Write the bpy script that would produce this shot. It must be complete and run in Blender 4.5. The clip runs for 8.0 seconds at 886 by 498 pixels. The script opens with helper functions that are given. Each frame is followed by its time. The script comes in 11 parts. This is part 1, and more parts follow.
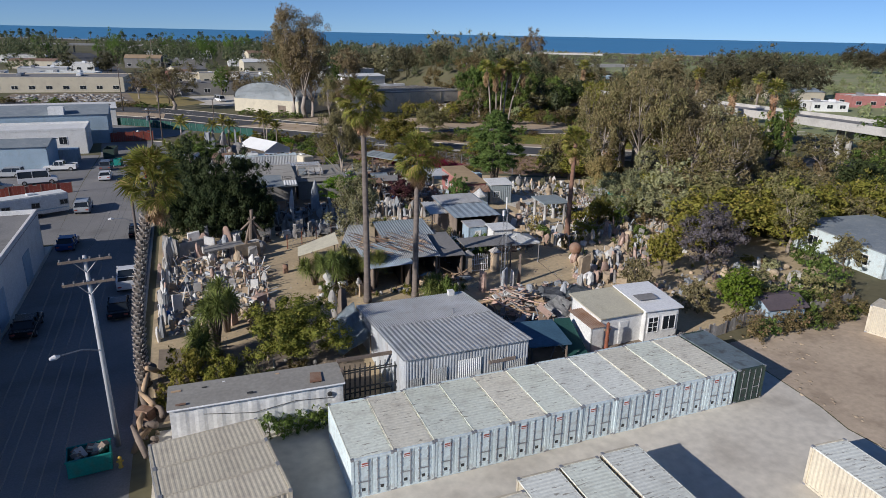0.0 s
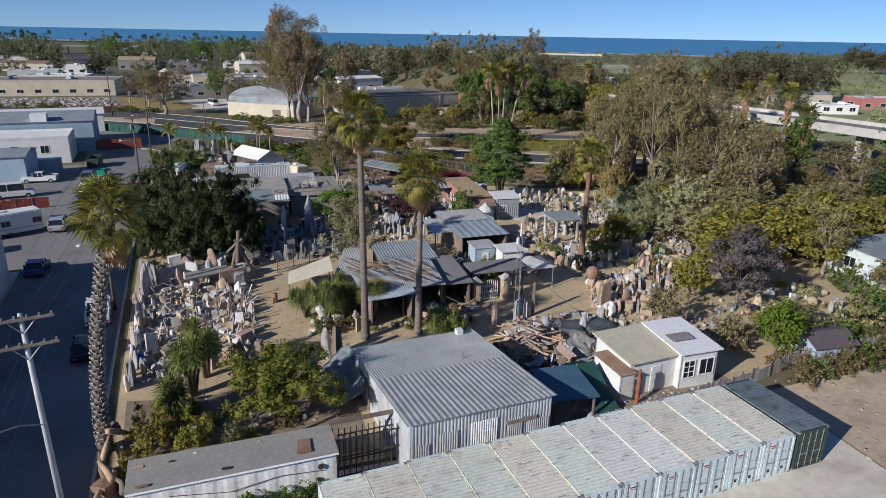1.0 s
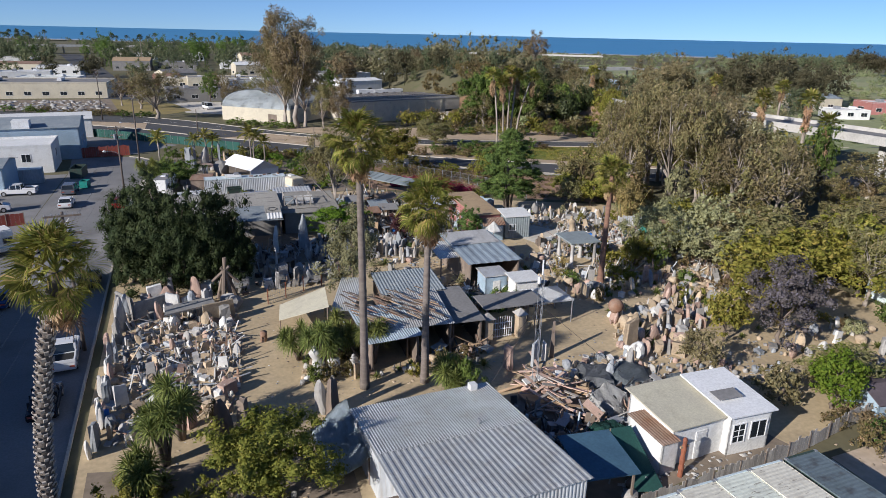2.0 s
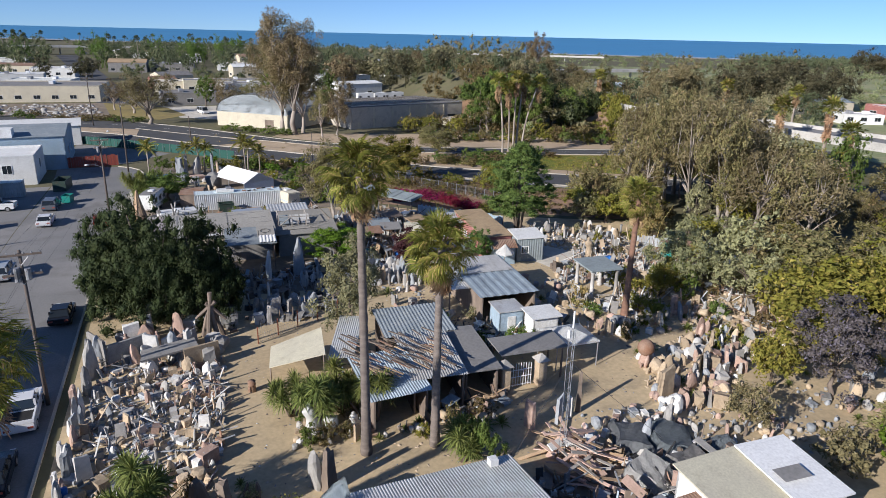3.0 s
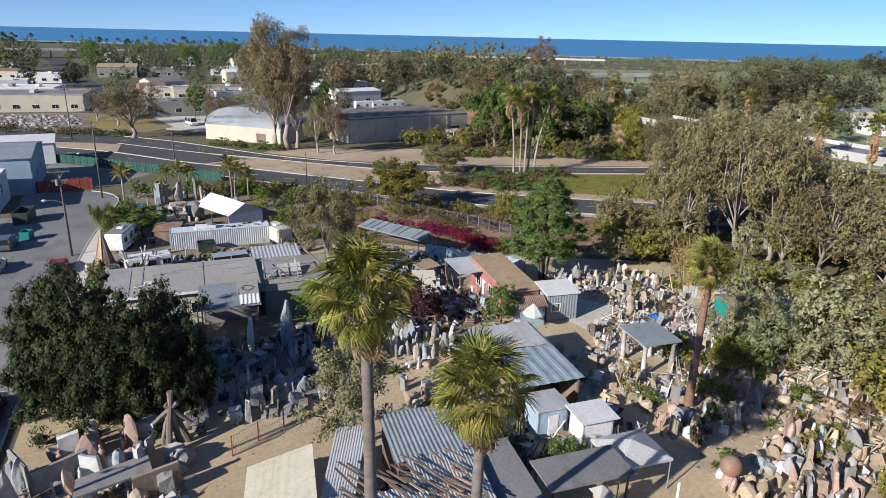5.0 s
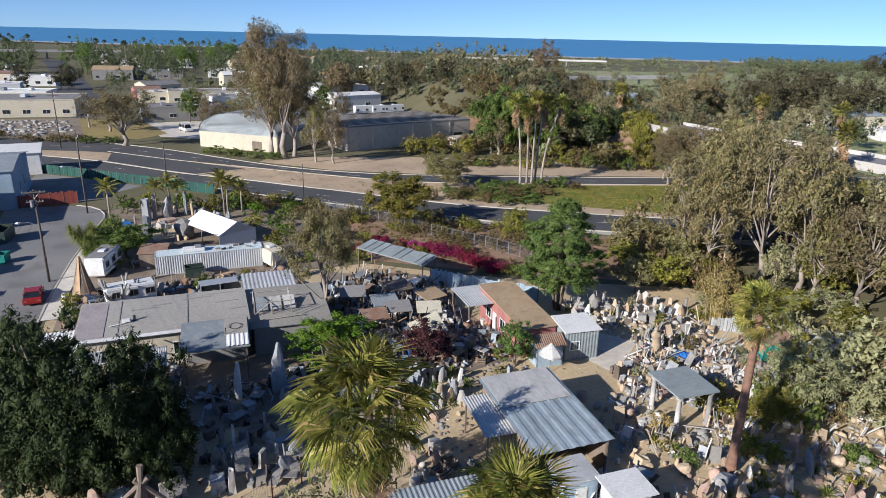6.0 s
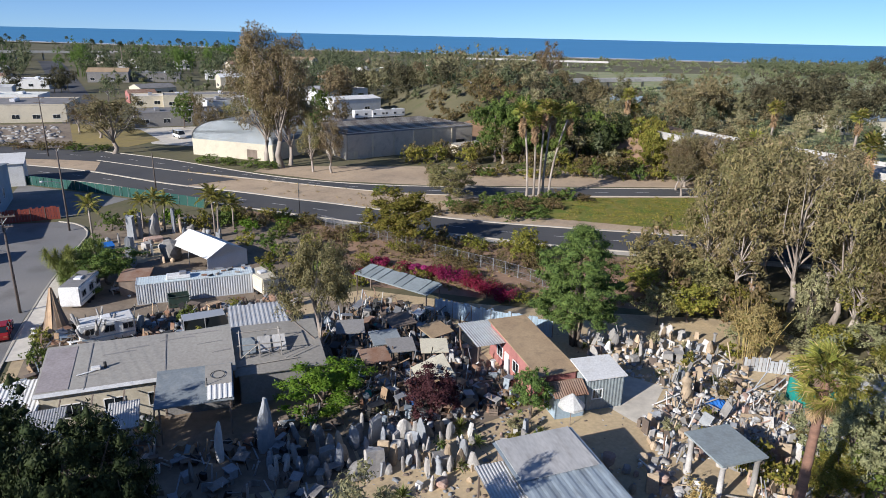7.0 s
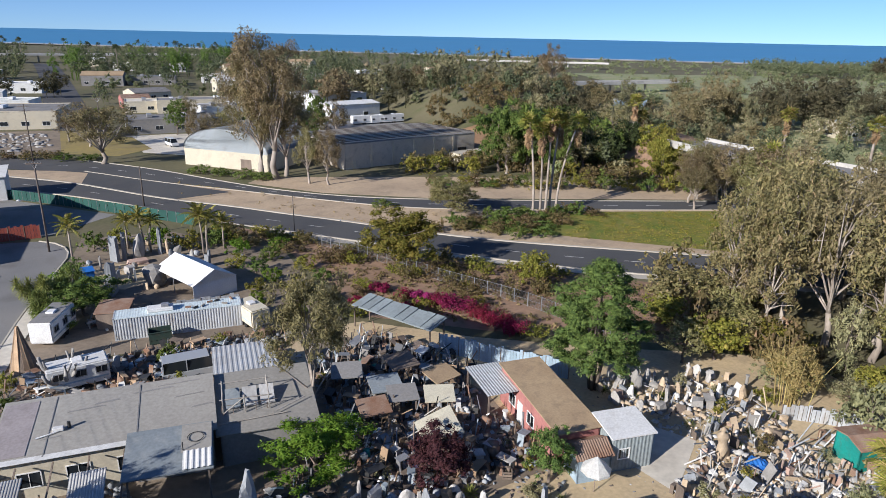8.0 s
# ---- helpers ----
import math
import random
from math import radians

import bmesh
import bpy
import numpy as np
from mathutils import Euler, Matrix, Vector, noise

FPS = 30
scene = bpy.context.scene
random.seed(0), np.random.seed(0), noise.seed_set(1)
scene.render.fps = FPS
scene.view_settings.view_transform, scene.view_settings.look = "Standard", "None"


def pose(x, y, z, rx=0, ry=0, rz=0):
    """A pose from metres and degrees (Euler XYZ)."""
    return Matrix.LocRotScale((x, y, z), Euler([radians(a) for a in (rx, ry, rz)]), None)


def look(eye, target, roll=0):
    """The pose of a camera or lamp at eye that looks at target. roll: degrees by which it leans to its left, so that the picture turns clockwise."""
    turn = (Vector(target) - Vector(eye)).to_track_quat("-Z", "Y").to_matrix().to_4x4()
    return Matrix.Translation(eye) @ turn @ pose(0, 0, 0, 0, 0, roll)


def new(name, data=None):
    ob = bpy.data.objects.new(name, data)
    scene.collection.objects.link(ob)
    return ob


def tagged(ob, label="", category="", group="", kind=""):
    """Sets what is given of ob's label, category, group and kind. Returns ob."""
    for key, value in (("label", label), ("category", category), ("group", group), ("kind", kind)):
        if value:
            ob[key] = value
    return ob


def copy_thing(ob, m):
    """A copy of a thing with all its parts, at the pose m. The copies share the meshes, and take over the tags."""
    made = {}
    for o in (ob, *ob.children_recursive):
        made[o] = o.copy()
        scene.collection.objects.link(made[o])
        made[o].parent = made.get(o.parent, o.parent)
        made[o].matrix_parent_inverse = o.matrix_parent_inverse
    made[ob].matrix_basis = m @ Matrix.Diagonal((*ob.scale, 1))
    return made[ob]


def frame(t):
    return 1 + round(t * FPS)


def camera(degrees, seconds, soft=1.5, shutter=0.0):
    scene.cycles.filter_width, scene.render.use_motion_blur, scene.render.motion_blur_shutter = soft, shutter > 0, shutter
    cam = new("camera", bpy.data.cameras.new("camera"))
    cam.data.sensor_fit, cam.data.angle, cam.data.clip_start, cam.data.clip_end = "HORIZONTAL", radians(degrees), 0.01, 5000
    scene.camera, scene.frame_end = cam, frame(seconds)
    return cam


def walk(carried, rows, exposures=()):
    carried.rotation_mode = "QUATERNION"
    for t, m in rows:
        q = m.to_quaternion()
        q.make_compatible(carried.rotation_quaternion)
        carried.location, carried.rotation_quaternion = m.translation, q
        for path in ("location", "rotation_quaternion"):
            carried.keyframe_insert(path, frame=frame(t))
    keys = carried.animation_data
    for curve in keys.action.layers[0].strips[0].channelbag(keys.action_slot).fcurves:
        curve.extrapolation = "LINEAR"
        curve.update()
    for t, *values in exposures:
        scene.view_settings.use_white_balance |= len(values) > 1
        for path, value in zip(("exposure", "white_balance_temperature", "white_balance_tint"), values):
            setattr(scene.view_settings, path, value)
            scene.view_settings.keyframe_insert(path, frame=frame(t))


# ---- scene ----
cam = camera(68.3, 8.0, soft=0.65)
PATH = [
    (0, (-1.979, -0.703, 24.261), (-1.277, 1.061, 23.633), 1.2),
    (0.5, (-1.023, 2.649, 24.418), (-0.319, 4.413, 23.79), 1.1),
    (1, (-0.096, 6.025, 24.637), (0.611, 7.787, 24.01), 1.1),
    (1.5, (0.772, 9.433, 24.948), (1.482, 11.194, 24.321), 1.2),
    (3, (3.365, 19.769, 26.079), (4.079, 21.529, 25.452), 1.3),
    (3.5, (4.19, 23.12, 26.444), (4.905, 24.88, 25.818), 1.3),
    (4, (5.013, 26.493, 26.824), (5.73, 28.252, 26.198), 1.3),
    (4.5, (5.773, 29.835, 27.263), (6.493, 31.593, 26.638), 1.3),
    (6, (8.347, 39.658, 28.699), (9.07, 41.415, 28.075), 1.3),
    (6.5, (9.287, 42.939, 29.208), (10.011, 44.696, 28.583), 1.3),
    (7, (10.338, 46.379, 29.699), (11.062, 48.136, 29.074), 1.3),
    (7.5, (11.263, 49.579, 30.324), (11.989, 51.335, 29.699), 1.3),
    (8, (12.303, 52.836, 30.79), (13.029, 54.592, 30.166), 1.2),
]
walk(cam, [(t, look(eye, target, roll)) for t, eye, target, roll in PATH], [(0.0, -0.09, 5850, 13), (3.0, 0.35, 5850, 13), (8.0, 0.43, 5850, 13)])

# ---- light ----
SUN_AZ, SUN_EL = radians(201.0), radians(24.0)      # where the sun stands, from +x towards +y
world = bpy.data.worlds.new("sky")
scene.world = world
world.use_nodes = True
wn = world.node_tree
sky = wn.nodes.new("ShaderNodeTexSky")
sky.sky_type, sky.sun_disc = "NISHITA", False
sky.sun_elevation, sky.sun_rotation = SUN_EL, radians(90) - SUN_AZ
sky.air_density, sky.dust_density, sky.ozone_density = 0.6, 0.15, 4.6
# a clear, even sky: the white band low over the sea is lifted out of view
where, lift = wn.nodes.new("ShaderNodeTexCoord"), wn.nodes.new("ShaderNodeVectorMath")
lift.inputs[1].default_value = (0, 0, 0.035)
wn.links.new(where.outputs["Generated"], lift.inputs[0])
wn.links.new(lift.outputs[0], sky.inputs[0])
wn.links.new(sky.outputs[0], wn.nodes["Background"].inputs[0])
wn.nodes["Background"].inputs[1].default_value = 0.092
sun = new("sun", bpy.data.lights.new("sun", "SUN"))
sun.data.energy, sun.data.angle, sun.data.color = 5.0, radians(0.6), (1.0, 0.91, 0.77)
toward = Vector((math.cos(SUN_EL) * math.cos(SUN_AZ), math.cos(SUN_EL) * math.sin(SUN_AZ), math.sin(SUN_EL)))
sun.matrix_world = look(toward * 200, (0, 0, 0))

rng = np.random.default_rng(7)


# ---- materials ----
def nodes_of(name):
    m = bpy.data.materials.new(name)
    m.use_nodes = True
    return m, m.node_tree.nodes, m.node_tree.links, m.node_tree.nodes["Principled BSDF"]


def surf(name, a, b, scale=0.6, fine=14.0, rough=0.85, metal=0.0, bump=0.25, rand=0.12, spec=0.3, stretch=(1, 1, 1), stain=None, stain_amt=0.0, dash=None):
    """Two colours mixed by coarse noise, darkened and lightened by fine noise, with relief and a spread from piece to piece."""
    m, n, l, p = nodes_of(name)
    tc, mp = n.new("ShaderNodeTexCoord"), n.new("ShaderNodeMapping")
    mp.inputs["Scale"].default_value = stretch
    l.new(tc.outputs["Object"], mp.inputs[0])
    big, small = n.new("ShaderNodeTexNoise"), n.new("ShaderNodeTexNoise")
    for t, s, d in ((big, scale, 4), (small, fine, 5)):
        t.inputs["Scale"].default_value, t.inputs["Detail"].default_value = s, d
        l.new(mp.outputs[0], t.inputs["Vector"])
    ramp = n.new("ShaderNodeMapRange")
    ramp.inputs[1].default_value, ramp.inputs[2].default_value = 0.33, 0.67
    l.new(big.outputs[0], ramp.inputs[0])
    mix = n.new("ShaderNodeMix")
    mix.data_type = "RGBA"
    mix.inputs[6].default_value, mix.inputs[7].default_value = (*a, 1), (*b, 1)
    l.new(ramp.outputs[0], mix.inputs[0])
    last = mix.outputs[2]
    if stain:
        st = n.new("ShaderNodeTexNoise")
        st.inputs["Scale"].default_value, st.inputs["Detail"].default_value = scale * 3.3, 6
        l.new(mp.outputs[0], st.inputs["Vector"])
        sr = n.new("ShaderNodeMapRange")
        sr.inputs[1].default_value, sr.inputs[2].default_value, sr.inputs[4].default_value = 0.52, 0.7, stain_amt
        l.new(st.outputs[0], sr.inputs[0])
        sm = n.new("ShaderNodeMix")
        sm.data_type = "RGBA"
        sm.inputs[7].default_value = (*stain, 1)
        l.new(sr.outputs[0], sm.inputs[0])
        l.new(last, sm.inputs[6])
        last = sm.outputs[2]
    info = n.new("ShaderNodeObjectInfo")
    if dash:
        # short rust streaks lying along the ribs, other ones on each piece
        dm, dt, dw, dr, dx = n.new("ShaderNodeMapping"), n.new("ShaderNodeTexNoise"), n.new("ShaderNodeMath"), n.new("ShaderNodeMapRange"), n.new("ShaderNodeMix")
        dm.inputs["Scale"].default_value = (1.7, 9.0, 1.0)
        l.new(tc.outputs["Object"], dm.inputs[0])
        dw.operation = "MULTIPLY"
        dw.inputs[1].default_value = 60.0
        l.new(info.outputs["Random"], dw.inputs[0])
        dt.noise_dimensions = "4D"
        dt.inputs["Scale"].default_value, dt.inputs["Detail"].default_value = 1.0, 2.0
        l.new(dm.outputs[0], dt.inputs["Vector"])
        l.new(dw.outputs[0], dt.inputs["W"])
        dr.inputs[1].default_value, dr.inputs[2].default_value, dr.inputs[4].default_value = 0.625, 0.66, 0.7
        l.new(dt.outputs[0], dr.inputs[0])
        dx.data_type = "RGBA"
        dx.inputs[7].default_value = (*dash, 1)
        l.new(dr.outputs[0], dx.inputs[0])
        l.new(last, dx.inputs[6])
        last = dx.outputs[2]
    vr, fr, mul = n.new("ShaderNodeMapRange"), n.new("ShaderNodeMapRange"), n.new("ShaderNodeMath")
    vr.inputs[3].default_value, vr.inputs[4].default_value = 1 - rand, 1 + rand
    fr.inputs[3].default_value, fr.inputs[4].default_value = 0.72, 1.28
    mul.operation = "MULTIPLY"
    l.new(info.outputs["Random"], vr.inputs[0])
    l.new(small.outputs[0], fr.inputs[0])
    l.new(vr.outputs[0], mul.inputs[0])
    l.new(fr.outputs[0], mul.inputs[1])
    hsv = n.new("ShaderNodeHueSaturation")
    l.new(mul.outputs[0], hsv.inputs["Value"])
    l.new(last, hsv.inputs["Color"])
    l.new(hsv.outputs[0], p.inputs["Base Color"])
    p.inputs["Roughness"].default_value, p.inputs["Metallic"].default_value = rough, metal
    p.inputs["Specular IOR Level"].default_value = spec
    if bump:
        bp = n.new("ShaderNodeBump")
        bp.inputs["Strength"].default_value, bp.inputs["Distance"].default_value = bump, 0.05
        l.new(small.outputs[0], bp.inputs["Height"])
        l.new(bp.outputs[0], p.inputs["Normal"])
    return m


def leafy(name, a, b, c=None, through_light=0.34, rough=0.6):
    """Foliage: each leaf takes its own colour between a and b, each plant its own brightness."""
    m, n, l, p = nodes_of(name)
    geo, info = n.new("ShaderNodeNewGeometry"), n.new("ShaderNodeObjectInfo")
    ramp = n.new("ShaderNodeValToRGB")
    ramp.color_ramp.elements[0].color, ramp.color_ramp.elements[1].color = (*a, 1), (*b, 1)
    if c:
        ramp.color_ramp.elements[1].position = 0.82
        e = ramp.color_ramp.elements.new(0.97)
        e.color = (*c, 1)
    narrow = n.new("ShaderNodeMapRange")
    narrow.inputs[3].default_value, narrow.inputs[4].default_value = 0.12, 0.98
    l.new(geo.outputs["Random Per Island"], narrow.inputs[0])
    l.new(narrow.outputs[0], ramp.inputs[0])
    vr, hsv = n.new("ShaderNodeMapRange"), n.new("ShaderNodeHueSaturation")
    vr.inputs[3].default_value, vr.inputs[4].default_value = 0.8, 1.24
    l.new(info.outputs["Random"], vr.inputs[0])
    tc, fine, nr, mu = n.new("ShaderNodeTexCoord"), n.new("ShaderNodeTexNoise"), n.new("ShaderNodeMapRange"), n.new("ShaderNodeMath")
    fine.inputs["Scale"].default_value, fine.inputs["Detail"].default_value = 6.0, 3
    l.new(tc.outputs["Object"], fine.inputs["Vector"])
    nr.inputs[1].default_value, nr.inputs[2].default_value, nr.inputs[3].default_value, nr.inputs[4].default_value = 0.36, 0.64, 0.74, 1.26
    l.new(fine.outputs[0], nr.inputs[0])
    mu.operation = "MULTIPLY"
    l.new(vr.outputs[0], mu.inputs[0])
    l.new(nr.outputs[0], mu.inputs[1])
    l.new(mu.outputs[0], hsv.inputs["Value"])
    mo, hr = n.new("ShaderNodeMath"), n.new("ShaderNodeMapRange")
    mo.operation, mo.inputs[1].default_value = "PINGPONG", 0.11
    l.new(info.outputs["Random"], mo.inputs[0])
    hr.inputs[2].default_value, hr.inputs[3].default_value, hr.inputs[4].default_value = 0.11, 0.474, 0.506
    l.new(mo.outputs[0], hr.inputs[0])
    l.new(hr.outputs[0], hsv.inputs["Hue"])
    l.new(ramp.outputs[0], hsv.inputs["Color"])
    l.new(hsv.outputs[0], p.inputs["Base Color"])
    p.inputs["Roughness"].default_value, p.inputs["Specular IOR Level"].default_value = rough, 0.12
    tr, mixer = n.new("ShaderNodeBsdfTranslucent"), n.new("ShaderNodeMixShader")
    l.new(hsv.outputs[0], tr.inputs[0])
    mixer.inputs[0].default_value = through_light
    l.new(p.outputs[0], mixer.inputs[1])
    l.new(tr.outputs[0], mixer.inputs[2])
    l.new(mixer.outputs[0], n["Material Output"].inputs[0])
    return m


M = dict(
    ground=surf("scrubby_ground", (0.165, 0.145, 0.085), (0.12, 0.115, 0.06), 0.03, 1.5, 0.95, bump=0.3, rand=0, stain=(0.10, 0.11, 0.045), stain_amt=0.65),
    bank=surf("reddish_bank_soil", (0.34, 0.22, 0.145), (0.25, 0.165, 0.11), 0.14, 2.2, 0.95, bump=0.5, rand=0, stain=(0.13, 0.11, 0.055), stain_amt=0.6),
    house_roof=surf("pale_grey_roll_roofing", (0.345, 0.33, 0.295), (0.285, 0.27, 0.245), 0.12, 4, 0.95, bump=0.15, stain=(0.25, 0.235, 0.21), stain_amt=0.5),
    shelter_roof=surf("grey_green_sheet", (0.27, 0.31, 0.315), (0.22, 0.25, 0.26), 0.3, 5, 0.8, bump=0.1, stain=(0.16, 0.17, 0.17), stain_amt=0.4),
    yard_dirt=surf("trodden_dirt", (0.56, 0.44, 0.27), (0.46, 0.36, 0.225), 0.12, 3.0, 0.95, bump=0.3, rand=0, stain=(0.34, 0.27, 0.18), stain_amt=0.55),
    # brown dirt, darkened so that it also paints the shade in the yard
    dirt_with_shade=surf("brown_dirt_with_shade", (0.29, 0.235, 0.175), (0.205, 0.165, 0.125), 0.16, 2.2, 0.95, bump=0.5, rand=0, stain=(0.14, 0.11, 0.08), stain_amt=0.6),
    pale_dirt=surf("pale_brown_dirt", (0.55, 0.44, 0.32), (0.44, 0.345, 0.25), 0.16, 2.2, 0.95, bump=0.5, rand=0, stain=(0.29, 0.22, 0.155), stain_amt=0.55),
    marsh=surf("marsh_ground", (0.30, 0.31, 0.16), (0.24, 0.27, 0.13), 0.02, 0.4, 0.95, bump=0.2, rand=0, stain=(0.40, 0.34, 0.22), stain_amt=0.7),
    hall_paint=surf("pale_grey_hall_paint", (0.42, 0.46, 0.48), (0.37, 0.405, 0.425), 0.2, 5, 0.8, bump=0.05, rand=0.04, stain=(0.48, 0.46, 0.42), stain_amt=0.3),
    hall_roof=surf("grey_hall_roof", (0.42, 0.44, 0.45), (0.36, 0.375, 0.385), 0.15, 3, 0.7, bump=0.05, stain=(0.5, 0.5, 0.48), stain_amt=0.4),
    concrete=surf("pale_concrete", (0.67, 0.62, 0.525), (0.60, 0.555, 0.475), 0.08, 1.6, 0.9, bump=0.06, rand=0.05, stain=(0.3, 0.26, 0.21), stain_amt=0.4),
    verge=surf("dusty_verge", (0.52, 0.40, 0.27), (0.42, 0.32, 0.22), 0.1, 3, 0.95, bump=0.3, rand=0, stain=(0.27, 0.22, 0.16), stain_amt=0.5),
    roof_cream=surf("cream_container_roof", (0.773, 0.739, 0.616), (0.694, 0.661, 0.549), 0.3, 5, 0.6, bump=0.08, rand=0.05, dash=(0.2, 0.17, 0.13), stain=(0.4, 0.35, 0.28), stain_amt=0.35),
    roof_white=surf("white_container_roof", (0.788, 0.799, 0.724), (0.713, 0.724, 0.648), 0.3, 5, 0.6, bump=0.08, rand=0.05, dash=(0.2, 0.17, 0.13), stain=(0.42, 0.4, 0.36), stain_amt=0.35),
    bridge=surf("bridge_concrete", (0.56, 0.54, 0.50), (0.47, 0.455, 0.42), 0.1, 4, 0.9, bump=0.1, stain=(0.28, 0.27, 0.25), stain_amt=0.5),
    kerb=surf("kerb_concrete", (0.52, 0.48, 0.40), (0.42, 0.38, 0.32), 0.3, 8, 0.9, bump=0.2),
    asphalt=surf("asphalt", (0.075, 0.076, 0.08), (0.10, 0.099, 0.098), 0.08, 12, 0.85, bump=0.2, rand=0, stain=(0.1, 0.095, 0.09), stain_amt=0.5),
    old_asphalt=surf("grey_asphalt", (0.20, 0.198, 0.195), (0.27, 0.26, 0.25), 0.07, 8, 0.9, bump=0.2, rand=0, stain=(0.15, 0.14, 0.13), stain_amt=0.6),
    paint=surf("road_paint", (0.75, 0.74, 0.7), (0.6, 0.58, 0.54), 1, 10, 0.7, bump=0),
    yellow=surf("yellow_paint", (0.62, 0.42, 0.06), (0.5, 0.35, 0.08), 1, 10, 0.7, bump=0),
    white_steel=surf("white_container_paint", (0.66, 0.75, 0.76), (0.58, 0.66, 0.67), 0.5, 6, 0.5, bump=0.06, rand=0.06, stain=(0.42, 0.40, 0.36), stain_amt=0.5),
    roof_steel=surf("weathered_container_roof", (0.739, 0.773, 0.683), (0.661, 0.683, 0.582), 0.3, 5, 0.6, bump=0.08, rand=0.1, dash=(0.2, 0.17, 0.13), stain=(0.36, 0.33, 0.28), stain_amt=0.35),
    green_steel=surf("dark_green_paint", (0.035, 0.06, 0.05), (0.05, 0.075, 0.06), 0.5, 6, 0.5, bump=0.06, stain=(0.10, 0.07, 0.05), stain_amt=0.4),
    dark_roof=surf("dark_grey_roof_paint", (0.16, 0.20, 0.22), (0.12, 0.15, 0.16), 0.5, 6, 0.5, bump=0.06, stain=(0.07, 0.07, 0.07), stain_amt=0.8),
    plum_roof=surf("plum_grey_roofing", (0.11, 0.09, 0.10), (0.15, 0.12, 0.13), 0.3, 6, 0.85, bump=0.15),
    beige_steel=surf("beige_paint", (0.62, 0.56, 0.43), (0.55, 0.49, 0.38), 0.4, 6, 0.6, bump=0.06, stain=(0.36, 0.31, 0.25), stain_amt=0.4),
    galv=surf("galvanised_sheet", (0.60, 0.605, 0.59), (0.48, 0.475, 0.455), 0.5, 9, 0.42, 0.3, 0.05, stain=(0.36, 0.31, 0.26), stain_amt=0.4),
    galv_wall=surf("whitish_sheet_wall", (0.55, 0.57, 0.58), (0.40, 0.42, 0.44), 0.6, 7, 0.6, 0.1, 0.06, stretch=(1, 1, 0.25), stain=(0.30, 0.25, 0.2), stain_amt=0.5),
    rust=surf("rusty_sheet", (0.24, 0.13, 0.08), (0.34, 0.25, 0.19), 0.8, 9, 0.85, 0.1, 0.1),
    rust_pole=surf("rusty_red_steel", (0.30, 0.11, 0.06), (0.2, 0.08, 0.05), 0.8, 9, 0.8, 0.1, 0.1),
    felt=surf("grey_roofing_felt", (0.27, 0.26, 0.25), (0.22, 0.215, 0.21), 0.2, 5, 0.95, bump=0.2, stain=(0.13, 0.125, 0.12), stain_amt=0.6),
    pale_sheet=surf("pale_sheet_roof", (0.55, 0.54, 0.52), (0.44, 0.44, 0.43), 0.5, 6, 0.7, bump=0.15, stain=(0.3, 0.28, 0.26), stain_amt=0.6, stretch=(1, 0.3, 1)),
    sky_sheet=surf("pale_blue_sheet_roof", (0.40, 0.47, 0.52), (0.30, 0.35, 0.39), 0.5, 6, 0.6, 0.1, bump=0.1, stain=(0.18, 0.19, 0.2), stain_amt=0.6, stretch=(1, 0.3, 1)),
    felt_blue=surf("blue_grey_roofing", (0.20, 0.23, 0.25), (0.25, 0.28, 0.30), 0.3, 5, 0.8, bump=0.15, stain=(0.36, 0.37, 0.36), stain_amt=0.4),
    tan_roof=surf("tan_board_roof", (0.42, 0.31, 0.19), (0.36, 0.26, 0.16), 0.4, 6, 0.9, bump=0.15, stain=(0.24, 0.18, 0.12), stain_amt=0.5),
    canvas=surf("cream_canvas", (0.62, 0.58, 0.44), (0.55, 0.51, 0.4), 0.4, 8, 0.9, bump=0.1, stain=(0.42, 0.38, 0.28), stain_amt=0.4),
    white_cloth=surf("white_canvas", (0.82, 0.82, 0.80), (0.76, 0.76, 0.74), 0.4, 8, 0.8, bump=0.08),
    white_wall=surf("white_painted_wall", (0.74, 0.74, 0.72), (0.66, 0.66, 0.64), 0.3, 6, 0.8, bump=0.06, rand=0.05, stain=(0.5, 0.48, 0.44), stain_amt=0.35),
    cream_wall=surf("cream_painted_wall", (0.62, 0.56, 0.43), (0.55, 0.5, 0.39), 0.2, 5, 0.85, bump=0.06, rand=0.08, stain=(0.42, 0.37, 0.29), stain_amt=0.4),
    grey_wall=surf("grey_block_wall", (0.26, 0.25, 0.24), (0.21, 0.205, 0.2), 0.2, 5, 0.9, bump=0.12, rand=0.1, stain=(0.33, 0.31, 0.28), stain_amt=0.4),
    block_wall=surf("pale_grey_block_wall", (0.60, 0.54, 0.45), (0.52, 0.47, 0.39), 0.2, 5, 0.9, bump=0.12, rand=0.1, stain=(0.27, 0.25, 0.22), stain_amt=0.4),
    blue_wall=surf("pale_blue_paint", (0.37, 0.47, 0.56), (0.31, 0.41, 0.49), 0.4, 6, 0.75, bump=0.06, stain=(0.3, 0.34, 0.37), stain_amt=0.4),
    red_wall=surf("faded_red_boards", (0.43, 0.19, 0.17), (0.36, 0.155, 0.14), 0.5, 7, 0.85, bump=0.12, stain=(0.2, 0.1, 0.08), stain_amt=0.4),
    brick_red=surf("red_fence_boards", (0.36, 0.09, 0.06), (0.28, 0.075, 0.055), 0.4, 7, 0.85, bump=0.12),
    grey_wood=surf("silvered_boards", (0.40, 0.37, 0.33), (0.30, 0.275, 0.245), 1.2, 12, 0.9, bump=0.3, rand=0.25, stretch=(1, 1, 0.3)),
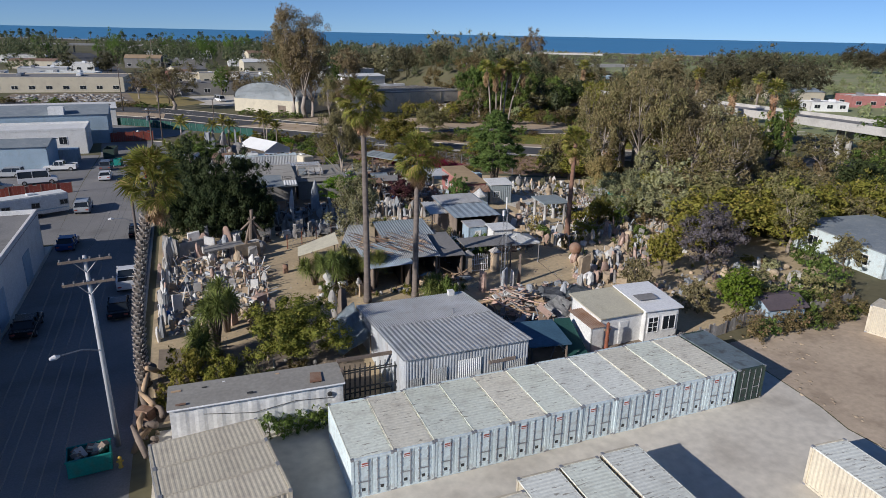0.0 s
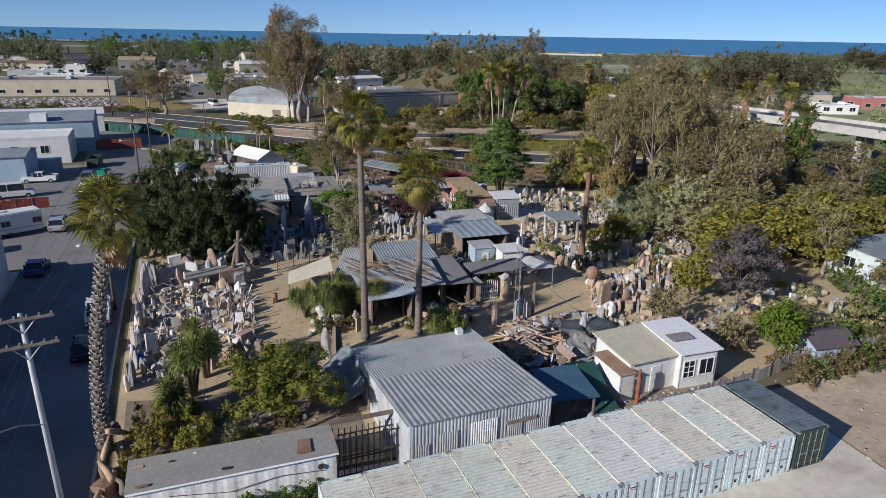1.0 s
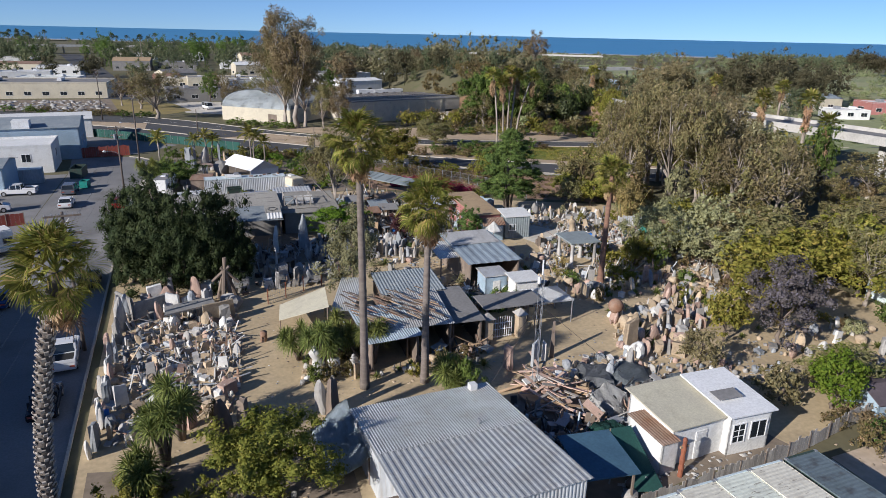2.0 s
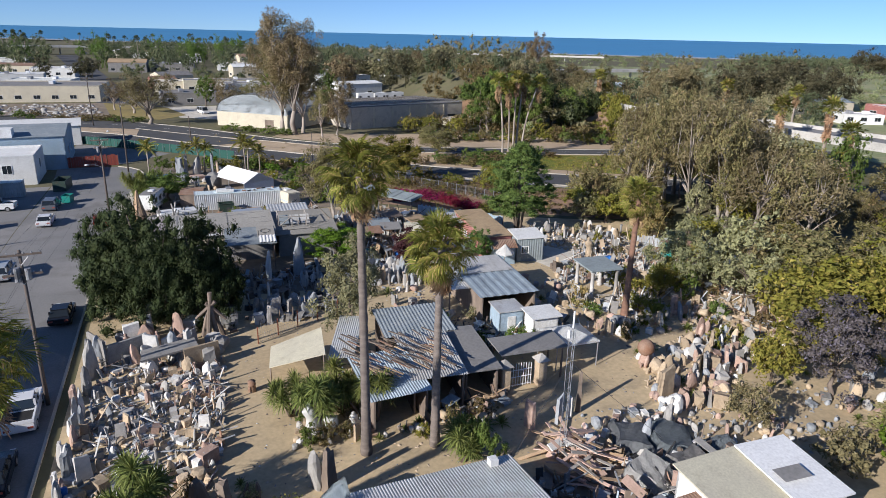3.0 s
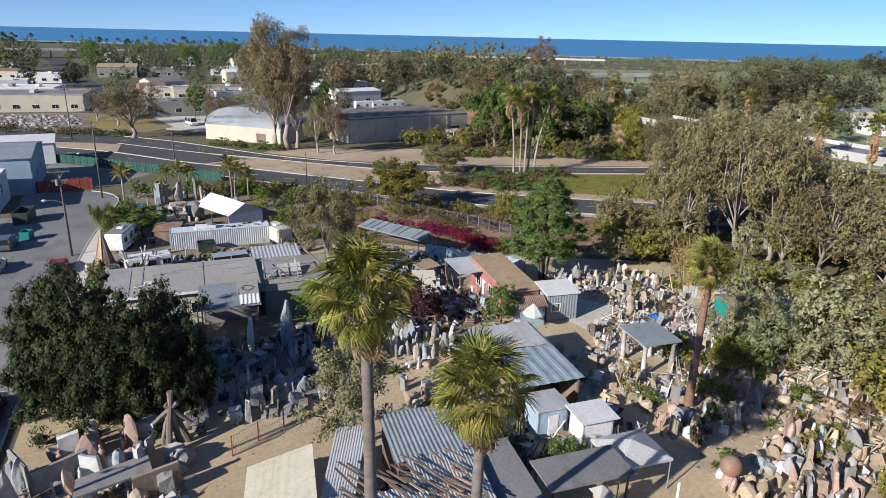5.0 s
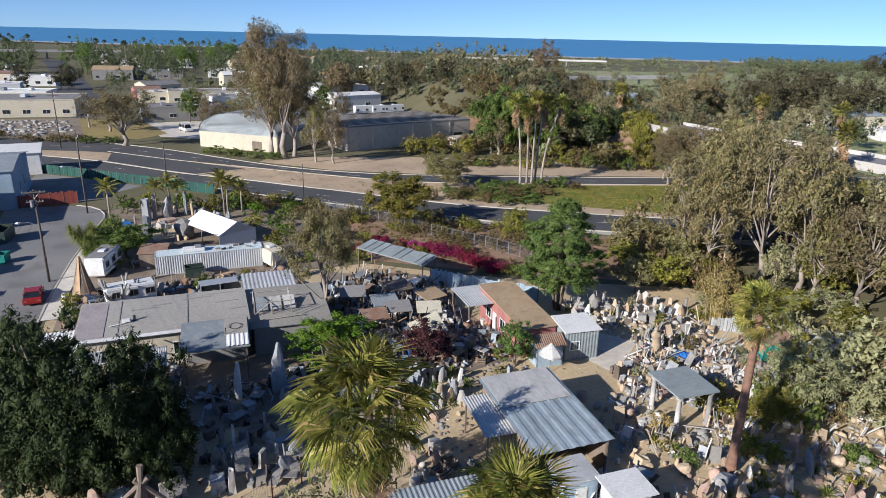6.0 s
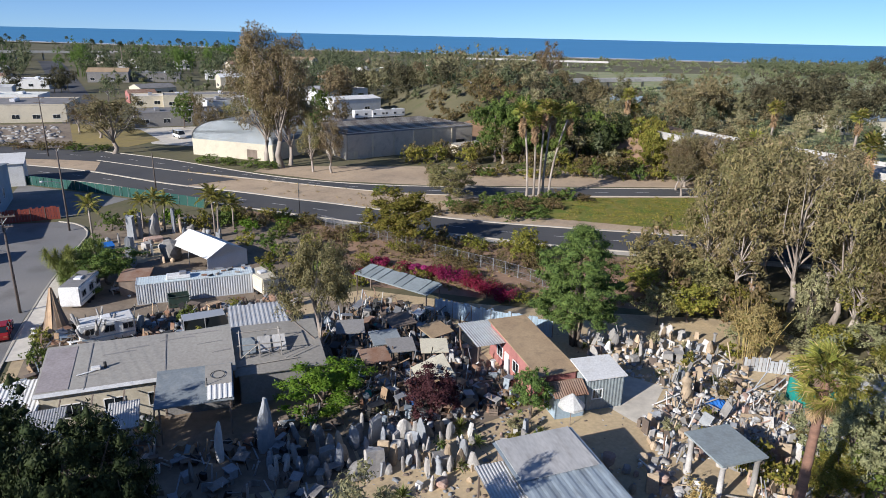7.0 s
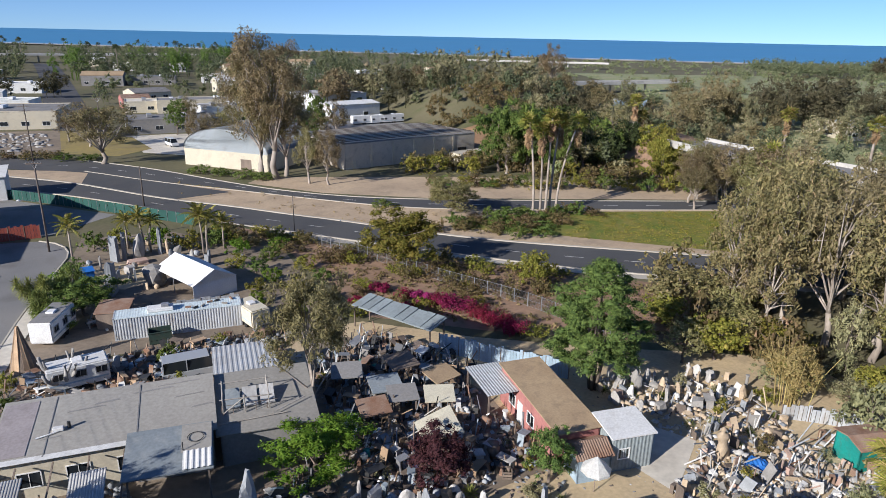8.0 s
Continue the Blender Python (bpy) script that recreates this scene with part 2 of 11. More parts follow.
    mauve_roof=surf("mauve_grey_roofing", (0.36, 0.32, 0.32), (0.30, 0.27, 0.27), 0.3, 5, 0.9, bump=0.15, stain=(0.24, 0.21, 0.2), stain_amt=0.5),
    wood=surf("weathered_timber", (0.24, 0.19, 0.15), (0.17, 0.135, 0.11), 1.2, 12, 0.9, bump=0.3, rand=0.25, stretch=(1, 1, 0.3)),
    pale_wood=surf("raw_lumber", (0.48, 0.34, 0.21), (0.36, 0.25, 0.16), 1.2, 12, 0.85, bump=0.2, rand=0.3),
    pink_wood=surf("pinkish_demolition_timber", (0.62, 0.44, 0.35), (0.50, 0.36, 0.29), 1.2, 12, 0.85, bump=0.2, rand=0.3),
    dark_cloth=surf("dark_grey_tarpaulin", (0.17, 0.18, 0.19), (0.24, 0.25, 0.26), 0.6, 6, 0.7, bump=0.15),
    pole_wood=surf("utility_pole_wood", (0.15, 0.12, 0.10), (0.10, 0.085, 0.075), 1.5, 10, 0.9, bump=0.3, stretch=(1, 1, 0.15)),
    bark=surf("grey_brown_bark", (0.20, 0.16, 0.13), (0.13, 0.105, 0.085), 1.5, 10, 0.95, bump=0.5, stretch=(1, 1, 0.4)),
    euc_bark=surf("pale_peeling_bark", (0.43, 0.375, 0.32), (0.2, 0.165, 0.135), 0.9, 8, 0.9, bump=0.3, stretch=(1, 1, 0.35)),
    palm_bark=surf("ringed_palm_bark", (0.22, 0.185, 0.16), (0.15, 0.125, 0.11), 1.5, 10, 0.95, bump=0.5, stretch=(0.5, 0.5, 2.0)),
    red_bark=surf("reddish_palm_bark", (0.27, 0.155, 0.105), (0.18, 0.105, 0.075), 1.5, 10, 0.95, bump=0.5, stretch=(0.5, 0.5, 2.0)),
    boot_bark=surf("palm_trunk_under_leaf_bases", (0.16, 0.135, 0.115), (0.10, 0.085, 0.075), 2.0, 10, 0.95, bump=0.5, rand=0.25),
    boot_pale=surf("palm_leaf_bases", (0.54, 0.49, 0.43), (0.36, 0.31, 0.265), 2.0, 10, 0.95, bump=0.5, rand=0.25),
    marble=surf("white_marble", (0.70, 0.69, 0.66), (0.57, 0.56, 0.53), 0.9, 7, 0.6, bump=0.12, rand=0.15, stain=(0.5, 0.48, 0.44), stain_amt=0.4),
    granite=surf("grey_stone", (0.43, 0.41, 0.38), (0.30, 0.29, 0.275), 1.1, 12, 0.8, bump=0.3, rand=0.35, stain=(0.44, 0.43, 0.41), stain_amt=0.5),
    bluestone=surf("blue_grey_stone", (0.34, 0.36, 0.38), (0.24, 0.255, 0.27), 1.1, 12, 0.8, bump=0.3, rand=0.3, stain=(0.4, 0.42, 0.44), stain_amt=0.5),
    sandstone=surf("tan_sandstone", (0.50, 0.40, 0.28), (0.40, 0.31, 0.21), 0.9, 9, 0.9, bump=0.35, rand=0.3, stain=(0.3, 0.22, 0.15), stain_amt=0.5),
    pinkstone=surf("pinkish_stone", (0.44, 0.31, 0.25), (0.36, 0.25, 0.2), 0.9, 9, 0.9, bump=0.35, rand=0.3, stain=(0.5, 0.42, 0.35), stain_amt=0.5),
    dark_steel=surf("dark_steel", (0.05, 0.052, 0.055), (0.08, 0.078, 0.075), 0.8, 8, 0.55, 0.4, 0.05),
    grey_steel=surf("grey_steel", (0.36, 0.37, 0.38), (0.3, 0.3, 0.31), 0.8, 8, 0.5, 0.4, 0.05),
    white_paint=surf("white_gloss_paint", (0.78, 0.78, 0.77), (0.72, 0.72, 0.71), 0.8, 6, 0.35, 0, 0.02),
    black_rubber=surf("black_rubber", (0.02, 0.02, 0.02), (0.03, 0.03, 0.03), 2, 10, 0.8, bump=0.1),
    blue_plastic=surf("blue_plastic", (0.03, 0.16, 0.5), (0.03, 0.13, 0.42), 0.7, 6, 0.5, bump=0.04),
    blue_tarp=surf("blue_grey_tarpaulin", (0.08, 0.16, 0.23), (0.06, 0.12, 0.18), 0.5, 6, 0.6, bump=0.1),
    green_net=surf("green_windscreen_net", (0.03, 0.10, 0.08), (0.025, 0.08, 0.07), 0.3, 8, 0.85, bump=0.1),
    teal=surf("teal_dumpster_paint", (0.02, 0.26, 0.22), (0.02, 0.2, 0.17), 0.6, 7, 0.55, bump=0.05, stain=(0.12, 0.1, 0.08), stain_amt=0.3),
    hill=surf("bare_hillside_earth", (0.36, 0.22, 0.12), (0.26, 0.16, 0.09), 0.06, 0.8, 0.95, bump=0.4, rand=0, stain=(0.13, 0.12, 0.06), stain_amt=0.6),
    grass=surf("green_ice_plant_turf", (0.12, 0.165, 0.025), (0.23, 0.20, 0.045), 0.35, 5, 0.95, bump=0.5, rand=0, stain=(0.27, 0.22, 0.08), stain_amt=0.45),
    dry_grass=surf("dry_yellow_grass", (0.33, 0.26, 0.09), (0.26, 0.21, 0.09), 0.15, 4, 0.95, bump=0.5, rand=0, stain=(0.2, 0.15, 0.09), stain_amt=0.5),
    sand=surf("pale_beach_sand", (0.55, 0.48, 0.38), (0.5, 0.44, 0.35), 0.01, 0.2, 0.95, bump=0, rand=0),
    fronds=leafy("green_palm_fronds", (0.115, 0.15, 0.028), (0.29, 0.285, 0.06), (0.46, 0.36, 0.14), 0.3),
    dead_fronds=leafy("dead_palm_fronds", (0.26, 0.17, 0.085), (0.40, 0.29, 0.16), None, 0.12),
    oak=leafy("dark_oak_leaves", (0.028, 0.043, 0.017), (0.048, 0.066, 0.024), None, 0.15),
    # creek leaves, lightened in colour for the haze of distance
    wood_leaves=leafy("hazy_creek_leaves", (0.175, 0.17, 0.09), (0.335, 0.315, 0.17), (0.39, 0.31, 0.20)),
    citrus=leafy("olive_green_leaves", (0.12, 0.145, 0.026), (0.27, 0.265, 0.05), (0.37, 0.32, 0.075)),
    euc=leafy("eucalyptus_leaves", (0.15, 0.15, 0.062), (0.32, 0.295, 0.125), (0.37, 0.30, 0.155)),
    euc2=leafy("brownish_eucalyptus_leaves", (0.135, 0.115, 0.058), (0.275, 0.232, 0.118), (0.30, 0.24, 0.14)),
    olive=leafy("grey_green_leaves", (0.20, 0.21, 0.105), (0.39, 0.385, 0.20), None),
    green=leafy("mid_green_leaves", (0.066, 0.12, 0.03), (0.168, 0.228, 0.054), None),
    bright=leafy("bright_green_leaves", (0.077, 0.165, 0.017), (0.176, 0.264, 0.033), None),
    fir=leafy("conifer_needles", (0.055, 0.10, 0.028), (0.14, 0.20, 0.05), None, 0.2),
    brush=leafy("brown_green_brush", (0.106, 0.1, 0.037), (0.213, 0.175, 0.075), (0.35, 0.25, 0.138)),
    purple=leafy("plum_leaves", (0.035, 0.015, 0.018), (0.09, 0.035, 0.04), None, 0.15),
    lilac=leafy("lilac_bloom_and_twigs", (0.115, 0.108, 0.085), (0.22, 0.192, 0.195), (0.29, 0.255, 0.31)),
    magenta=leafy("magenta_flowers", (0.26, 0.018, 0.08), (0.46, 0.06, 0.17), (0.07, 0.09, 0.025)),
    # the magenta flowers again, with shade mixed into the colour
    bloom=leafy("shaded_magenta_flowers", (0.16, 0.012, 0.04), (0.34, 0.03, 0.085), (0.08, 0.09, 0.03)),
    yucca=leafy("yucca_blades", (0.085, 0.125, 0.03), (0.22, 0.25, 0.075), None, 0.2),
    straw=leafy("straw_canes", (0.36, 0.30, 0.11), (0.52, 0.44, 0.18), (0.18, 0.20, 0.05)),
    # scrub and pine below: distance haze is mixed into their colours
    scrub=leafy("hazy_marsh_scrub", (0.20, 0.26, 0.12), (0.36, 0.40, 0.20), (0.40, 0.38, 0.25)),
    tall_pine=leafy("hazy_pine_needles", (0.075, 0.105, 0.055), (0.165, 0.195, 0.105), None),
    dark_gum=leafy("dark_gum_leaves", (0.062, 0.062, 0.034), (0.13, 0.12, 0.066), (0.17, 0.15, 0.09)),
    gum_leaves=leafy("dull_olive_gum_leaves", (0.14, 0.13, 0.055), (0.29, 0.26, 0.12), (0.33, 0.29, 0.15)),
    turf_leaves=leafy("ice_plant_leaves", (0.15, 0.18, 0.028), (0.31, 0.27, 0.055), (0.33, 0.24, 0.09)),
    poplar=leafy("poplar_leaves", (0.08, 0.16, 0.035), (0.17, 0.27, 0.07), None),
    # paler than real leaves, to include the haze over the far trees
    far_leaves=leafy("hazy_distant_leaves", (0.10, 0.135, 0.065), (0.235, 0.255, 0.13), (0.31, 0.265, 0.17)),
)


def glassy(name, col, rough=0.12):
    m, n, l, p = nodes_of(name)
    p.inputs["Base Color"].default_value = (*col, 1)
    p.inputs["Roughness"].default_value, p.inputs["Specular IOR Level"].default_value = rough, 0.6
    return m


M["glass"] = glassy("dark_window_glass", (0.02, 0.025, 0.03))
for key, col in dict(car_white=(0.72, 0.72, 0.72), car_black=(0.012, 0.013, 0.016), car_blue=(0.03, 0.07, 0.2), car_silver=(0.38, 0.4, 0.42), car_red=(0.3, 0.02, 0.02), car_grey=(0.12, 0.13, 0.15)).items():
    M[key] = glassy(key + "_paint", col, 0.25)


def make_sea():
    m, n, l, p = nodes_of("sea_water")
    tc, w = n.new("ShaderNodeTexCoord"), n.new("ShaderNodeTexNoise")
    mp = n.new("ShaderNodeMapping")
    mp.inputs["Scale"].default_value = (0.004, 0.02, 1)
    w.inputs["Scale"].default_value, w.inputs["Detail"].default_value = 1.0, 6
    l.new(tc.outputs["Object"], mp.inputs[0])
    l.new(mp.outputs[0], w.inputs["Vector"])
    mix = n.new("ShaderNodeMix")
    mix.data_type = "RGBA"
    mix.inputs[6].default_value, mix.inputs[7].default_value = (0.05, 0.21, 0.40, 1), (0.085, 0.28, 0.50, 1)
    l.new(w.outputs[0], mix.inputs[0])
    l.new(mix.outputs[2], p.inputs["Base Color"])
    p.inputs["Roughness"].default_value, p.inputs["Specular IOR Level"].default_value = 0.5, 0.45
    return m


M["sea"] = make_sea()


# ---- builders ----
def thing(name, x, y, z=None, rz=0.0, label="", category="", group="", kind="", scale=None):
    """An Empty at the base of a thing; its parts are built in its own axes."""
    ob = new(name)
    ob.empty_display_size = 0.3
    ob.location, ob.rotation_euler = (x, y, land(x, y) if z is None else z), (0, 0, radians(rz))
    if scale:
        ob.scale = scale if isinstance(scale, tuple) else (scale,) * 3
    return tagged(ob, label, category, group, kind)


def part(name, bm, material=None, parent=None, label="", smooth=False):
    """One mesh object from a bmesh or a mesh, under a thing or a part."""
    me = bm
    if isinstance(bm, bmesh.types.BMesh):
        me = bpy.data.meshes.new(name)
        bm.normal_update()
        bm.to_mesh(me)
        bm.free()
    if smooth:
        me.polygons.foreach_set("use_smooth", [True] * len(me.polygons))
    if material and not me.materials:
        me.materials.append(material)
    ob = new(name, me)
    ob.parent = parent
    return tagged(ob, label)


def quick_mesh(name, verts, faces, material=None):
    """A mesh from arrays; faces all of one size."""
    me = bpy.data.meshes.new(name)
    verts, faces = np.asarray(verts, np.float32), np.asarray(faces, np.int32)
    k = faces.shape[1]
    me.vertices.add(len(verts))
    me.vertices.foreach_set("co", verts.ravel())
    me.loops.add(faces.size)
    me.loops.foreach_set("vertex_index", faces.ravel())
    me.polygons.add(len(faces))
    me.polygons.foreach_set("loop_start", np.arange(len(faces), dtype=np.int32) * k)
    me.update(calc_edges=True)
    if material:
        me.materials.append(material)
    return me


def B():
    return bmesh.new()


def box(bm, x0, x1, y0, y1, z0, z1, turn=None):
    vs = [bm.verts.new(v) for v in ((x0, y0, z0), (x1, y0, z0), (x1, y1, z0), (x0, y1, z0), (x0, y0, z1), (x1, y0, z1), (x1, y1, z1), (x0, y1, z1))]
    if turn is not None:
        for v in vs:
            v.co = turn @ v.co
    for f in ((3, 2, 1, 0), (4, 5, 6, 7), (0, 1, 5, 4), (1, 2, 6, 5), (2, 3, 7, 6), (3, 0, 4, 7)):
        bm.faces.new([vs[i] for i in f])
    return bm


def bevelled(bm, w=0.03, seg=1):
    bmesh.ops.bevel(bm, geom=bm.edges[:], offset=w, segments=seg, affect="EDGES", clamp_overlap=True)
    return bm


def tube(bm, pts, radii, n=8, caps=True):
    """A round bar through points, its radius changing from point to point."""
    pts = [Vector(p) for p in pts]
    if not hasattr(radii, "__len__"):
        radii = [radii] * len(pts)
    rings = []
    for i, p in enumerate(pts):
        d = (pts[min(i + 1, len(pts) - 1)] - pts[max(i - 1, 0)]).normalized()
        a = d.cross(Vector((0, 0, 1)) if abs(d.z) < 0.95 else Vector((1, 0, 0))).normalized()
        b = d.cross(a)
        rings.append([bm.verts.new(p + radii[i] * (a * math.cos(2 * math.pi * k / n) + b * math.sin(2 * math.pi * k / n))) for k in range(n)])
    for r0, r1 in zip(rings, rings[1:]):
        for k in range(n):
            bm.faces.new((r0[k], r0[(k + 1) % n], r1[(k + 1) % n], r1[k]))
    if caps:
        bm.faces.new(rings[0][::-1])
        bm.faces.new(rings[-1])
    return bm


def prism(bm, poly, z0, z1):
    """A flat polygon raised from z0 to z1."""
    lo, hi = [bm.verts.new((x, y, z0)) for x, y in poly], [bm.verts.new((x, y, z1)) for x, y in poly]
    bm.faces.new(lo[::-1])
    bm.faces.new(hi)
    for i in range(len(poly)):
        j = (i + 1) % len(poly)
        bm.faces.new((lo[i], lo[j], hi[j], hi[i]))
    return bm


def slab(bm, corners, thick):
    """A sheet over four corners, with its thickness below."""
    c = [Vector(p) for p in corners]
    n = (c[1] - c[0]).cross(c[3] - c[0]).normalized()
    if n.z < 0:
        n = -n
        c = c[::-1]
    hi, lo = [bm.verts.new(p) for p in c], [bm.verts.new(p - n * thick) for p in c]
    bm.faces.new(hi)
    bm.faces.new(lo[::-1])
    for i in range(4):
        j = (i + 1) % 4
        bm.faces.new((hi[j], hi[i], lo[i], lo[j]))
    return bm


def corrugated(bm, p0, p1, p2, p3, pitch=0.2, amp=0.03, thick=0.015):
    """A ribbed sheet: ribs run from the edge p0-p1 to the edge p3-p2."""
    p0, p1, p2, p3 = (Vector(p) for p in (p0, p1, p2, p3))
    n = (p1 - p0).cross(p3 - p0).normalized()
    if n.z < -1e-6:
        n = -n
    k = max(2, round((p1 - p0).length / pitch))
    prof = [(0.0, 0), (0.3, 0), (0.5, 1), (0.8, 1)]
    us = [((i + u) / k, h) for i in range(k) for u, h in prof] + [(1.0, 0)]
    top = [[bm.verts.new(a.lerp(b, u) + n * h * amp) for u, h in us] for a, b in ((p0, p1), (p3, p2))]
    low = [[bm.verts.new(a.lerp(b, u) + n * (h * amp - thick)) for u, h in us] for a, b in ((p0, p1), (p3, p2))]
    for i in range(len(us) - 1):
        bm.faces.new((top[0][i], top[0][i + 1], top[1][i + 1], top[1][i]))
        bm.faces.new((low[0][i + 1], low[0][i], low[1][i], low[1][i + 1]))
        bm.faces.new((low[0][i], low[0][i + 1], top[0][i + 1], top[0][i]))
        bm.faces.new((top[1][i], top[1][i + 1], low[1][i + 1], low[1][i]))
    return bm


# ---- land ----
def ease(a, b, v):
    u = min(1.0, max(0.0, (v - a) / (b - a)))
    return u * u * (3 - 2 * u)


def along_coast(x, y):
    return 0.58 * x + 0.81 * y


def land(x, y):
    """Height of the ground."""
    z = -0.5 * (1 - ease(4, 34, x)) * (1 - ease(40, 60, y)) - 0.3 * ease(40, 60, y) - 0.9 * ease(110, 160, y)
    z += 11.0 * ease(225, 285, y - 0.25 * (x - 100)) * ease(92, 120, x) * (1 - ease(150, 210, x)) * (1 - ease(300, 420, y))
    d = along_coast(x, y)
    return z - 5.0 * ease(500, 1100, d) - 30 * ease(1318, 1400, d)


def lattice(name, xs, ys, height, material):
    xs, ys = np.asarray(xs, float), np.asarray(ys, float)
    v = [(x, y, height(x, y)) for y in ys for x in xs]
    w = len(xs)
    f = [(j * w + i, j * w + i + 1, (j + 1) * w + i + 1, (j + 1) * w + i) for j in range(len(ys) - 1) for i in range(w - 1)]
    return quick_mesh(name, v, f, material)


xs = np.r_[np.arange(-3600, -100, 250), np.arange(-100, -40, 15), np.arange(-40, 150, 4.0), np.arange(150, 400, 10), np.arange(400, 4200, 120)]
ys = np.r_[np.arange(-700, -40, 110), np.arange(-40, 0, 8), np.arange(0, 260, 4.0), np.arange(260, 460, 10), np.arange(460, 4200, 90)]
ground = part("ground", lattice("ground", xs, ys, land, M["ground"]), None, smooth=True)
tagged(ground, "dry tan and brown earth with patches of scrub", "ground", kind="structure")


def drape(name, poly, material, dz=0.01, step=2.0, label="", category="", kind="structure", parent=None):
    """A surface laid on the land inside an outline that each line of one y crosses twice."""
    yy = [p[1] for p in poly]
    y0, y1 = min(yy), max(yy)
    rows = np.unique(np.r_[np.linspace(y0 + 1e-4, y1 - 1e-4, max(2, int((y1 - y0) / step))), np.clip(yy, y0 + 1e-4, y1 - 1e-4)])
    spans = []
    for y in rows:
        cut = []
        for (ax, ay), (bx_, by_) in zip(poly, poly[1:] + poly[:1]):
            if (ay <= y) != (by_ <= y):
                cut.append(ax + (bx_ - ax) * (y - ay) / (by_ - ay))
        spans.append((min(cut), max(cut)))
    k = max(2, int(max(b - a for a, b in spans) / step) + 1)
    v, f = [], []
    for y, (a, b) in zip(rows, spans):
        v += [(a + (b - a) * i / (k - 1), y, land(a + (b - a) * i / (k - 1), y) + dz) for i in range(k)]
    for j in range(len(rows) - 1):
        f += [(j * k + i, j * k + i + 1, (j + 1) * k + i + 1, (j + 1) * k + i) for i in range(k - 1)]
    return tagged(part(name, quick_mesh(name, v, f, material), None, parent), label, category, kind=kind)


def finer(line, step=3.0):
    """Points at even steps along a polyline, with its bends smoothed."""
    p = np.array(line, float)
    for _ in range(2):
        q = np.concatenate([p[:-1] * 0.75 + p[1:] * 0.25, p[:-1] * 0.25 + p[1:] * 0.75], 1).reshape(-1, 2)
        p = np.r_[p[:1], q, p[-1:]]
    s = np.r_[0, np.cumsum(np.hypot(*np.diff(p, axis=0).T))]
    t = np.linspace(0, s[-1], max(2, int(s[-1] / step) + 1))
    return np.c_[np.interp(t, s, p[:, 0]), np.interp(t, s, p[:, 1])]


def ribbon(name, left, right, material, dz=0.01, step=3.0, label="", category="road", kind="structure", parent=None):
    """A strip on the land between two edge lines."""
    a, b = finer(left, step), finer(right, step)
    n = max(len(a), len(b))
    a, b = (np.c_[np.interp(np.linspace(0, 1, n), np.linspace(0, 1, len(e)), e[:, 0]), np.interp(np.linspace(0, 1, n), np.linspace(0, 1, len(e)), e[:, 1])] for e in (a, b))
    k, v, f = 5, [], []
    for p, q in zip(a, b):
        for i in range(k):
            x, y = p + (q - p) * i / (k - 1)
            v.append((x, y, land(x, y) + dz))
    for j in range(n - 1):
        f += [(j * k + i, j * k + i + 1, (j + 1) * k + i + 1, (j + 1) * k + i) for i in range(k - 1)]
    return tagged(part(name, quick_mesh(name, v, f, material), None, parent), label, category, kind=kind)


def offset(line, d):
    p = np.array(line, float)
    t = np.gradient(p, axis=0)
    t /= np.hypot(t[:, 0], t[:, 1])[:, None]
    return p + d * np.c_[-t[:, 1], t[:, 0]]


def kerb(name, line, width=0.3, height=0.15, material=None, label="pale concrete kerb beside the asphalt", step=3.0):
    """A real step along a line."""
    p = finer(line, step)
    a, b = offset(p, width / 2), offset(p, -width / 2)
    bm = B()
    rings = []
    for (x, y), (u, w) in zip(a, b):
        z = land((x + u) / 2, (y + w) / 2)
        rings.append([bm.verts.new(q) for q in ((x, y, z - 0.1), (x, y, z + height), (u, w, z + height), (u, w, z - 0.1))])
    for r, s in zip(rings, rings[1:]):
        for i in range(3):
            bm.faces.new((r[i], r[i + 1], s[i + 1], s[i]))
    return tagged(part(name, bm, material or M["kerb"]), label, "kerb", kind="structure")

# ---- the large surfaces ----
view = Vector((0.375, 0.927))
side = Vector((0.927, -0.375))


def make_sea_sheet():
    us, ts = np.linspace(-7000, 7000, 30), np.linspace(0, 1, 14)
    v, f = [], []
    for t in ts:
        for u in us:
            # the shore lies where along_coast is 1306; the far edge is square to the way of looking
            near = (1306 - u * (0.58 * side.x + 0.81 * side.y)) / (0.58 * view.x + 0.81 * view.y)
            w = max(near, -1500) * (1 - t) + 4950 * t
            v.append((side.x * u + view.x * w, side.y * u + view.y * w, -6.4 + 21.4 * t ** 1.6))
    k = len(us)
    f = [(j * k + i, j * k + i + 1, (j + 1) * k + i + 1, (j + 1) * k + i) for j in range(len(ts) - 1) for i in range(k - 1)]
    return quick_mesh("sea", v, f, M["sea"])


tagged(part("water", make_sea_sheet(), None), "deep blue ocean reaching the horizon", "sea", kind="structure")
shore = [(-900, 2256), (0, 1611), (600, 1182), (900, 967), (1800, 323), (2400, -107)]
inland = [(x - 26, y - 36) for x, y in shore]
ribbon("beach", inland, shore, M["sand"], 0.3, 60, "pale sandy beach along the ocean", "beach")
ribbon("surf_line", [(x - 5, y - 7) for x, y in shore], [(x + 9, y + 13) for x, y in shore], M["paint"], 0.9, 60, "thin white line of surf on the beach", "surf")

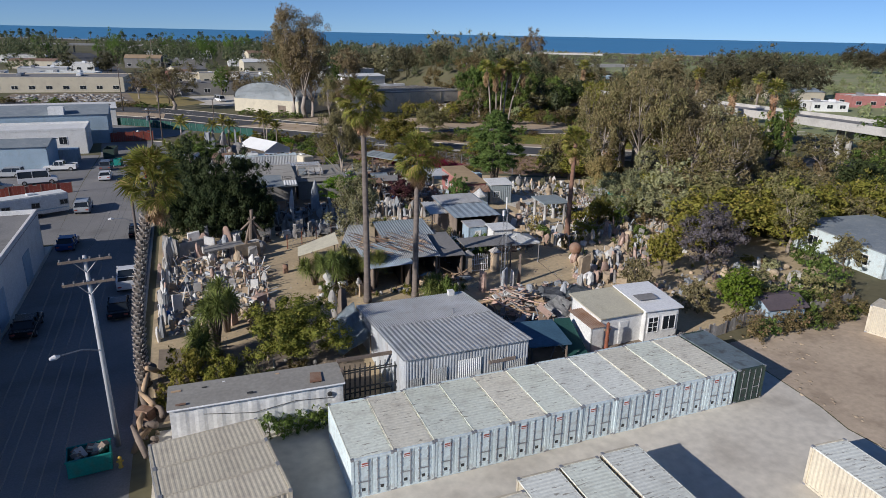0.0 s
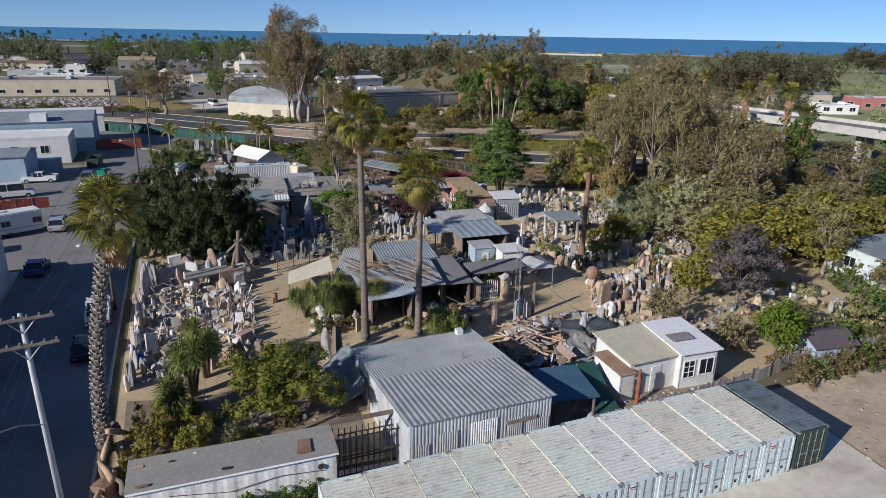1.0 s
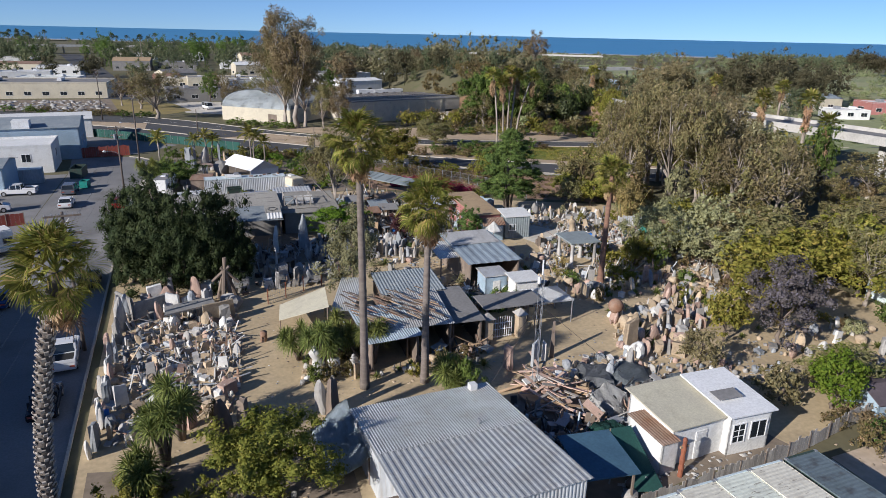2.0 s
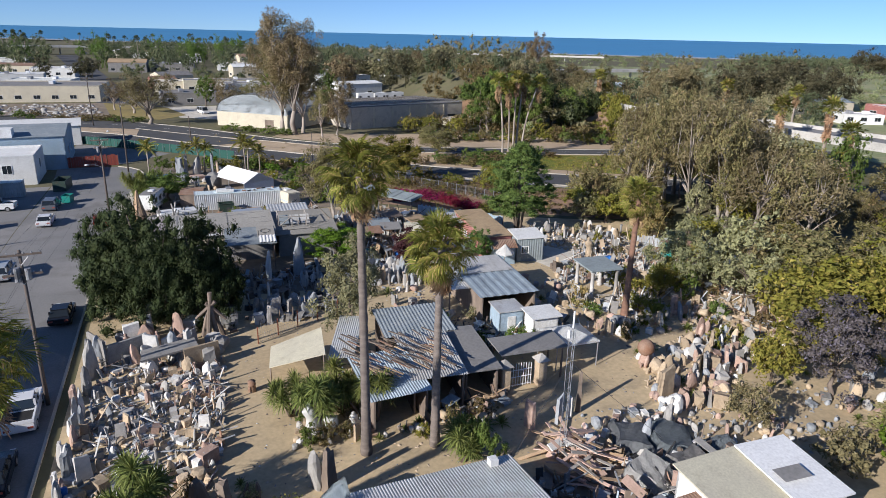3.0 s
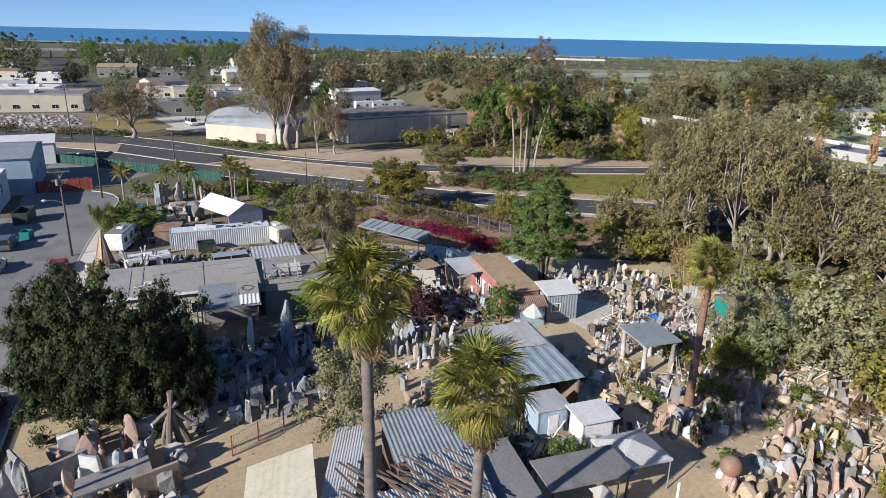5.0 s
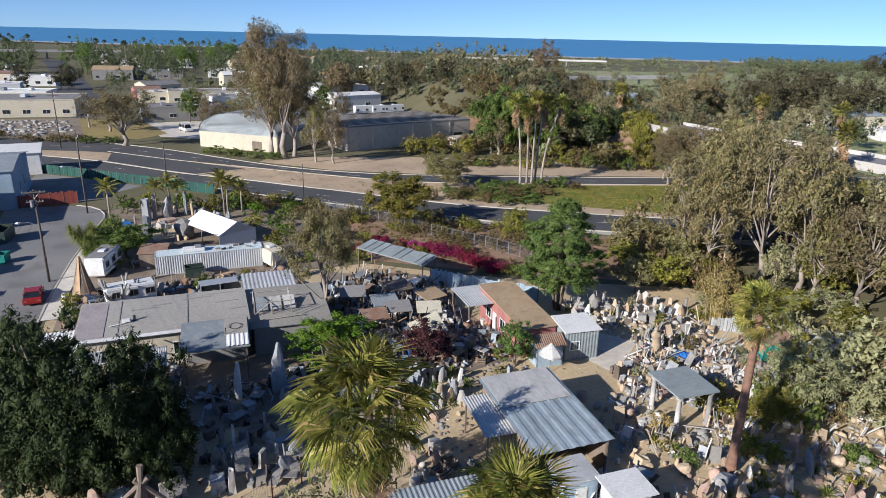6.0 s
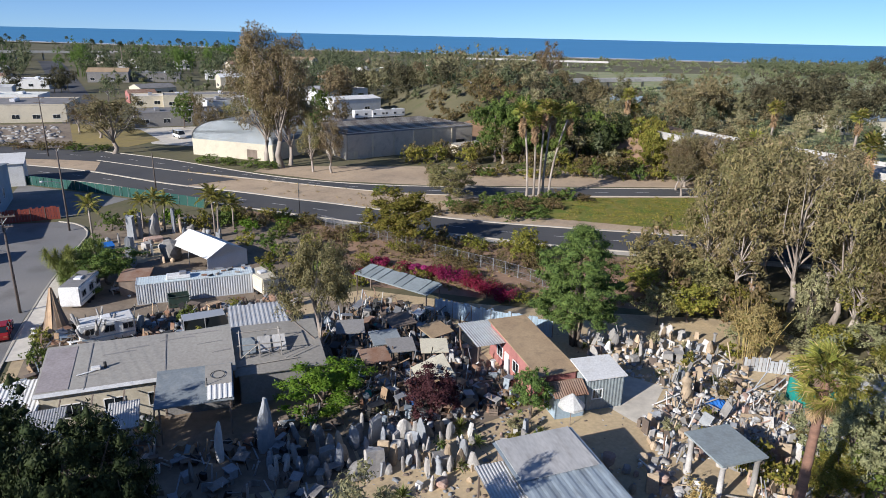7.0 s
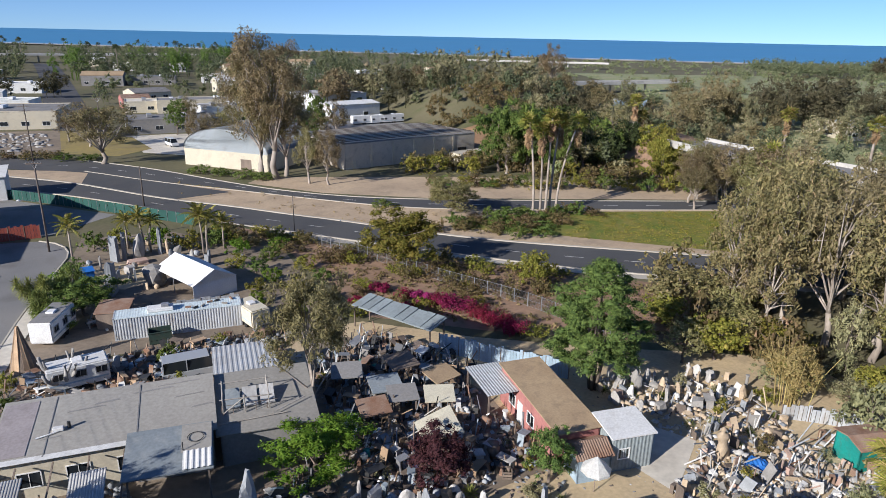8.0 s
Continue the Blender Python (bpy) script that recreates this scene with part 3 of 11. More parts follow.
drape("paved_lot", [(-6.3, -40), (36, -40), (37.2, 20), (36.8, 24), (37.5, 26.7), (37.8, 30), (38.3, 36.4), (12, 38.6), (-5.6, 39.6)], M["concrete"], 0.012, 2, "pale worn concrete storage lot with oil stains", "pavement")
drape("bare_lot", [(36.2, -40), (110, -40), (100, 20), (62, 38), (50, 36.8), (38.4, 36.6), (37.9, 30), (37.6, 26.7), (36.9, 24), (37.3, 20)], M["pale_dirt"], 0.02, 2, "bare brown dirt lot with tyre marks", "dirt lot")
drape("yard_floor", [(-6.2, 40), (12, 39), (38, 38), (66, 48), (70, 95), (52, 104), (40, 111), (30, 119), (-6, 119)], M["yard_dirt"], 0.012, 2, "trodden tan dirt of the stone yard", "ground")
drape("street", [(-17.4, -60), (-7.2, -60), (-6.8, 40), (-6.8, 123), (-4.6, 150), (-3.6, 158), (-5.6, 164), (-9, 166.5), (-20, 167.5), (-18.6, 150), (-18.4, 118), (-17.6, 80)], M["old_asphalt"], 0.016, 3, "worn grey asphalt street, partly in shade", "street")
drape("parking", [(-75, 84), (-17.7, 84), (-18.5, 118), (-18.8, 150), (-75, 152)], M["old_asphalt"], 0.008, 3, "grey asphalt parking yard beside the street", "parking lot")
drape("stone_display", [(-6, 119.5), (28, 119.5), (26, 150), (10, 166), (-3, 166), (-3.4, 158), (-4.4, 150)], M["dirt_with_shade"], 0.008, 3, "trodden brown yard round the tent and tall stones", "ground")
drape("sand_patch", [(-1.6, 147), (0.5, 141.5), (4.5, 139.5), (7.5, 143), (6.8, 149), (2.5, 151.5)], M["yard_dirt"], 0.02, 1.5, "patch of yellow sand among the standing stones", "ground")

N_FAR = [(-300, 402), (-120, 303), (-29.7, 249), (-9.4, 237.7), (6.5, 222.5), (21.7, 202.2), (32.1, 189.9), (46.3, 179.2), (61.5, 172.5), (85.2, 164.1), (117, 153.5), (165, 138), (230, 117)]
N_NEAR = [(-300, 386), (-120, 286), (-26.2, 230.6), (-8, 223.2), (10.2, 203.9), (24.3, 192.3), (37.3, 180.5), (48.7, 171.2), (58.6, 165.4), (81.2, 157.8), (112, 147), (162, 131), (226, 110)]
S_FAR = [(-300, 379), (-120, 279), (-24.8, 222.8), (-10.2, 211.8), (-0.7, 201), (9, 189.8), (21.9, 179.2), (29.2, 171.7), (38, 164), (52.2, 149.5), (60.7, 142.2), (68, 136.9), (84.8, 125.3), (112, 108), (150, 92), (220, 70)]
S_NEAR = [(-300, 362), (-120, 262), (-22, 208), (-8.7, 198.7), (5.1, 184.5), (19, 168.2), (27.5, 160.7), (38.4, 150.2), (48.5, 140.4), (56, 133.1), (62.1, 127.5), (72.6, 119.6), (104, 100), (146, 84), (216, 62)]
ribbon("road_far", N_FAR, N_NEAR, M["asphalt"], 0.04, 3, "dark asphalt carriageway with white lane marks", "road")
ribbon("road_near", S_FAR, S_NEAR, M["asphalt"], 0.04, 3, "dark asphalt carriageway with white lane marks", "road")
ribbon("median", N_NEAR[2:-2], S_FAR[2:-2], M["verge"], 0.02, 3, "strip of dry sandy earth between two carriageways", "median")
drape("junction", [(-7, 224), (14.6, 199.6), (21.9, 192), (5, 187.2), (-7.4, 206)], M["asphalt"], 0.05, 3, "asphalt crossing between two carriageways", "road")
drape("median_lawn", [(55, 153.6), (62, 157.6), (83.7, 155.4), (111.4, 146.3), (104.5, 118), (90.1, 125.4), (70.9, 142.2)], M["grass"], 0.06, 2.5, "low yellow-green planting on the median", "lawn")
drape("roadside", [(26, 199.5), (40, 185.5), (60, 174.5), (117, 155), (126, 165), (80, 190), (62, 196), (30, 205)], M["verge"], 0.02, 3, "wide sandy verge beside the road", "verge")
drape("earth_bank", [(20, 166), (34, 150), (52, 133), (71, 117), (66, 98), (56, 104), (42, 112), (31, 120), (26.5, 150)], M["bank"], 0.025, 3, "reddish-brown earth bank below the road", "bank")
drape("marsh", [(150, 112), (270, 60), (640, 100), (640, 560), (380, 620), (300, 420), (240, 300), (180, 200)], M["marsh"], 0.05, 14, "pale green and tan marsh flats", "marsh")
kerb("kerb_far", N_NEAR[3:-1])
kerb("kerb_verge", N_FAR[3:-1])
kerb("kerb_median", S_FAR[2:-2], 0.5, 0.18)
kerb("kerb_near", S_NEAR[2:-2])
ribbon("shoulder", offset(finer(S_NEAR[6:-2]), -0.3), offset(finer(S_NEAR[6:-2]), -2.0), M["kerb"], 0.05, 3, "pale concrete shoulder beside the road", "shoulder")
# the darker asphalt stands in for shade lying on the avenue
ribbon("avenue", [(-24, 296), (-33, 340), (-55, 494), (-76, 620), (-100, 760)], [(-9, 292), (-17, 340), (-39, 492), (-59, 620), (-81, 752)], M["asphalt"], 0.05, 8, "wide asphalt avenue running to the freeway", "road")


def lane_marks(name, a, b, share, first, count, material, long=3.0, gap=6.0, width=0.14):
    """Dashes along a carriageway, at a share of its width."""
    p, q = finer(a, 1.0), finer(b, 1.0)
    q = np.c_[np.interp(np.linspace(0, 1, len(p)), np.linspace(0, 1, len(q)), q[:, 0]), np.interp(np.linspace(0, 1, len(p)), np.linspace(0, 1, len(q)), q[:, 1])]
    c = p + (q - p) * share
    for k in range(count):
        i = int(first + k * (long + gap))
        if i + long >= len(c):
            break
        ribbon(name, offset(c[i:i + int(long) + 1], width / 2), offset(c[i:i + int(long) + 1], -width / 2), material, 0.047, 1.5, "painted white lane dash", "lane mark")


lane_marks("lane_mark", N_FAR[2:], N_NEAR[2:], 0.5, 6, 26, M["paint"])
lane_marks("lane_mark", S_FAR[2:], S_NEAR[2:], 0.5, 6, 26, M["paint"])
lane_marks("centre_line", [(-33, 340), (-55, 494), (-76, 620)], [(-17, 340), (-39, 492), (-59, 620)], 0.45, 2, 12, M["paint"], 8, 12, 0.3)
lane_marks("edge_line", N_FAR[4:9], N_NEAR[4:9], 0.93, 1, 1, M["yellow"], 55, 1, 0.16)
kerb("kerb_street", [(-6.9, 40), (-6.9, 123), (-4.7, 150), (-3.6, 158), (-5.6, 164), (-9, 166.5)], 0.2, 0.14)
kerb("kerb_opposite", [(-17.6, 20), (-17.6, 83)], 0.2, 0.14)
ribbon("sidewalk", [(-6.8, 112), (-6.8, 123), (-4.5, 150)], [(-4.8, 112), (-4.8, 123), (-2.6, 150)], M["concrete"], 0.1, 3, "pale concrete sidewalk by the kerb", "sidewalk")
ribbon("sidewalk", [(-19.4, 20), (-19.4, 60), (-19.4, 83)], [(-17.6, 20), (-17.6, 60), (-17.6, 83)], M["concrete"], 0.1, 3, "pale concrete sidewalk along the white building", "sidewalk")
# darker sheets that paint shade on the ground by house and stalls
drape("work_ground", [(-5, 105.5), (20.5, 106), (21, 119), (-5, 119)], M["dirt_with_shade"], 0.022, 2, "trodden ground behind the long house, shade painted in", "ground")
drape("market_ground", [(20.6, 84.5), (30, 88.6), (36.4, 88.4), (36.4, 100), (32, 112), (24, 118), (20.8, 106)], M["dirt_with_shade"], 0.026, 2, "trodden ground under the stalls, shade painted in", "ground")
drape("house_front", [(-5, 87), (20.4, 84.6), (20.4, 97.8), (-5, 98.4)], M["dirt_with_shade"], 0.028, 2, "trodden ground before the long house, oak shade painted in", "ground")
drape("path_slab", [(41.8, 88.2), (46.6, 91.2), (49.2, 87.2), (43.2, 82.6)], M["concrete"], 0.03, 1.5, "pale concrete slab of a path among stones", "path")
# painted shade under the shrubs and behind the workshop
drape("planting_bed", [(-5.6, 40.6), (9.2, 40.4), (9.6, 47.5), (7.4, 50.6), (1.5, 49.6), (-5.6, 51.5)], M["dirt_with_shade"], 0.026, 1.5, "earth under the shrubs, darkened with painted shade", "ground")
drape("shade_ground", [(20.6, 37.4), (37, 38.4), (34.5, 48.6), (21, 49)], M["dirt_with_shade"], 0.024, 2, "littered ground behind the workshop, shade painted in", "ground")

# ---- plants ----
def leaf_blades(c, size, out, long=1.5, hang=0.0, loose=0.6):
    """Pointed leaves: one narrow triangle at each centre, its face turned mostly outward."""
    n = len(c)
    nrm = out + rng.normal(size=(n, 3)) * loose
    nrm /= np.linalg.norm(nrm, axis=1)[:, None] + 1e-9
    d = rng.normal(size=(n, 3)) + np.array([0, 0, -2.2 * hang])
    d -= nrm * (0.85 * (d * nrm).sum(1))[:, None]
    d /= np.linalg.norm(d, axis=1)[:, None] + 1e-9
    a = np.cross(d, nrm)
    a /= np.linalg.norm(a, axis=1)[:, None] + 1e-9
    s = (size * rng.uniform(0.6, 1.35, n))[:, None]
    root = c - d * s * long * 0.45
    v = np.stack([root - a * s * 0.42, root + a * s * 0.42, c + d * s * long * 0.55], 1).reshape(-1, 3)
    return v, np.arange(3 * n).reshape(-1, 3)


OCTA = np.array([(1, 0, 0), (0, 1, 0), (-1, 0, 0), (0, -1, 0), (0, 0, 1), (0, 0, -1)], float)
OCTA_FACES = np.array([(0, 1, 4), (1, 2, 4), (2, 3, 4), (3, 0, 4), (1, 0, 5), (2, 1, 5), (3, 2, 5), (0, 3, 5)])


def hearts(clumps, share, flat):
    """The dense inside of each clump: a small uneven lump of foliage."""
    c = np.asarray(clumps, float)
    n = len(c)
    o = OCTA[None] * rng.uniform(0.7, 1.25, (n, 6, 1)) + rng.normal(size=(n, 6, 3)) * 0.18
    v = c[:, None, :3] + o * (c[:, 3] * share)[:, None, None] * np.array([1, 1, flat])
    f = OCTA_FACES[None] + 6 * np.arange(n)[:, None, None]
    return v.reshape(-1, 3), f.reshape(-1, 3)


def clump_crown(clumps, per, size, up=0.25, flat=0.75, long=1.5, hang=0.0, heart=0.0, skip_hearts=1):
    """Leaves gathered in clumps; clumps: rows of x, y, z, radius."""
    if heart:
        a, b = hearts(clumps[::skip_hearts], heart, flat)
        v, f = clump_crown(clumps, per, size, up, flat, long, hang)
        return np.concatenate([a, v]), np.concatenate([b, f + len(a)])
    clumps = np.asarray(clumps, float)
    per, size = per * 1.7, size * 0.74
    n = np.maximum(3, (per * (clumps[:, 3] / clumps[:, 3].mean()) ** 2).astype(int))
    cen = np.repeat(clumps, n, axis=0)
    d = rng.normal(size=(len(cen), 3))
    d /= np.linalg.norm(d, axis=1)[:, None]
    r = rng.uniform(0.25, 1.08, len(cen)) ** 0.6 * cen[:, 3]
    c = cen[:, :3] + d * r[:, None] * np.array([1, 1, flat])
    far = cen[:, :3] - clumps[:, :3].mean(0)
    far /= np.linalg.norm(far, axis=1)[:, None] + 0.5
    return leaf_blades(c, size, 0.75 * d + 0.7 * far + np.array([0, 0, 0.2 + up]), long, hang, 0.6 + 0.4 * hang)


def spread(n, rx, rz, zc, r0, r1, hollow=0.45, low=-0.7):
    """Clump places in an uneven egg-shaped crown."""
    out = []
    ph = rng.uniform(0, 6.28, 3)
    while len(out) < n:
        d = rng.normal(size=3)
        d /= np.linalg.norm(d)
        if d[2] < low:
            continue
        az = math.atan2(d[1], d[0])
        lump = 1 + 0.18 * math.sin(2 * az + ph[0]) + 0.14 * math.sin(3 * az + 2.5 * d[2] + ph[1]) + 0.1 * math.sin(5 * az + 4 * d[2] + ph[2])
        r = rng.uniform(hollow, 1) * lump
        out.append((d[0] * r * rx, d[1] * r * rx, zc + d[2] * r * rz, rng.uniform(r0, r1)))
    return out


def limbs(bm, base, fork, clumps, r, n=9, bend=0.25):
    """A trunk that forks into limbs reaching for some of the clumps."""
    base, fork = Vector(base), Vector(fork)
    mid = base.lerp(fork, 0.5) + Vector((rng.uniform(-1, 1), rng.uniform(-1, 1), 0)) * r * 1.2
    tube(bm, [base - Vector((0, 0, 0.3)), base + Vector((0, 0, 0.25)), mid, fork], [r * 1.6, r * 1.15, r * 0.95, r * 0.75], 8)
    crown = np.asarray([c[:3] for c in clumps])
    top = Vector((crown[:, 0].mean(), crown[:, 1].mean(), fork.z + 0.82 * (crown[:, 2].max() - fork.z)))
    bow = fork.lerp(top, 0.5) + Vector((rng.uniform(-1, 1), rng.uniform(-1, 1), 0)) * r * 2
    tube(bm, [fork, bow, top], [r * 0.75, r * 0.5, r * 0.12], 7)
    pick = rng.choice(len(clumps), min(n, len(clumps)), replace=False)
    for i in pick:
        e = Vector(clumps[i][:3])
        u = rng.uniform(0, 0.62)
        root = fork.lerp(bow, u * 2) if u < 0.5 else bow.lerp(top, u * 2 - 1)
        if root.z > e.z:
            root = fork
        m = root.lerp(e, 0.5) + Vector((rng.uniform(-1, 1), rng.uniform(-1, 1), rng.uniform(-0.2, 0.8))) * bend * (e - root).length * 0.5
        tube(bm, [root, m, e], [r * 0.4, r * 0.25, r * 0.07], 4, False)
    return bm


TREE_KINDS = dict(
    # rx, rz, crown middle, clumps, clump radii, leaves per clump, leaf size, trunk radius, fork height, leaf material, bark
    oak=(5.0, 4.4, 4.0, 200, 0.55, 1.0, 88, 0.17, 0.35, 1.6, "oak", "bark"),
    round=(3.2, 2.7, 4.0, 130, 0.4, 0.8, 52, 0.18, 0.20, 1.4, "citrus", "bark"),
    gum=(4.0, 4.5, 9.1, 170, 0.35, 0.75, 62, 0.14, 0.24, 2.6, "euc2", "euc_bark"),
    olive=(2.6, 4.2, 5.4, 110, 0.3, 0.65, 46, 0.16, 0.2, 1.6, "olive", "bark"),
    euc=(4.0, 5.6, 9.1, 92, 0.4, 0.95, 54, 0.19, 0.3, 3.0, "euc", "euc_bark"),
    euc_brown=(4.0, 5.6, 9.1, 88, 0.4, 0.95, 52, 0.19, 0.3, 3.0, "euc2", "euc_bark"),
    green=(3.6, 3.6, 4.6, 95, 0.4, 0.85, 50, 0.22, 0.24, 1.8, "green", "bark"),
    brush=(2.6, 1.7, 1.7, 60, 0.3, 0.62, 36, 0.17, 0.12, 0.6, "brush", "bark"),
    shrub=(2.2, 1.5, 1.45, 54, 0.28, 0.56, 36, 0.17, 0.1, 0.5, "green", "bark"),
    willow=(4.0, 3.4, 4.6, 110, 0.35, 0.8, 46, 0.19, 0.2, 1.6, "olive", "bark"),
)
tree_cache = {}


def tree_meshes(kind, variant=0, leaf=None, density=1.0):
    key = (kind, variant, leaf, density)
    if key not in tree_cache:
        rx, rz, zc, n, r0, r1, per, size, tr, fh, lm, bk = TREE_KINDS[kind]
        cl = spread(n, rx, rz, zc, r0, r1, 0.55 if kind.startswith("euc") else 0.45, low=-0.9 if kind in ("brush", "shrub", "oak", "round", "green") else -0.7)
        airy = kind.startswith("euc") or kind in ("olive", "gum")
        v, f = clump_crown(cl, per * density, size * density ** -0.42, 0.0 if airy else 0.12, 1.25 if airy else 0.8, 2.4 if airy else 1.5, 0.55 if airy else 0.0, 0.0 if density > 1.2 else 0.3 if airy else 0.58 if kind == "oak" else 0.56, 2 if density < 0.5 else 1)
        v[:, 2] = np.maximum(v[:, 2], 0.02)
        crown = quick_mesh("crown", v, f, M[leaf or lm])
        bm = limbs(B(), (0, 0, 0), (rng.uniform(-0.4, 0.4), rng.uniform(-0.4, 0.4), fh), cl, tr, 22 if kind.startswith("euc") or kind == "gum" else 4 if kind in ("brush", "shrub") else 9)
        trunk = bpy.data.meshes.new("trunk")
        bm.to_mesh(trunk)
        bm.free()
        trunk.materials.append(M[bk])
        trunk.polygons.foreach_set("use_smooth", [True] * len(trunk.polygons))
        tree_cache[key] = (trunk, crown)
    return tree_cache[key]


def tree(kind, x, y, height, width=None, variant=0, leaf=None, label="", group="", name="tree", category="tree", density=None, sink=0.05):
    """A tree or bush of a kind, scaled to its height and to the width of its crown."""
    density = density or ((0.19 if kind in ("brush", "shrub") else 0.2) if group else 0.8)
    rx, rz, zc = TREE_KINDS[kind][:3]
    k = height / (zc + rz * 1.05)
    kx = (width / (2 * rx * 1.05)) if width else k
    t = thing(name, x, y, land(x, y) - sink, rng.uniform(0, 360), label, category, group, scale=(kx, kx, k))
    trunk, crown = tree_meshes(kind, variant, leaf, density)
    part("trunk", trunk, None, t)
    part("crown", crown, None, t)
    return t


def fan_frond(length=1.3, fan=1.05, n=15, droop=0.35, seed=0, half=112):
    """A fan palm's leaf: a stalk and a fan of narrow stiff blades, folded along its middle, whose tips bend down. It points along +x."""
    r = np.random.default_rng(seed)
    v, f = [], []
    w = 0.035
    v += [(0, -w, 0), (0, w, 0), (length, w * 0.6, 0.02), (length, -w * 0.6, 0.02)]
    f += [(0, 1, 2, 3)]
    for i in range(n):
        a = radians(-half + 2 * half * i / (n - 1)) + r.normal() * 0.03
        da = radians(2 * half / n * 0.38)
        L = fan * (0.8 + 0.2 * math.cos(a * 0.8)) * r.uniform(0.82, 1.08)
        lift = 0.34 * abs(math.sin(a * 0.5))
        mid, tip = 0.66 * L, L
        z1, z2 = lift * mid, lift * mid - droop * r.uniform(0.4, 1.3) * L * 0.42
        b = len(v)
        v += [(length, 0, 0.02), (length + mid * math.cos(a - da), mid * math.sin(a - da), z1 + 0.03), (length + tip * math.cos(a), tip * math.sin(a), z2), (length + mid * math.cos(a + da), mid * math.sin(a + da), z1 - 0.03)]
        f += [(b, b + 1, b + 2, b + 3)]
    return v, f


FROND = [quick_mesh("frond", *fan_frond(1.15, 1.05, 33, 0.7 + 0.35 * s, s), M["fronds"]) for s in range(3)]
DEAD = [quick_mesh("dead_frond", *fan_frond(0.85, 0.95, 11, 0.6 + 0.3 * s, 10 + s, 60), M["dead_fronds"]) for s in range(2)]


def merged(items):
    """Many placed copies of meshes as one array pair; items: (verts, faces, matrix)."""
    vs, fs, k = [], [], 0
    for v, f, m in items:
        a = np.c_[np.asarray(v, float), np.ones(len(v))] @ np.array(m).T
        vs.append(a[:, :3])
        fs.append(np.asarray(f) + k)
        k += len(v)
    return np.concatenate(vs), np.concatenate(fs)


def frond_turn(az, el, roll, z):
    return Matrix.Translation((0, 0, z)) @ Matrix.Rotation(az, 4, "Z") @ Matrix.Rotation(-el, 4, "Y") @ Matrix.Rotation(roll, 4, "X")


def palm_trunk(h, r0, r1, lean=(0, 0), rings=26, rough=0.03):
    bm = B()
    pts, rad = [], []
    for i in range(rings + 1):
        t = i / rings
        pts.append((lean[0] * t * t, lean[1] * t * t, h * t - 0.2 * (t == 0)))
        rad.append(r0 + (r1 - r0) * t + (0.35 * r0 * math.exp(-t * 14)) + (rough if i % 2 else 0))
    return tube(bm, pts, rad, 10)


def fan_palm(x, y, crown_z, r0=0.32, r1=0.2, scale=1.0, lean=(0, 0), live=36, dead=22, bark="palm_bark", boots=0.0, label="", spread_low=-48, group=""):
    """A fan palm built leaf by leaf."""
    z0 = land(x, y)
    h = crown_z - z0
    t = thing("palm_tree", x, y, z0, 0, label or "tall fan palm with a green crown and hanging dead leaves", "palm tree", group)
    part("trunk", palm_trunk(h, r0, r1, lean, int(h * 2.2)), M[bark], t, "slender grey-brown ringed trunk", True)
    top = Matrix.Translation((lean[0], lean[1], h))
    if boots:
        bm = B()
        count = int(h * boots * 24)
        for i in range(count):
            zz, az = 0.3 + (h * boots - 0.3) * i / count + rng.normal() * 0.03, i * 2.399 + rng.normal() * 0.06
            u = zz / h
            rr = r0 + (r1 - r0) * u
            m = Matrix.Translation((lean[0] * u * u, lean[1] * u * u, zz)) @ Matrix.Rotation(az, 4, "Z") @ Matrix.Translation((rr * 0.95, 0, 0)) @ Matrix.Rotation(radians(34), 4, "Y")
            box(bm, -0.03, 0.03, -0.09, 0.09, 0, rng.uniform(0.2, 0.3), m)
        part("rough_bark", bm, M["boot_pale"], t, "rough cut leaf bases round the trunk")
    golden = 2.39996
    for i in range(live):
        u = (i + 0.5) / live
        el = radians(84 - (84 - spread_low) * u ** 0.95 + rng.uniform(-11, 11))
        o = part("frond", FROND[i % 3], None, t)
        s = scale * rng.uniform(0.85, 1.12) * (0.8 + 0.25 * math.sin(math.pi * min(1, u + 0.15)))
        o.matrix_basis = top @ frond_turn(i * golden + rng.uniform(-0.25, 0.25), el, rng.uniform(-0.9, 0.9), 0.3 - 0.9 * u) @ Matrix.Scale(s, 4)
    for i in range(dead):
        o = part("dead_frond", DEAD[i % 2], None, t)
        o.matrix_basis = top @ frond_turn(i * golden, radians(rng.uniform(-86, -58)), rng.uniform(-0.7, 0.7), -0.35 - rng.uniform(0, 1.1)) @ Matrix.Scale(scale * rng.uniform(0.7, 1.0), 4)
    return t


SMALL_FAN = [fan_frond(0.9, 0.9, 7, 0.4, 30 + s) for s in range(2)]


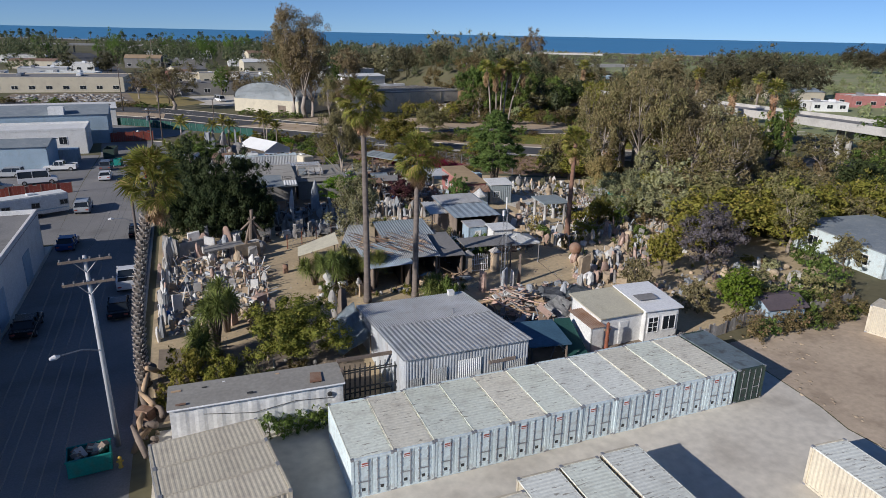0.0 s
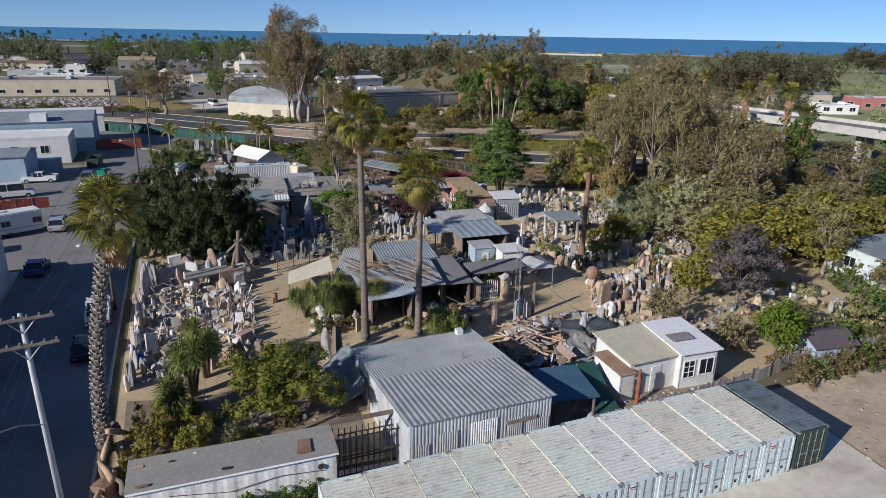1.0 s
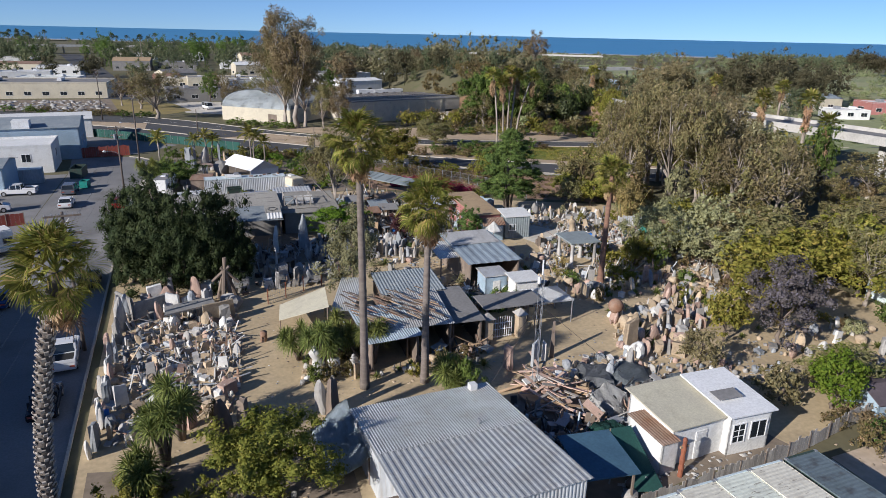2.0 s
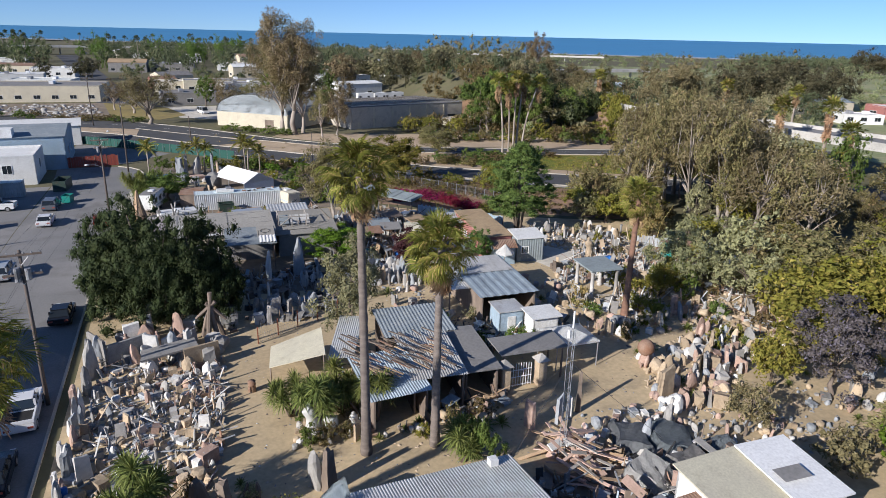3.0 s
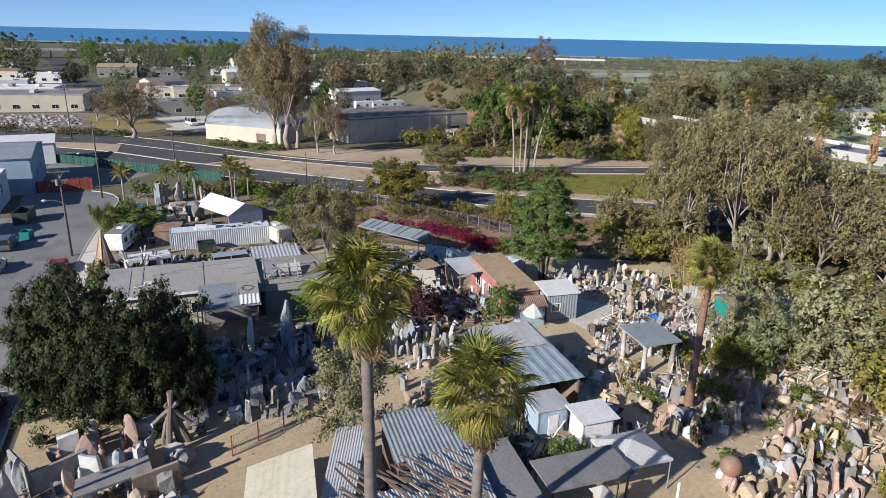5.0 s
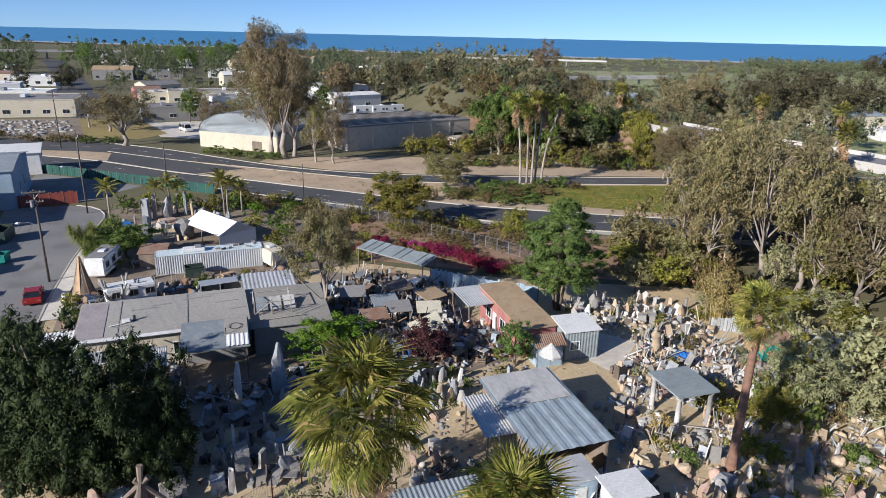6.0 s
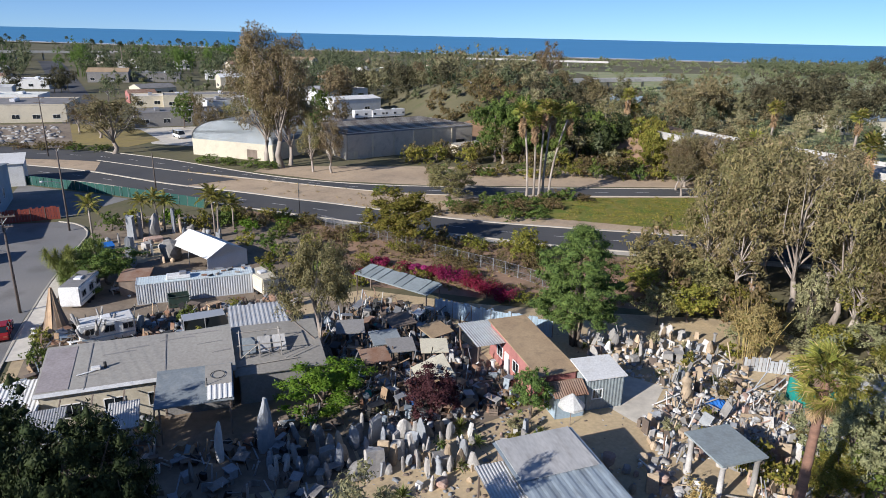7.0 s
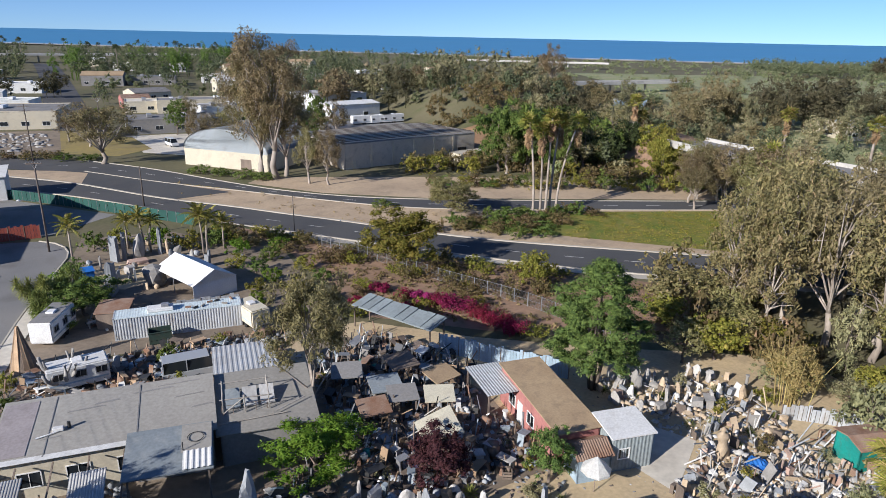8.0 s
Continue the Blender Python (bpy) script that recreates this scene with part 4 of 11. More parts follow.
def far_palm(x, y, crown_z, r0=0.3, scale=1.0, skirt=2.5, lean=(0, 0), label="", group="", z0=None, leaf="fronds"):
    """A fan palm seen far off: crown and skirt of dead leaves are one mesh each."""
    z0 = land(x, y) if z0 is None else z0
    h = crown_z - z0
    t = thing("palm_tree", x, y, z0, 0, label or "tall slim fan palm with a shaggy brown skirt", "palm tree", group)
    part("trunk", palm_trunk(h, r0, r0 * 0.7, lean, 12), M["euc_bark"], t, smooth=True)
    top = Matrix.Translation((lean[0], lean[1], h))
    items = [(*SMALL_FAN[i % 2], top @ frond_turn(i * 2.4, radians(80 - 115 * (i + 0.5) / 34 + rng.uniform(-8, 8)), rng.uniform(-0.5, 0.5), 0) @ Matrix.Scale(scale * rng.uniform(0.8, 1.15), 4)) for i in range(34)]
    part("crown", quick_mesh("crown", *merged(items), M[leaf]), None, t)
    if skirt:
        items = [(*SMALL_FAN[i % 2], top @ frond_turn(i * 2.4, radians(rng.uniform(-88, -66)), rng.uniform(-0.5, 0.5), -rng.uniform(0.2, skirt)) @ Matrix.Scale(scale * rng.uniform(0.6, 0.9), 4)) for i in range(int(14 + 12 * skirt))]
        part("skirt", quick_mesh("skirt", *merged(items), M["dead_fronds"]), None, t, "pale brown dead leaves")
    return t


def blade_head(n, length, width, low=-30, seed=0):
    """A head of sword-shaped leaves."""
    r = np.random.default_rng(seed)
    v, f = [], []
    for i in range(n):
        az, el = i * 2.39996, radians(85 - (85 - low) * (i + 0.5) / n)
        L = length * r.uniform(0.8, 1.15)
        d = np.array([math.cos(az) * math.cos(el), math.sin(az) * math.cos(el), math.sin(el)])
        s = np.array([-math.sin(az), math.cos(az), 0]) * width
        m = d * L * 0.5 + (0, 0, 0.04)
        e = d * L + (0, 0, -0.22 * L * math.cos(el))
        b = len(v)
        v += [tuple(-s * 0.5), tuple(m - s), tuple(e), tuple(m + s)]
        f += [(b, b + 1, b + 2, b + 3)]
    return v, f


HEADS = [blade_head(64, 1.1, 0.05, -40, s) for s in range(3)]


def yucca(x, y, height, heads=6, spread_r=1.2, scale=1.0, label=""):
    """A branching yucca with heads of stiff blades."""
    t = thing("yucca", x, y, land(x, y), rng.uniform(0, 360), label or "branching yucca with heads of stiff green blades", "yucca")
    items = []
    for i in range(heads):
        a = 6.28 * i / heads + rng.uniform(-0.4, 0.4)
        r = spread_r * rng.uniform(0.3, 1.0)
        z = height * rng.uniform(0.55, 0.95)
        e = Vector((r * math.cos(a), r * math.sin(a), z))
        part("stem", tube(B(), [(0.1 * math.cos(a), 0.1 * math.sin(a), -0.1), (e.x * 0.4, e.y * 0.4, z * 0.5), e], [0.17, 0.12, 0.09], 6), M["bark"], t, smooth=True)
        for k in range(2):
            items.append((*HEADS[(i + k) % 3], Matrix.Translation(e - Vector((0, 0, 0.45 * k))) @ Matrix.Rotation(rng.uniform(0, 6), 4, "Z") @ Matrix.Rotation(rng.uniform(-0.3, 0.3), 4, "X") @ Matrix.Scale(scale * rng.uniform(0.85, 1.15), 4)))
    part("crown", quick_mesh("crown", *merged(items), M["yucca"]), None, t)
    return t


def conifer(x, y, height, width, label=""):
    """A broad cypress-like conifer: sprays of needles on layered limbs, bare stems below."""
    t = thing("conifer", x, y, land(x, y), 0, label, "tree")
    bm, cl = B(), []
    for k in range(5):
        a = k * 1.26
        tube(bm, [(0.25 * math.cos(a), 0.25 * math.sin(a), -0.2), (0.9 * math.cos(a), 0.9 * math.sin(a), height * 0.3), (0.7 * math.cos(a), 0.7 * math.sin(a), height * 0.62)], [0.17, 0.12, 0.05], 6)
    tube(bm, [(0, 0, 0), (0.1, 0, height * 0.5), (0, 0.1, height * 0.95)], [0.24, 0.16, 0.03], 7)
    for i in range(300):
        u = rng.uniform(0, 1) ** 1.1
        z = height * (0.26 + 0.72 * u)
        r = width / 2 * min(1.0, (u + 0.3) / 0.5) * max(0.03, 1.02 - u ** 2.4) ** 0.75 * (0.92 + 0.12 * math.sin(u * 31)) * rng.uniform(0.4, 1.05)
        a = rng.uniform(0, 6.28)
        cl.append((r * math.cos(a), r * math.sin(a), z, rng.uniform(0.5, 1.0)))
    v, f = clump_crown(cl, 66, 0.15, 0.2, 0.5, 2.2, 0.0, 0.68)
    part("trunk", bm, M["bark"], t, "several bare brown stems", True)
    part("crown", quick_mesh("crown", v, f, M["fir"]), None, t)
    return t


def flower_bank(x, y, rz, length, width, height, mat, label, name="flowering_shrub", category="shrub", n=26):
    """A low mound of flowers or leaves."""
    t = thing(name, x, y, land(x, y), rz, label, category)
    cl = [(rng.uniform(-0.5, 0.5) * length, rng.uniform(-0.5, 0.5) * width, rng.uniform(0.2, 0.8) * height, rng.uniform(0.25, 0.5) * height) for _ in range(n)]
    bm = B()
    for c in cl[:6]:
        tube(bm, [(c[0] * 0.8, c[1] * 0.8, -0.05), c[:3]], [0.05, 0.02], 5)
    part("stem", bm, M["bark"], t)
    v, f = clump_crown(cl, 60, 0.17, 0.4, 0.7)
    v[:, 2] = np.maximum(v[:, 2], 0.02)
    part("crown", quick_mesh("crown", v, f, mat), None, t)
    return t


def agave(x, y, size, mat="yucca", label="", group="plants in the yard"):
    """A single rosette of pointed leaves on the ground."""
    v, f = blade_head(34, size, size * 0.07, 8, int(rng.integers(5)))
    f = [(0, b, c, d) for a, b, c, d in f]      # all leaves spring from one heart
    ob = part("agave", quick_mesh("agave", v, f, M[mat]))
    ob.location, ob.rotation_euler = (x, y, land(x, y) + 0.02), (0, 0, rng.uniform(0, 6))
    return tagged(ob, label or "spiky green agave rosette on the ground", "plant", group)


def feather_frond(length, seed):
    """A feather palm's leaf: an arching rib with drooping leaflets on both sides. It points along +x."""
    r = np.random.default_rng(seed)
    v, f = [], []
    n = 26
    for i in range(n):
        t = 0.12 + 0.88 * i / (n - 1)
        x, z = length * (t - 0.16 * t * t), length * (0.34 * t - 0.62 * t * t)
        L = length * 0.26 * math.sin(math.pi * (0.12 + 0.8 * t)) + 0.1
        for s in (-1, 1):
            b = len(v)
            e = L * r.uniform(0.8, 1.15)
            v += [(x - 0.035, 0, z), (x + 0.05, 0, z - 0.01), (x + e * 0.45, s * e * 0.75, z - e * 0.55)]
            f += [(b, b + 1, b + 2)]
    for i in range(6):
        t0, t1 = i / 6, (i + 1) / 6
        a, c = ((length * (t - 0.16 * t * t), length * (0.34 * t - 0.62 * t * t)) for t in (t0, t1))
        b = len(v)
        v += [(a[0], -0.04, a[1]), (a[0], 0.04, a[1]), (c[0], 0, c[1])]
        f += [(b, b + 1, b + 2)]
    return v, f


FEATHER = [feather_frond(2.7, 80 + s) for s in range(3)]


def feather_palm(x, y, crown_z, r0=0.2, scale=1.0, stems=1, lean=(0, 0), n=22, label="", group=""):
    """A feather palm with arching green leaves."""
    z0 = land(x, y)
    h = crown_z - z0
    t = thing("palm_tree", x, y, z0, rng.uniform(0, 360), label, "palm tree", group)
    for k in range(stems):
        a = 6.28 * k / stems
        off = Vector((0.45 * math.cos(a), 0.45 * math.sin(a), 0)) * (stems > 1)
        hh = h * (1 - 0.14 * k)
        part("trunk", tube(B(), [off - Vector((0, 0, 0.2)), off + Vector((lean[0] * 0.3, lean[1] * 0.3, hh * 0.5)), off * 1.8 + Vector((lean[0], lean[1], hh))], [r0, r0 * 0.8, r0 * 0.7], 8), M["euc_bark"], t, "pale ringed trunk", True)
        top = Matrix.Translation(off * 1.8 + Vector((lean[0], lean[1], hh)))
        items = [(*FEATHER[i % 3], top @ frond_turn(i * 2.4, radians(78 - 100 * (i + 0.5) / n + rng.uniform(-8, 8)), rng.uniform(-0.4, 0.4), 0) @ Matrix.Scale(scale * rng.uniform(0.8, 1.12), 4)) for i in range(n)]
        part("crown", quick_mesh("crown", *merged(items), M["fronds"]), None, t, "arching feathery green leaves")
    return t

# ---- buildings, containers, poles, vehicles: one function for each kind ----
def window(t, side_, u, z, w, h, W, D, frame_mat="white_paint", pane_mat="glass", rows=1, cols=2):
    """A framed window on one side (s, e, n, w) of a hut W x D; u along the wall, z of its sill."""
    turn = {"s": Matrix.Translation((0, -D / 2, 0)), "e": Matrix.Translation((W / 2, 0, 0)) @ Matrix.Rotation(radians(90), 4, "Z"),
            "n": Matrix.Translation((0, D / 2, 0)) @ Matrix.Rotation(radians(180), 4, "Z"), "w": Matrix.Translation((-W / 2, 0, 0)) @ Matrix.Rotation(radians(-90), 4, "Z")}[side_]
    bm, e = B(), 0.07
    for a, b, c, d in ((u, u + w, z - e, z), (u, u + w, z + h, z + h + e), (u - e, u, z - e, z + h + e), (u + w, u + w + e, z - e, z + h + e)):
        box(bm, a, b, -0.06, 0.02, c, d, turn)
    for k in range(1, cols):
        box(bm, u + w * k / cols - 0.02, u + w * k / cols + 0.02, -0.045, 0.01, z, z + h, turn)
    for k in range(1, rows):
        box(bm, u, u + w, -0.04, 0.01, z + h * k / rows - 0.02, z + h * k / rows + 0.02, turn)
    f = part("window", bm, M[frame_mat], t)
    part("pane", box(B(), u, u + w, -0.012, 0.01, z, z + h, turn), M[pane_mat], f)
    return f


def door(t, side_, u, w, h, W, D, mat="wood", z=0.02):
    turn = {"s": Matrix.Translation((0, -D / 2, 0)), "e": Matrix.Translation((W / 2, 0, 0)) @ Matrix.Rotation(radians(90), 4, "Z"),
            "n": Matrix.Translation((0, D / 2, 0)) @ Matrix.Rotation(radians(180), 4, "Z"), "w": Matrix.Translation((-W / 2, 0, 0)) @ Matrix.Rotation(radians(-90), 4, "Z")}[side_]
    bm = box(B(), u, u + w, -0.05, 0.02, z, z + h, turn)
    for k in range(3):
        box(bm, u + 0.08 * w, u + 0.92 * w, -0.065, -0.05, z + h * (0.06 + 0.31 * k), z + h * (0.3 + 0.31 * k), turn)
    return part("door", bm, M[mat], t)


def hut(name, x, y, rz, W, D, hs, hn, wall="galv_wall", roof="galv", over=0.3, ribs=0.0, cross=False, label="", category="shed", open_sides="", ridge=0.0, thick=0.12, z=None, group="", wall_ribs=0.0, parapet=0.0, roof_label=""):
    """A building W by D: its roof falls from hs on the s side to hn on the n side, or has a ridge along its length. open_sides: sides with posts alone."""
    t = thing(name, x, y, z, rz, label, category, group)
    a, b = W / 2, D / 2
    low = -0.6
    cs = {"s": ((-a, -b, low), (a, -b, low), (a, -b, hs), (-a, -b, hs)), "n": ((a, b, low), (-a, b, low), (-a, b, hn), (a, b, hn)),
          "e": ((a, -b, low), (a, b, low), (a, b, hn), (a, -b, hs)), "w": ((-a, b, low), (-a, -b, low), (-a, -b, hs), (-a, b, hn))}
    for k, c in cs.items():
        if k in open_sides:
            continue
        bm = slab(B(), c, thick)
        if wall_ribs:
            p, q, r, s = (Vector(v) for v in c)
            n = (q - p).cross(s - p).normalized() * 0.004
            corrugated(bm, p + n, q + n, r + n, s + n, wall_ribs, 0.03, 0.002)
        part("wall", bm, M[wall], t)
        if ridge and k in "ew":
            bm, xx = B(), (a if k == "e" else -a)
            v = [bm.verts.new(p) for p in ((xx, -b, hs), (xx, b, hn), (xx, 0, (hs + hn) / 2 + ridge), (xx * 0.98, -b, hs), (xx * 0.98, b, hn), (xx * 0.98, 0, (hs + hn) / 2 + ridge))]
            bm.faces.new(v[:3])
            bm.faces.new(v[3:][::-1])
            part("gable", bm, M[wall], t)
    if open_sides:
        for px in (-a + 0.08, a - 0.08):
            for py, h in ((-b + 0.08, hs), (b - 0.08, hn)):
                part("post", box(B(), px - 0.06, px + 0.06, py - 0.06, py + 0.06, low, h), M["wood"], t)
    o = over
    fall = (hn - hs) / D
    if ridge:
        hr = (hs + hn) / 2 + ridge
        for s, h in ((-1, hs), (1, hn)):
            f = (h - hr) / b
            c = [(-a - o, s * (b + o), h + f * o + 0.03), (a + o, s * (b + o), h + f * o + 0.03), (a + o, 0, hr + 0.03), (-a - o, 0, hr + 0.03)]
            part("roof", corrugated(B(), *c, ribs, 0.045) if ribs else slab(B(), c, 0.08), M[roof], t, roof_label)
    else:
        c = [(-a - o, -b - o, hs - fall * o + 0.03), (a + o, -b - o, hs - fall * o + 0.03), (a + o, b + o, hn + fall * o + 0.03), (-a - o, b + o, hn + fall * o + 0.03)]
        if ribs:
            if cross:
                c = [c[1], c[2], c[3], c[0]]
            bm = corrugated(B(), *c, ribs, 0.035)
        else:
            bm = slab(B(), c, 0.1)
        part("roof", bm, M[roof], t, roof_label)
    if parapet:
        for k in range(4):
            x0, x1, y0, y1 = ((-a, a, -b, -b + 0.25), (-a, a, b - 0.25, b), (-a, -a + 0.25, -b + 0.25, b - 0.25), (a - 0.25, a, -b + 0.25, b - 0.25))[k]
            part("parapet", box(B(), x0, x1, y0, y1, min(hs, hn) + 0.02, max(hs, hn) + parapet), M[wall], t)
    return t


def container(x, y, rz, body="white_steel", roof="roof_steel", sticker=True, label="", length=6.06, z=None, group="row of containers", doors=True):
    """A steel shipping container; its doors face -y of its own axes."""
    t = thing("shipping_container", x, y, z, rz, label, "shipping container", group)
    w, h, L = 1.219, 2.591, length
    bm = B()
    for s in (-1, 1):
        p = [(s * (w - 0.06), 0.15, 0.14), (s * (w - 0.06), L - 0.12, 0.14), (s * (w - 0.06), L - 0.12, h - 0.1), (s * (w - 0.06), 0.15, h - 0.1)]
        if s < 0:
            p = [p[1], p[0], p[3], p[2]]
        corrugated(bm, *p, 0.28, 0.036, 0.01)
    corrugated(bm, (w - 0.1, L - 0.06, 0.14), (-w + 0.1, L - 0.06, 0.14), (-w + 0.1, L - 0.06, h - 0.1), (w - 0.1, L - 0.06, h - 0.1), 0.28, 0.036, 0.01)
    box(bm, -w + 0.1, w - 0.1, 0.12, L - 0.12, 0.1, 0.16)
    part("body", bm, M[body], t)
    bm = B()
    for sx in (-1, 1):
        for py in (0.0, L - 0.16):
            box(bm, min(sx * w, sx * (w - 0.15)), max(sx * w, sx * (w - 0.15)), py, py + 0.16, 0.0, h)
        box(bm, min(sx * w, sx * (w - 0.07)), max(sx * w, sx * (w - 0.07)), 0.16, L - 0.16, 0.02, 0.16)
    for py in (0.003, L - 0.123):
        box(bm, -w + 0.15, w - 0.15, py, py + 0.12, h - 0.12, h - 0.004)
        box(bm, -w + 0.15, w - 0.15, py, py + 0.12, 0.02, 0.15)
    part("frame", bm, M[body], t)
    bm = B()
    for sx in (-1, 1):
        box(bm, min(sx * w, sx * (w - 0.05)), max(sx * w, sx * (w - 0.05)), 0.16, L - 0.16, h - 0.11, h - 0.024)
    part("roof", corrugated(bm, (w - 0.07, 0.12, h - 0.035), (w - 0.07, L - 0.12, h - 0.035), (-w + 0.07, L - 0.12, h - 0.035), (-w + 0.07, 0.12, h - 0.03), 0.27, 0.008, 0.01), M[roof], t, "weathered ribbed steel roof")
    for sx in (-1, 1):
        for py in (0.0, L - 0.178):
            for zz in (0.0, h - 0.115):
                part("corner_casting", box(B(), min(sx * (w + 0.004), sx * (w - 0.16)), max(sx * (w + 0.004), sx * (w - 0.16)), py - 0.004, py + 0.182, zz, zz + 0.119), M["grey_steel"], t)
    if doors:
        for s in (-1, 1):
            x0, x1 = (-w + 0.16, -0.012) if s < 0 else (0.012, w - 0.16)
            bm = box(B(), x0, x1, 0.03, 0.07, 0.16, h - 0.13)
            for k in range(5):
                zz = 0.3 + k * 0.43
                box(bm, x0 + 0.07, x1 - 0.07, 0.012, 0.03, zz, zz + 0.3)
            d = part("door", bm, M[body], t)
            for k in (0.24, 0.76):
                xx = x0 + (x1 - x0) * k
                bm = tube(B(), [(xx, -0.012, 0.12), (xx, -0.012, h - 0.1)], 0.022, 6)
                for zz in (0.35, 1.0, 1.7, 2.25):
                    box(bm, xx - 0.05, xx + 0.05, -0.03, 0.012, zz, zz + 0.07)
                part("locking_bar", bm, M["grey_steel"], d)
            bm = box(B(), x0 + 0.2, x1 - 0.22, -0.05, -0.02, 1.05, 1.1)
            part("handle", bm, M["grey_steel"], d)
            if sticker and s < 0:
                bm = box(B(), x0 + 0.4, x1 - 0.16, 0.002, 0.012, 1.98, 2.28)
                part("sign_plate", bm, M["white_paint"], d, "white plate with red bars")
                for zz, hh in ((2.16, 0.09), (2.05, 0.05)):
                    part("sign_bar", box(B(), x0 + 0.43, x1 - 0.19, -0.004, 0.002, zz, zz + hh), M["brick_red"], d)
            part("vent", box(B(), x0 + 0.42, x0 + 0.62, 0.0, 0.012, 0.42, 0.62), M["dark_steel"], d)
    return t


def pole(x, y, top, arms=((-0.3, 1.2),), lamp=None, label="", mat="pole_wood", r=0.16, lean=(0, 0), turn=0.0, cans=0):
    """A wooden utility pole; arms: (below the top, half length); lamp: (height, reach, its direction)."""
    z0 = land(x, y)
    h = top - z0
    t = thing("utility_pole", x, y, z0, turn, label or "weathered wooden utility pole with crossarms", "utility pole")
    part("post", tube(B(), [(0, 0, -0.3), (lean[0] * 0.5, lean[1] * 0.5, h * 0.5), (lean[0], lean[1], h)], [r, r * 0.85, r * 0.65], 9), M[mat], t, smooth=True)
    for dz, half in arms:
        u = (h + dz) / h
        cx, cy = lean[0] * u, lean[1] * u
        arm = part("crossarm", box(B(), cx - half, cx + half, cy - 0.2, cy - 0.08, h + dz - 0.07, h + dz + 0.07), M["wood"], t)
        for k in range(6):
            xx = cx - half + 0.1 + (2 * half - 0.2) * k / 5
            part("insulator", tube(B(), [(xx, cy - 0.14, h + dz + 0.07), (xx, cy - 0.14, h + dz + 0.2)], [0.04, 0.055], 6), M["grey_steel"], arm)
        for s in (-1, 1):
            part("brace", tube(B(), [(cx, cy - 0.12, h + dz - 0.75), (cx + s * half * 0.45, cy - 0.12, h + dz - 0.05)], 0.025, 5), M["grey_steel"], arm)
    for k in range(cans):
        part("transformer", tube(B(), [(0.32 if k % 2 else -0.32, -0.12, h - 2.0 - 0.1 * k), (0.32 if k % 2 else -0.32, -0.12, h - 1.2 - 0.1 * k)], [0.2, 0.2], 10), M["grey_steel"], t)
    if lamp:
        zz, reach, az = lamp
        dx, dy = math.cos(radians(az)), math.sin(radians(az))
        arm = part("lamp_arm", tube(B(), [(0, 0, zz), (dx * reach * 0.5, dy * reach * 0.5, zz + 0.45), (dx * reach, dy * reach, zz + 0.5)], 0.035, 6), M["grey_steel"], t)
        part("lamp_head", tube(B(), [(dx * reach, dy * reach, zz + 0.5), (dx * (reach + 0.25), dy * (reach + 0.25), zz + 0.5), (dx * (reach + 0.55), dy * (reach + 0.55), zz + 0.48)], [0.06, 0.16, 0.08], 8), M["white_paint"], arm, "white street lamp head")
    return t


def wire(a, b, sag=0.6, r=0.007):
    """A sagging cable between two poles."""
    a, b = Vector(a), Vector(b)
    pts = [a.lerp(b, i / 8) - Vector((0, 0, sag * 4 * (i / 8) * (1 - i / 8))) for i in range(9)]
    return tagged(part("overhead_wire", tube(B(), pts, r, 4), M["dark_steel"]), "thin black overhead wire between poles", "wire")


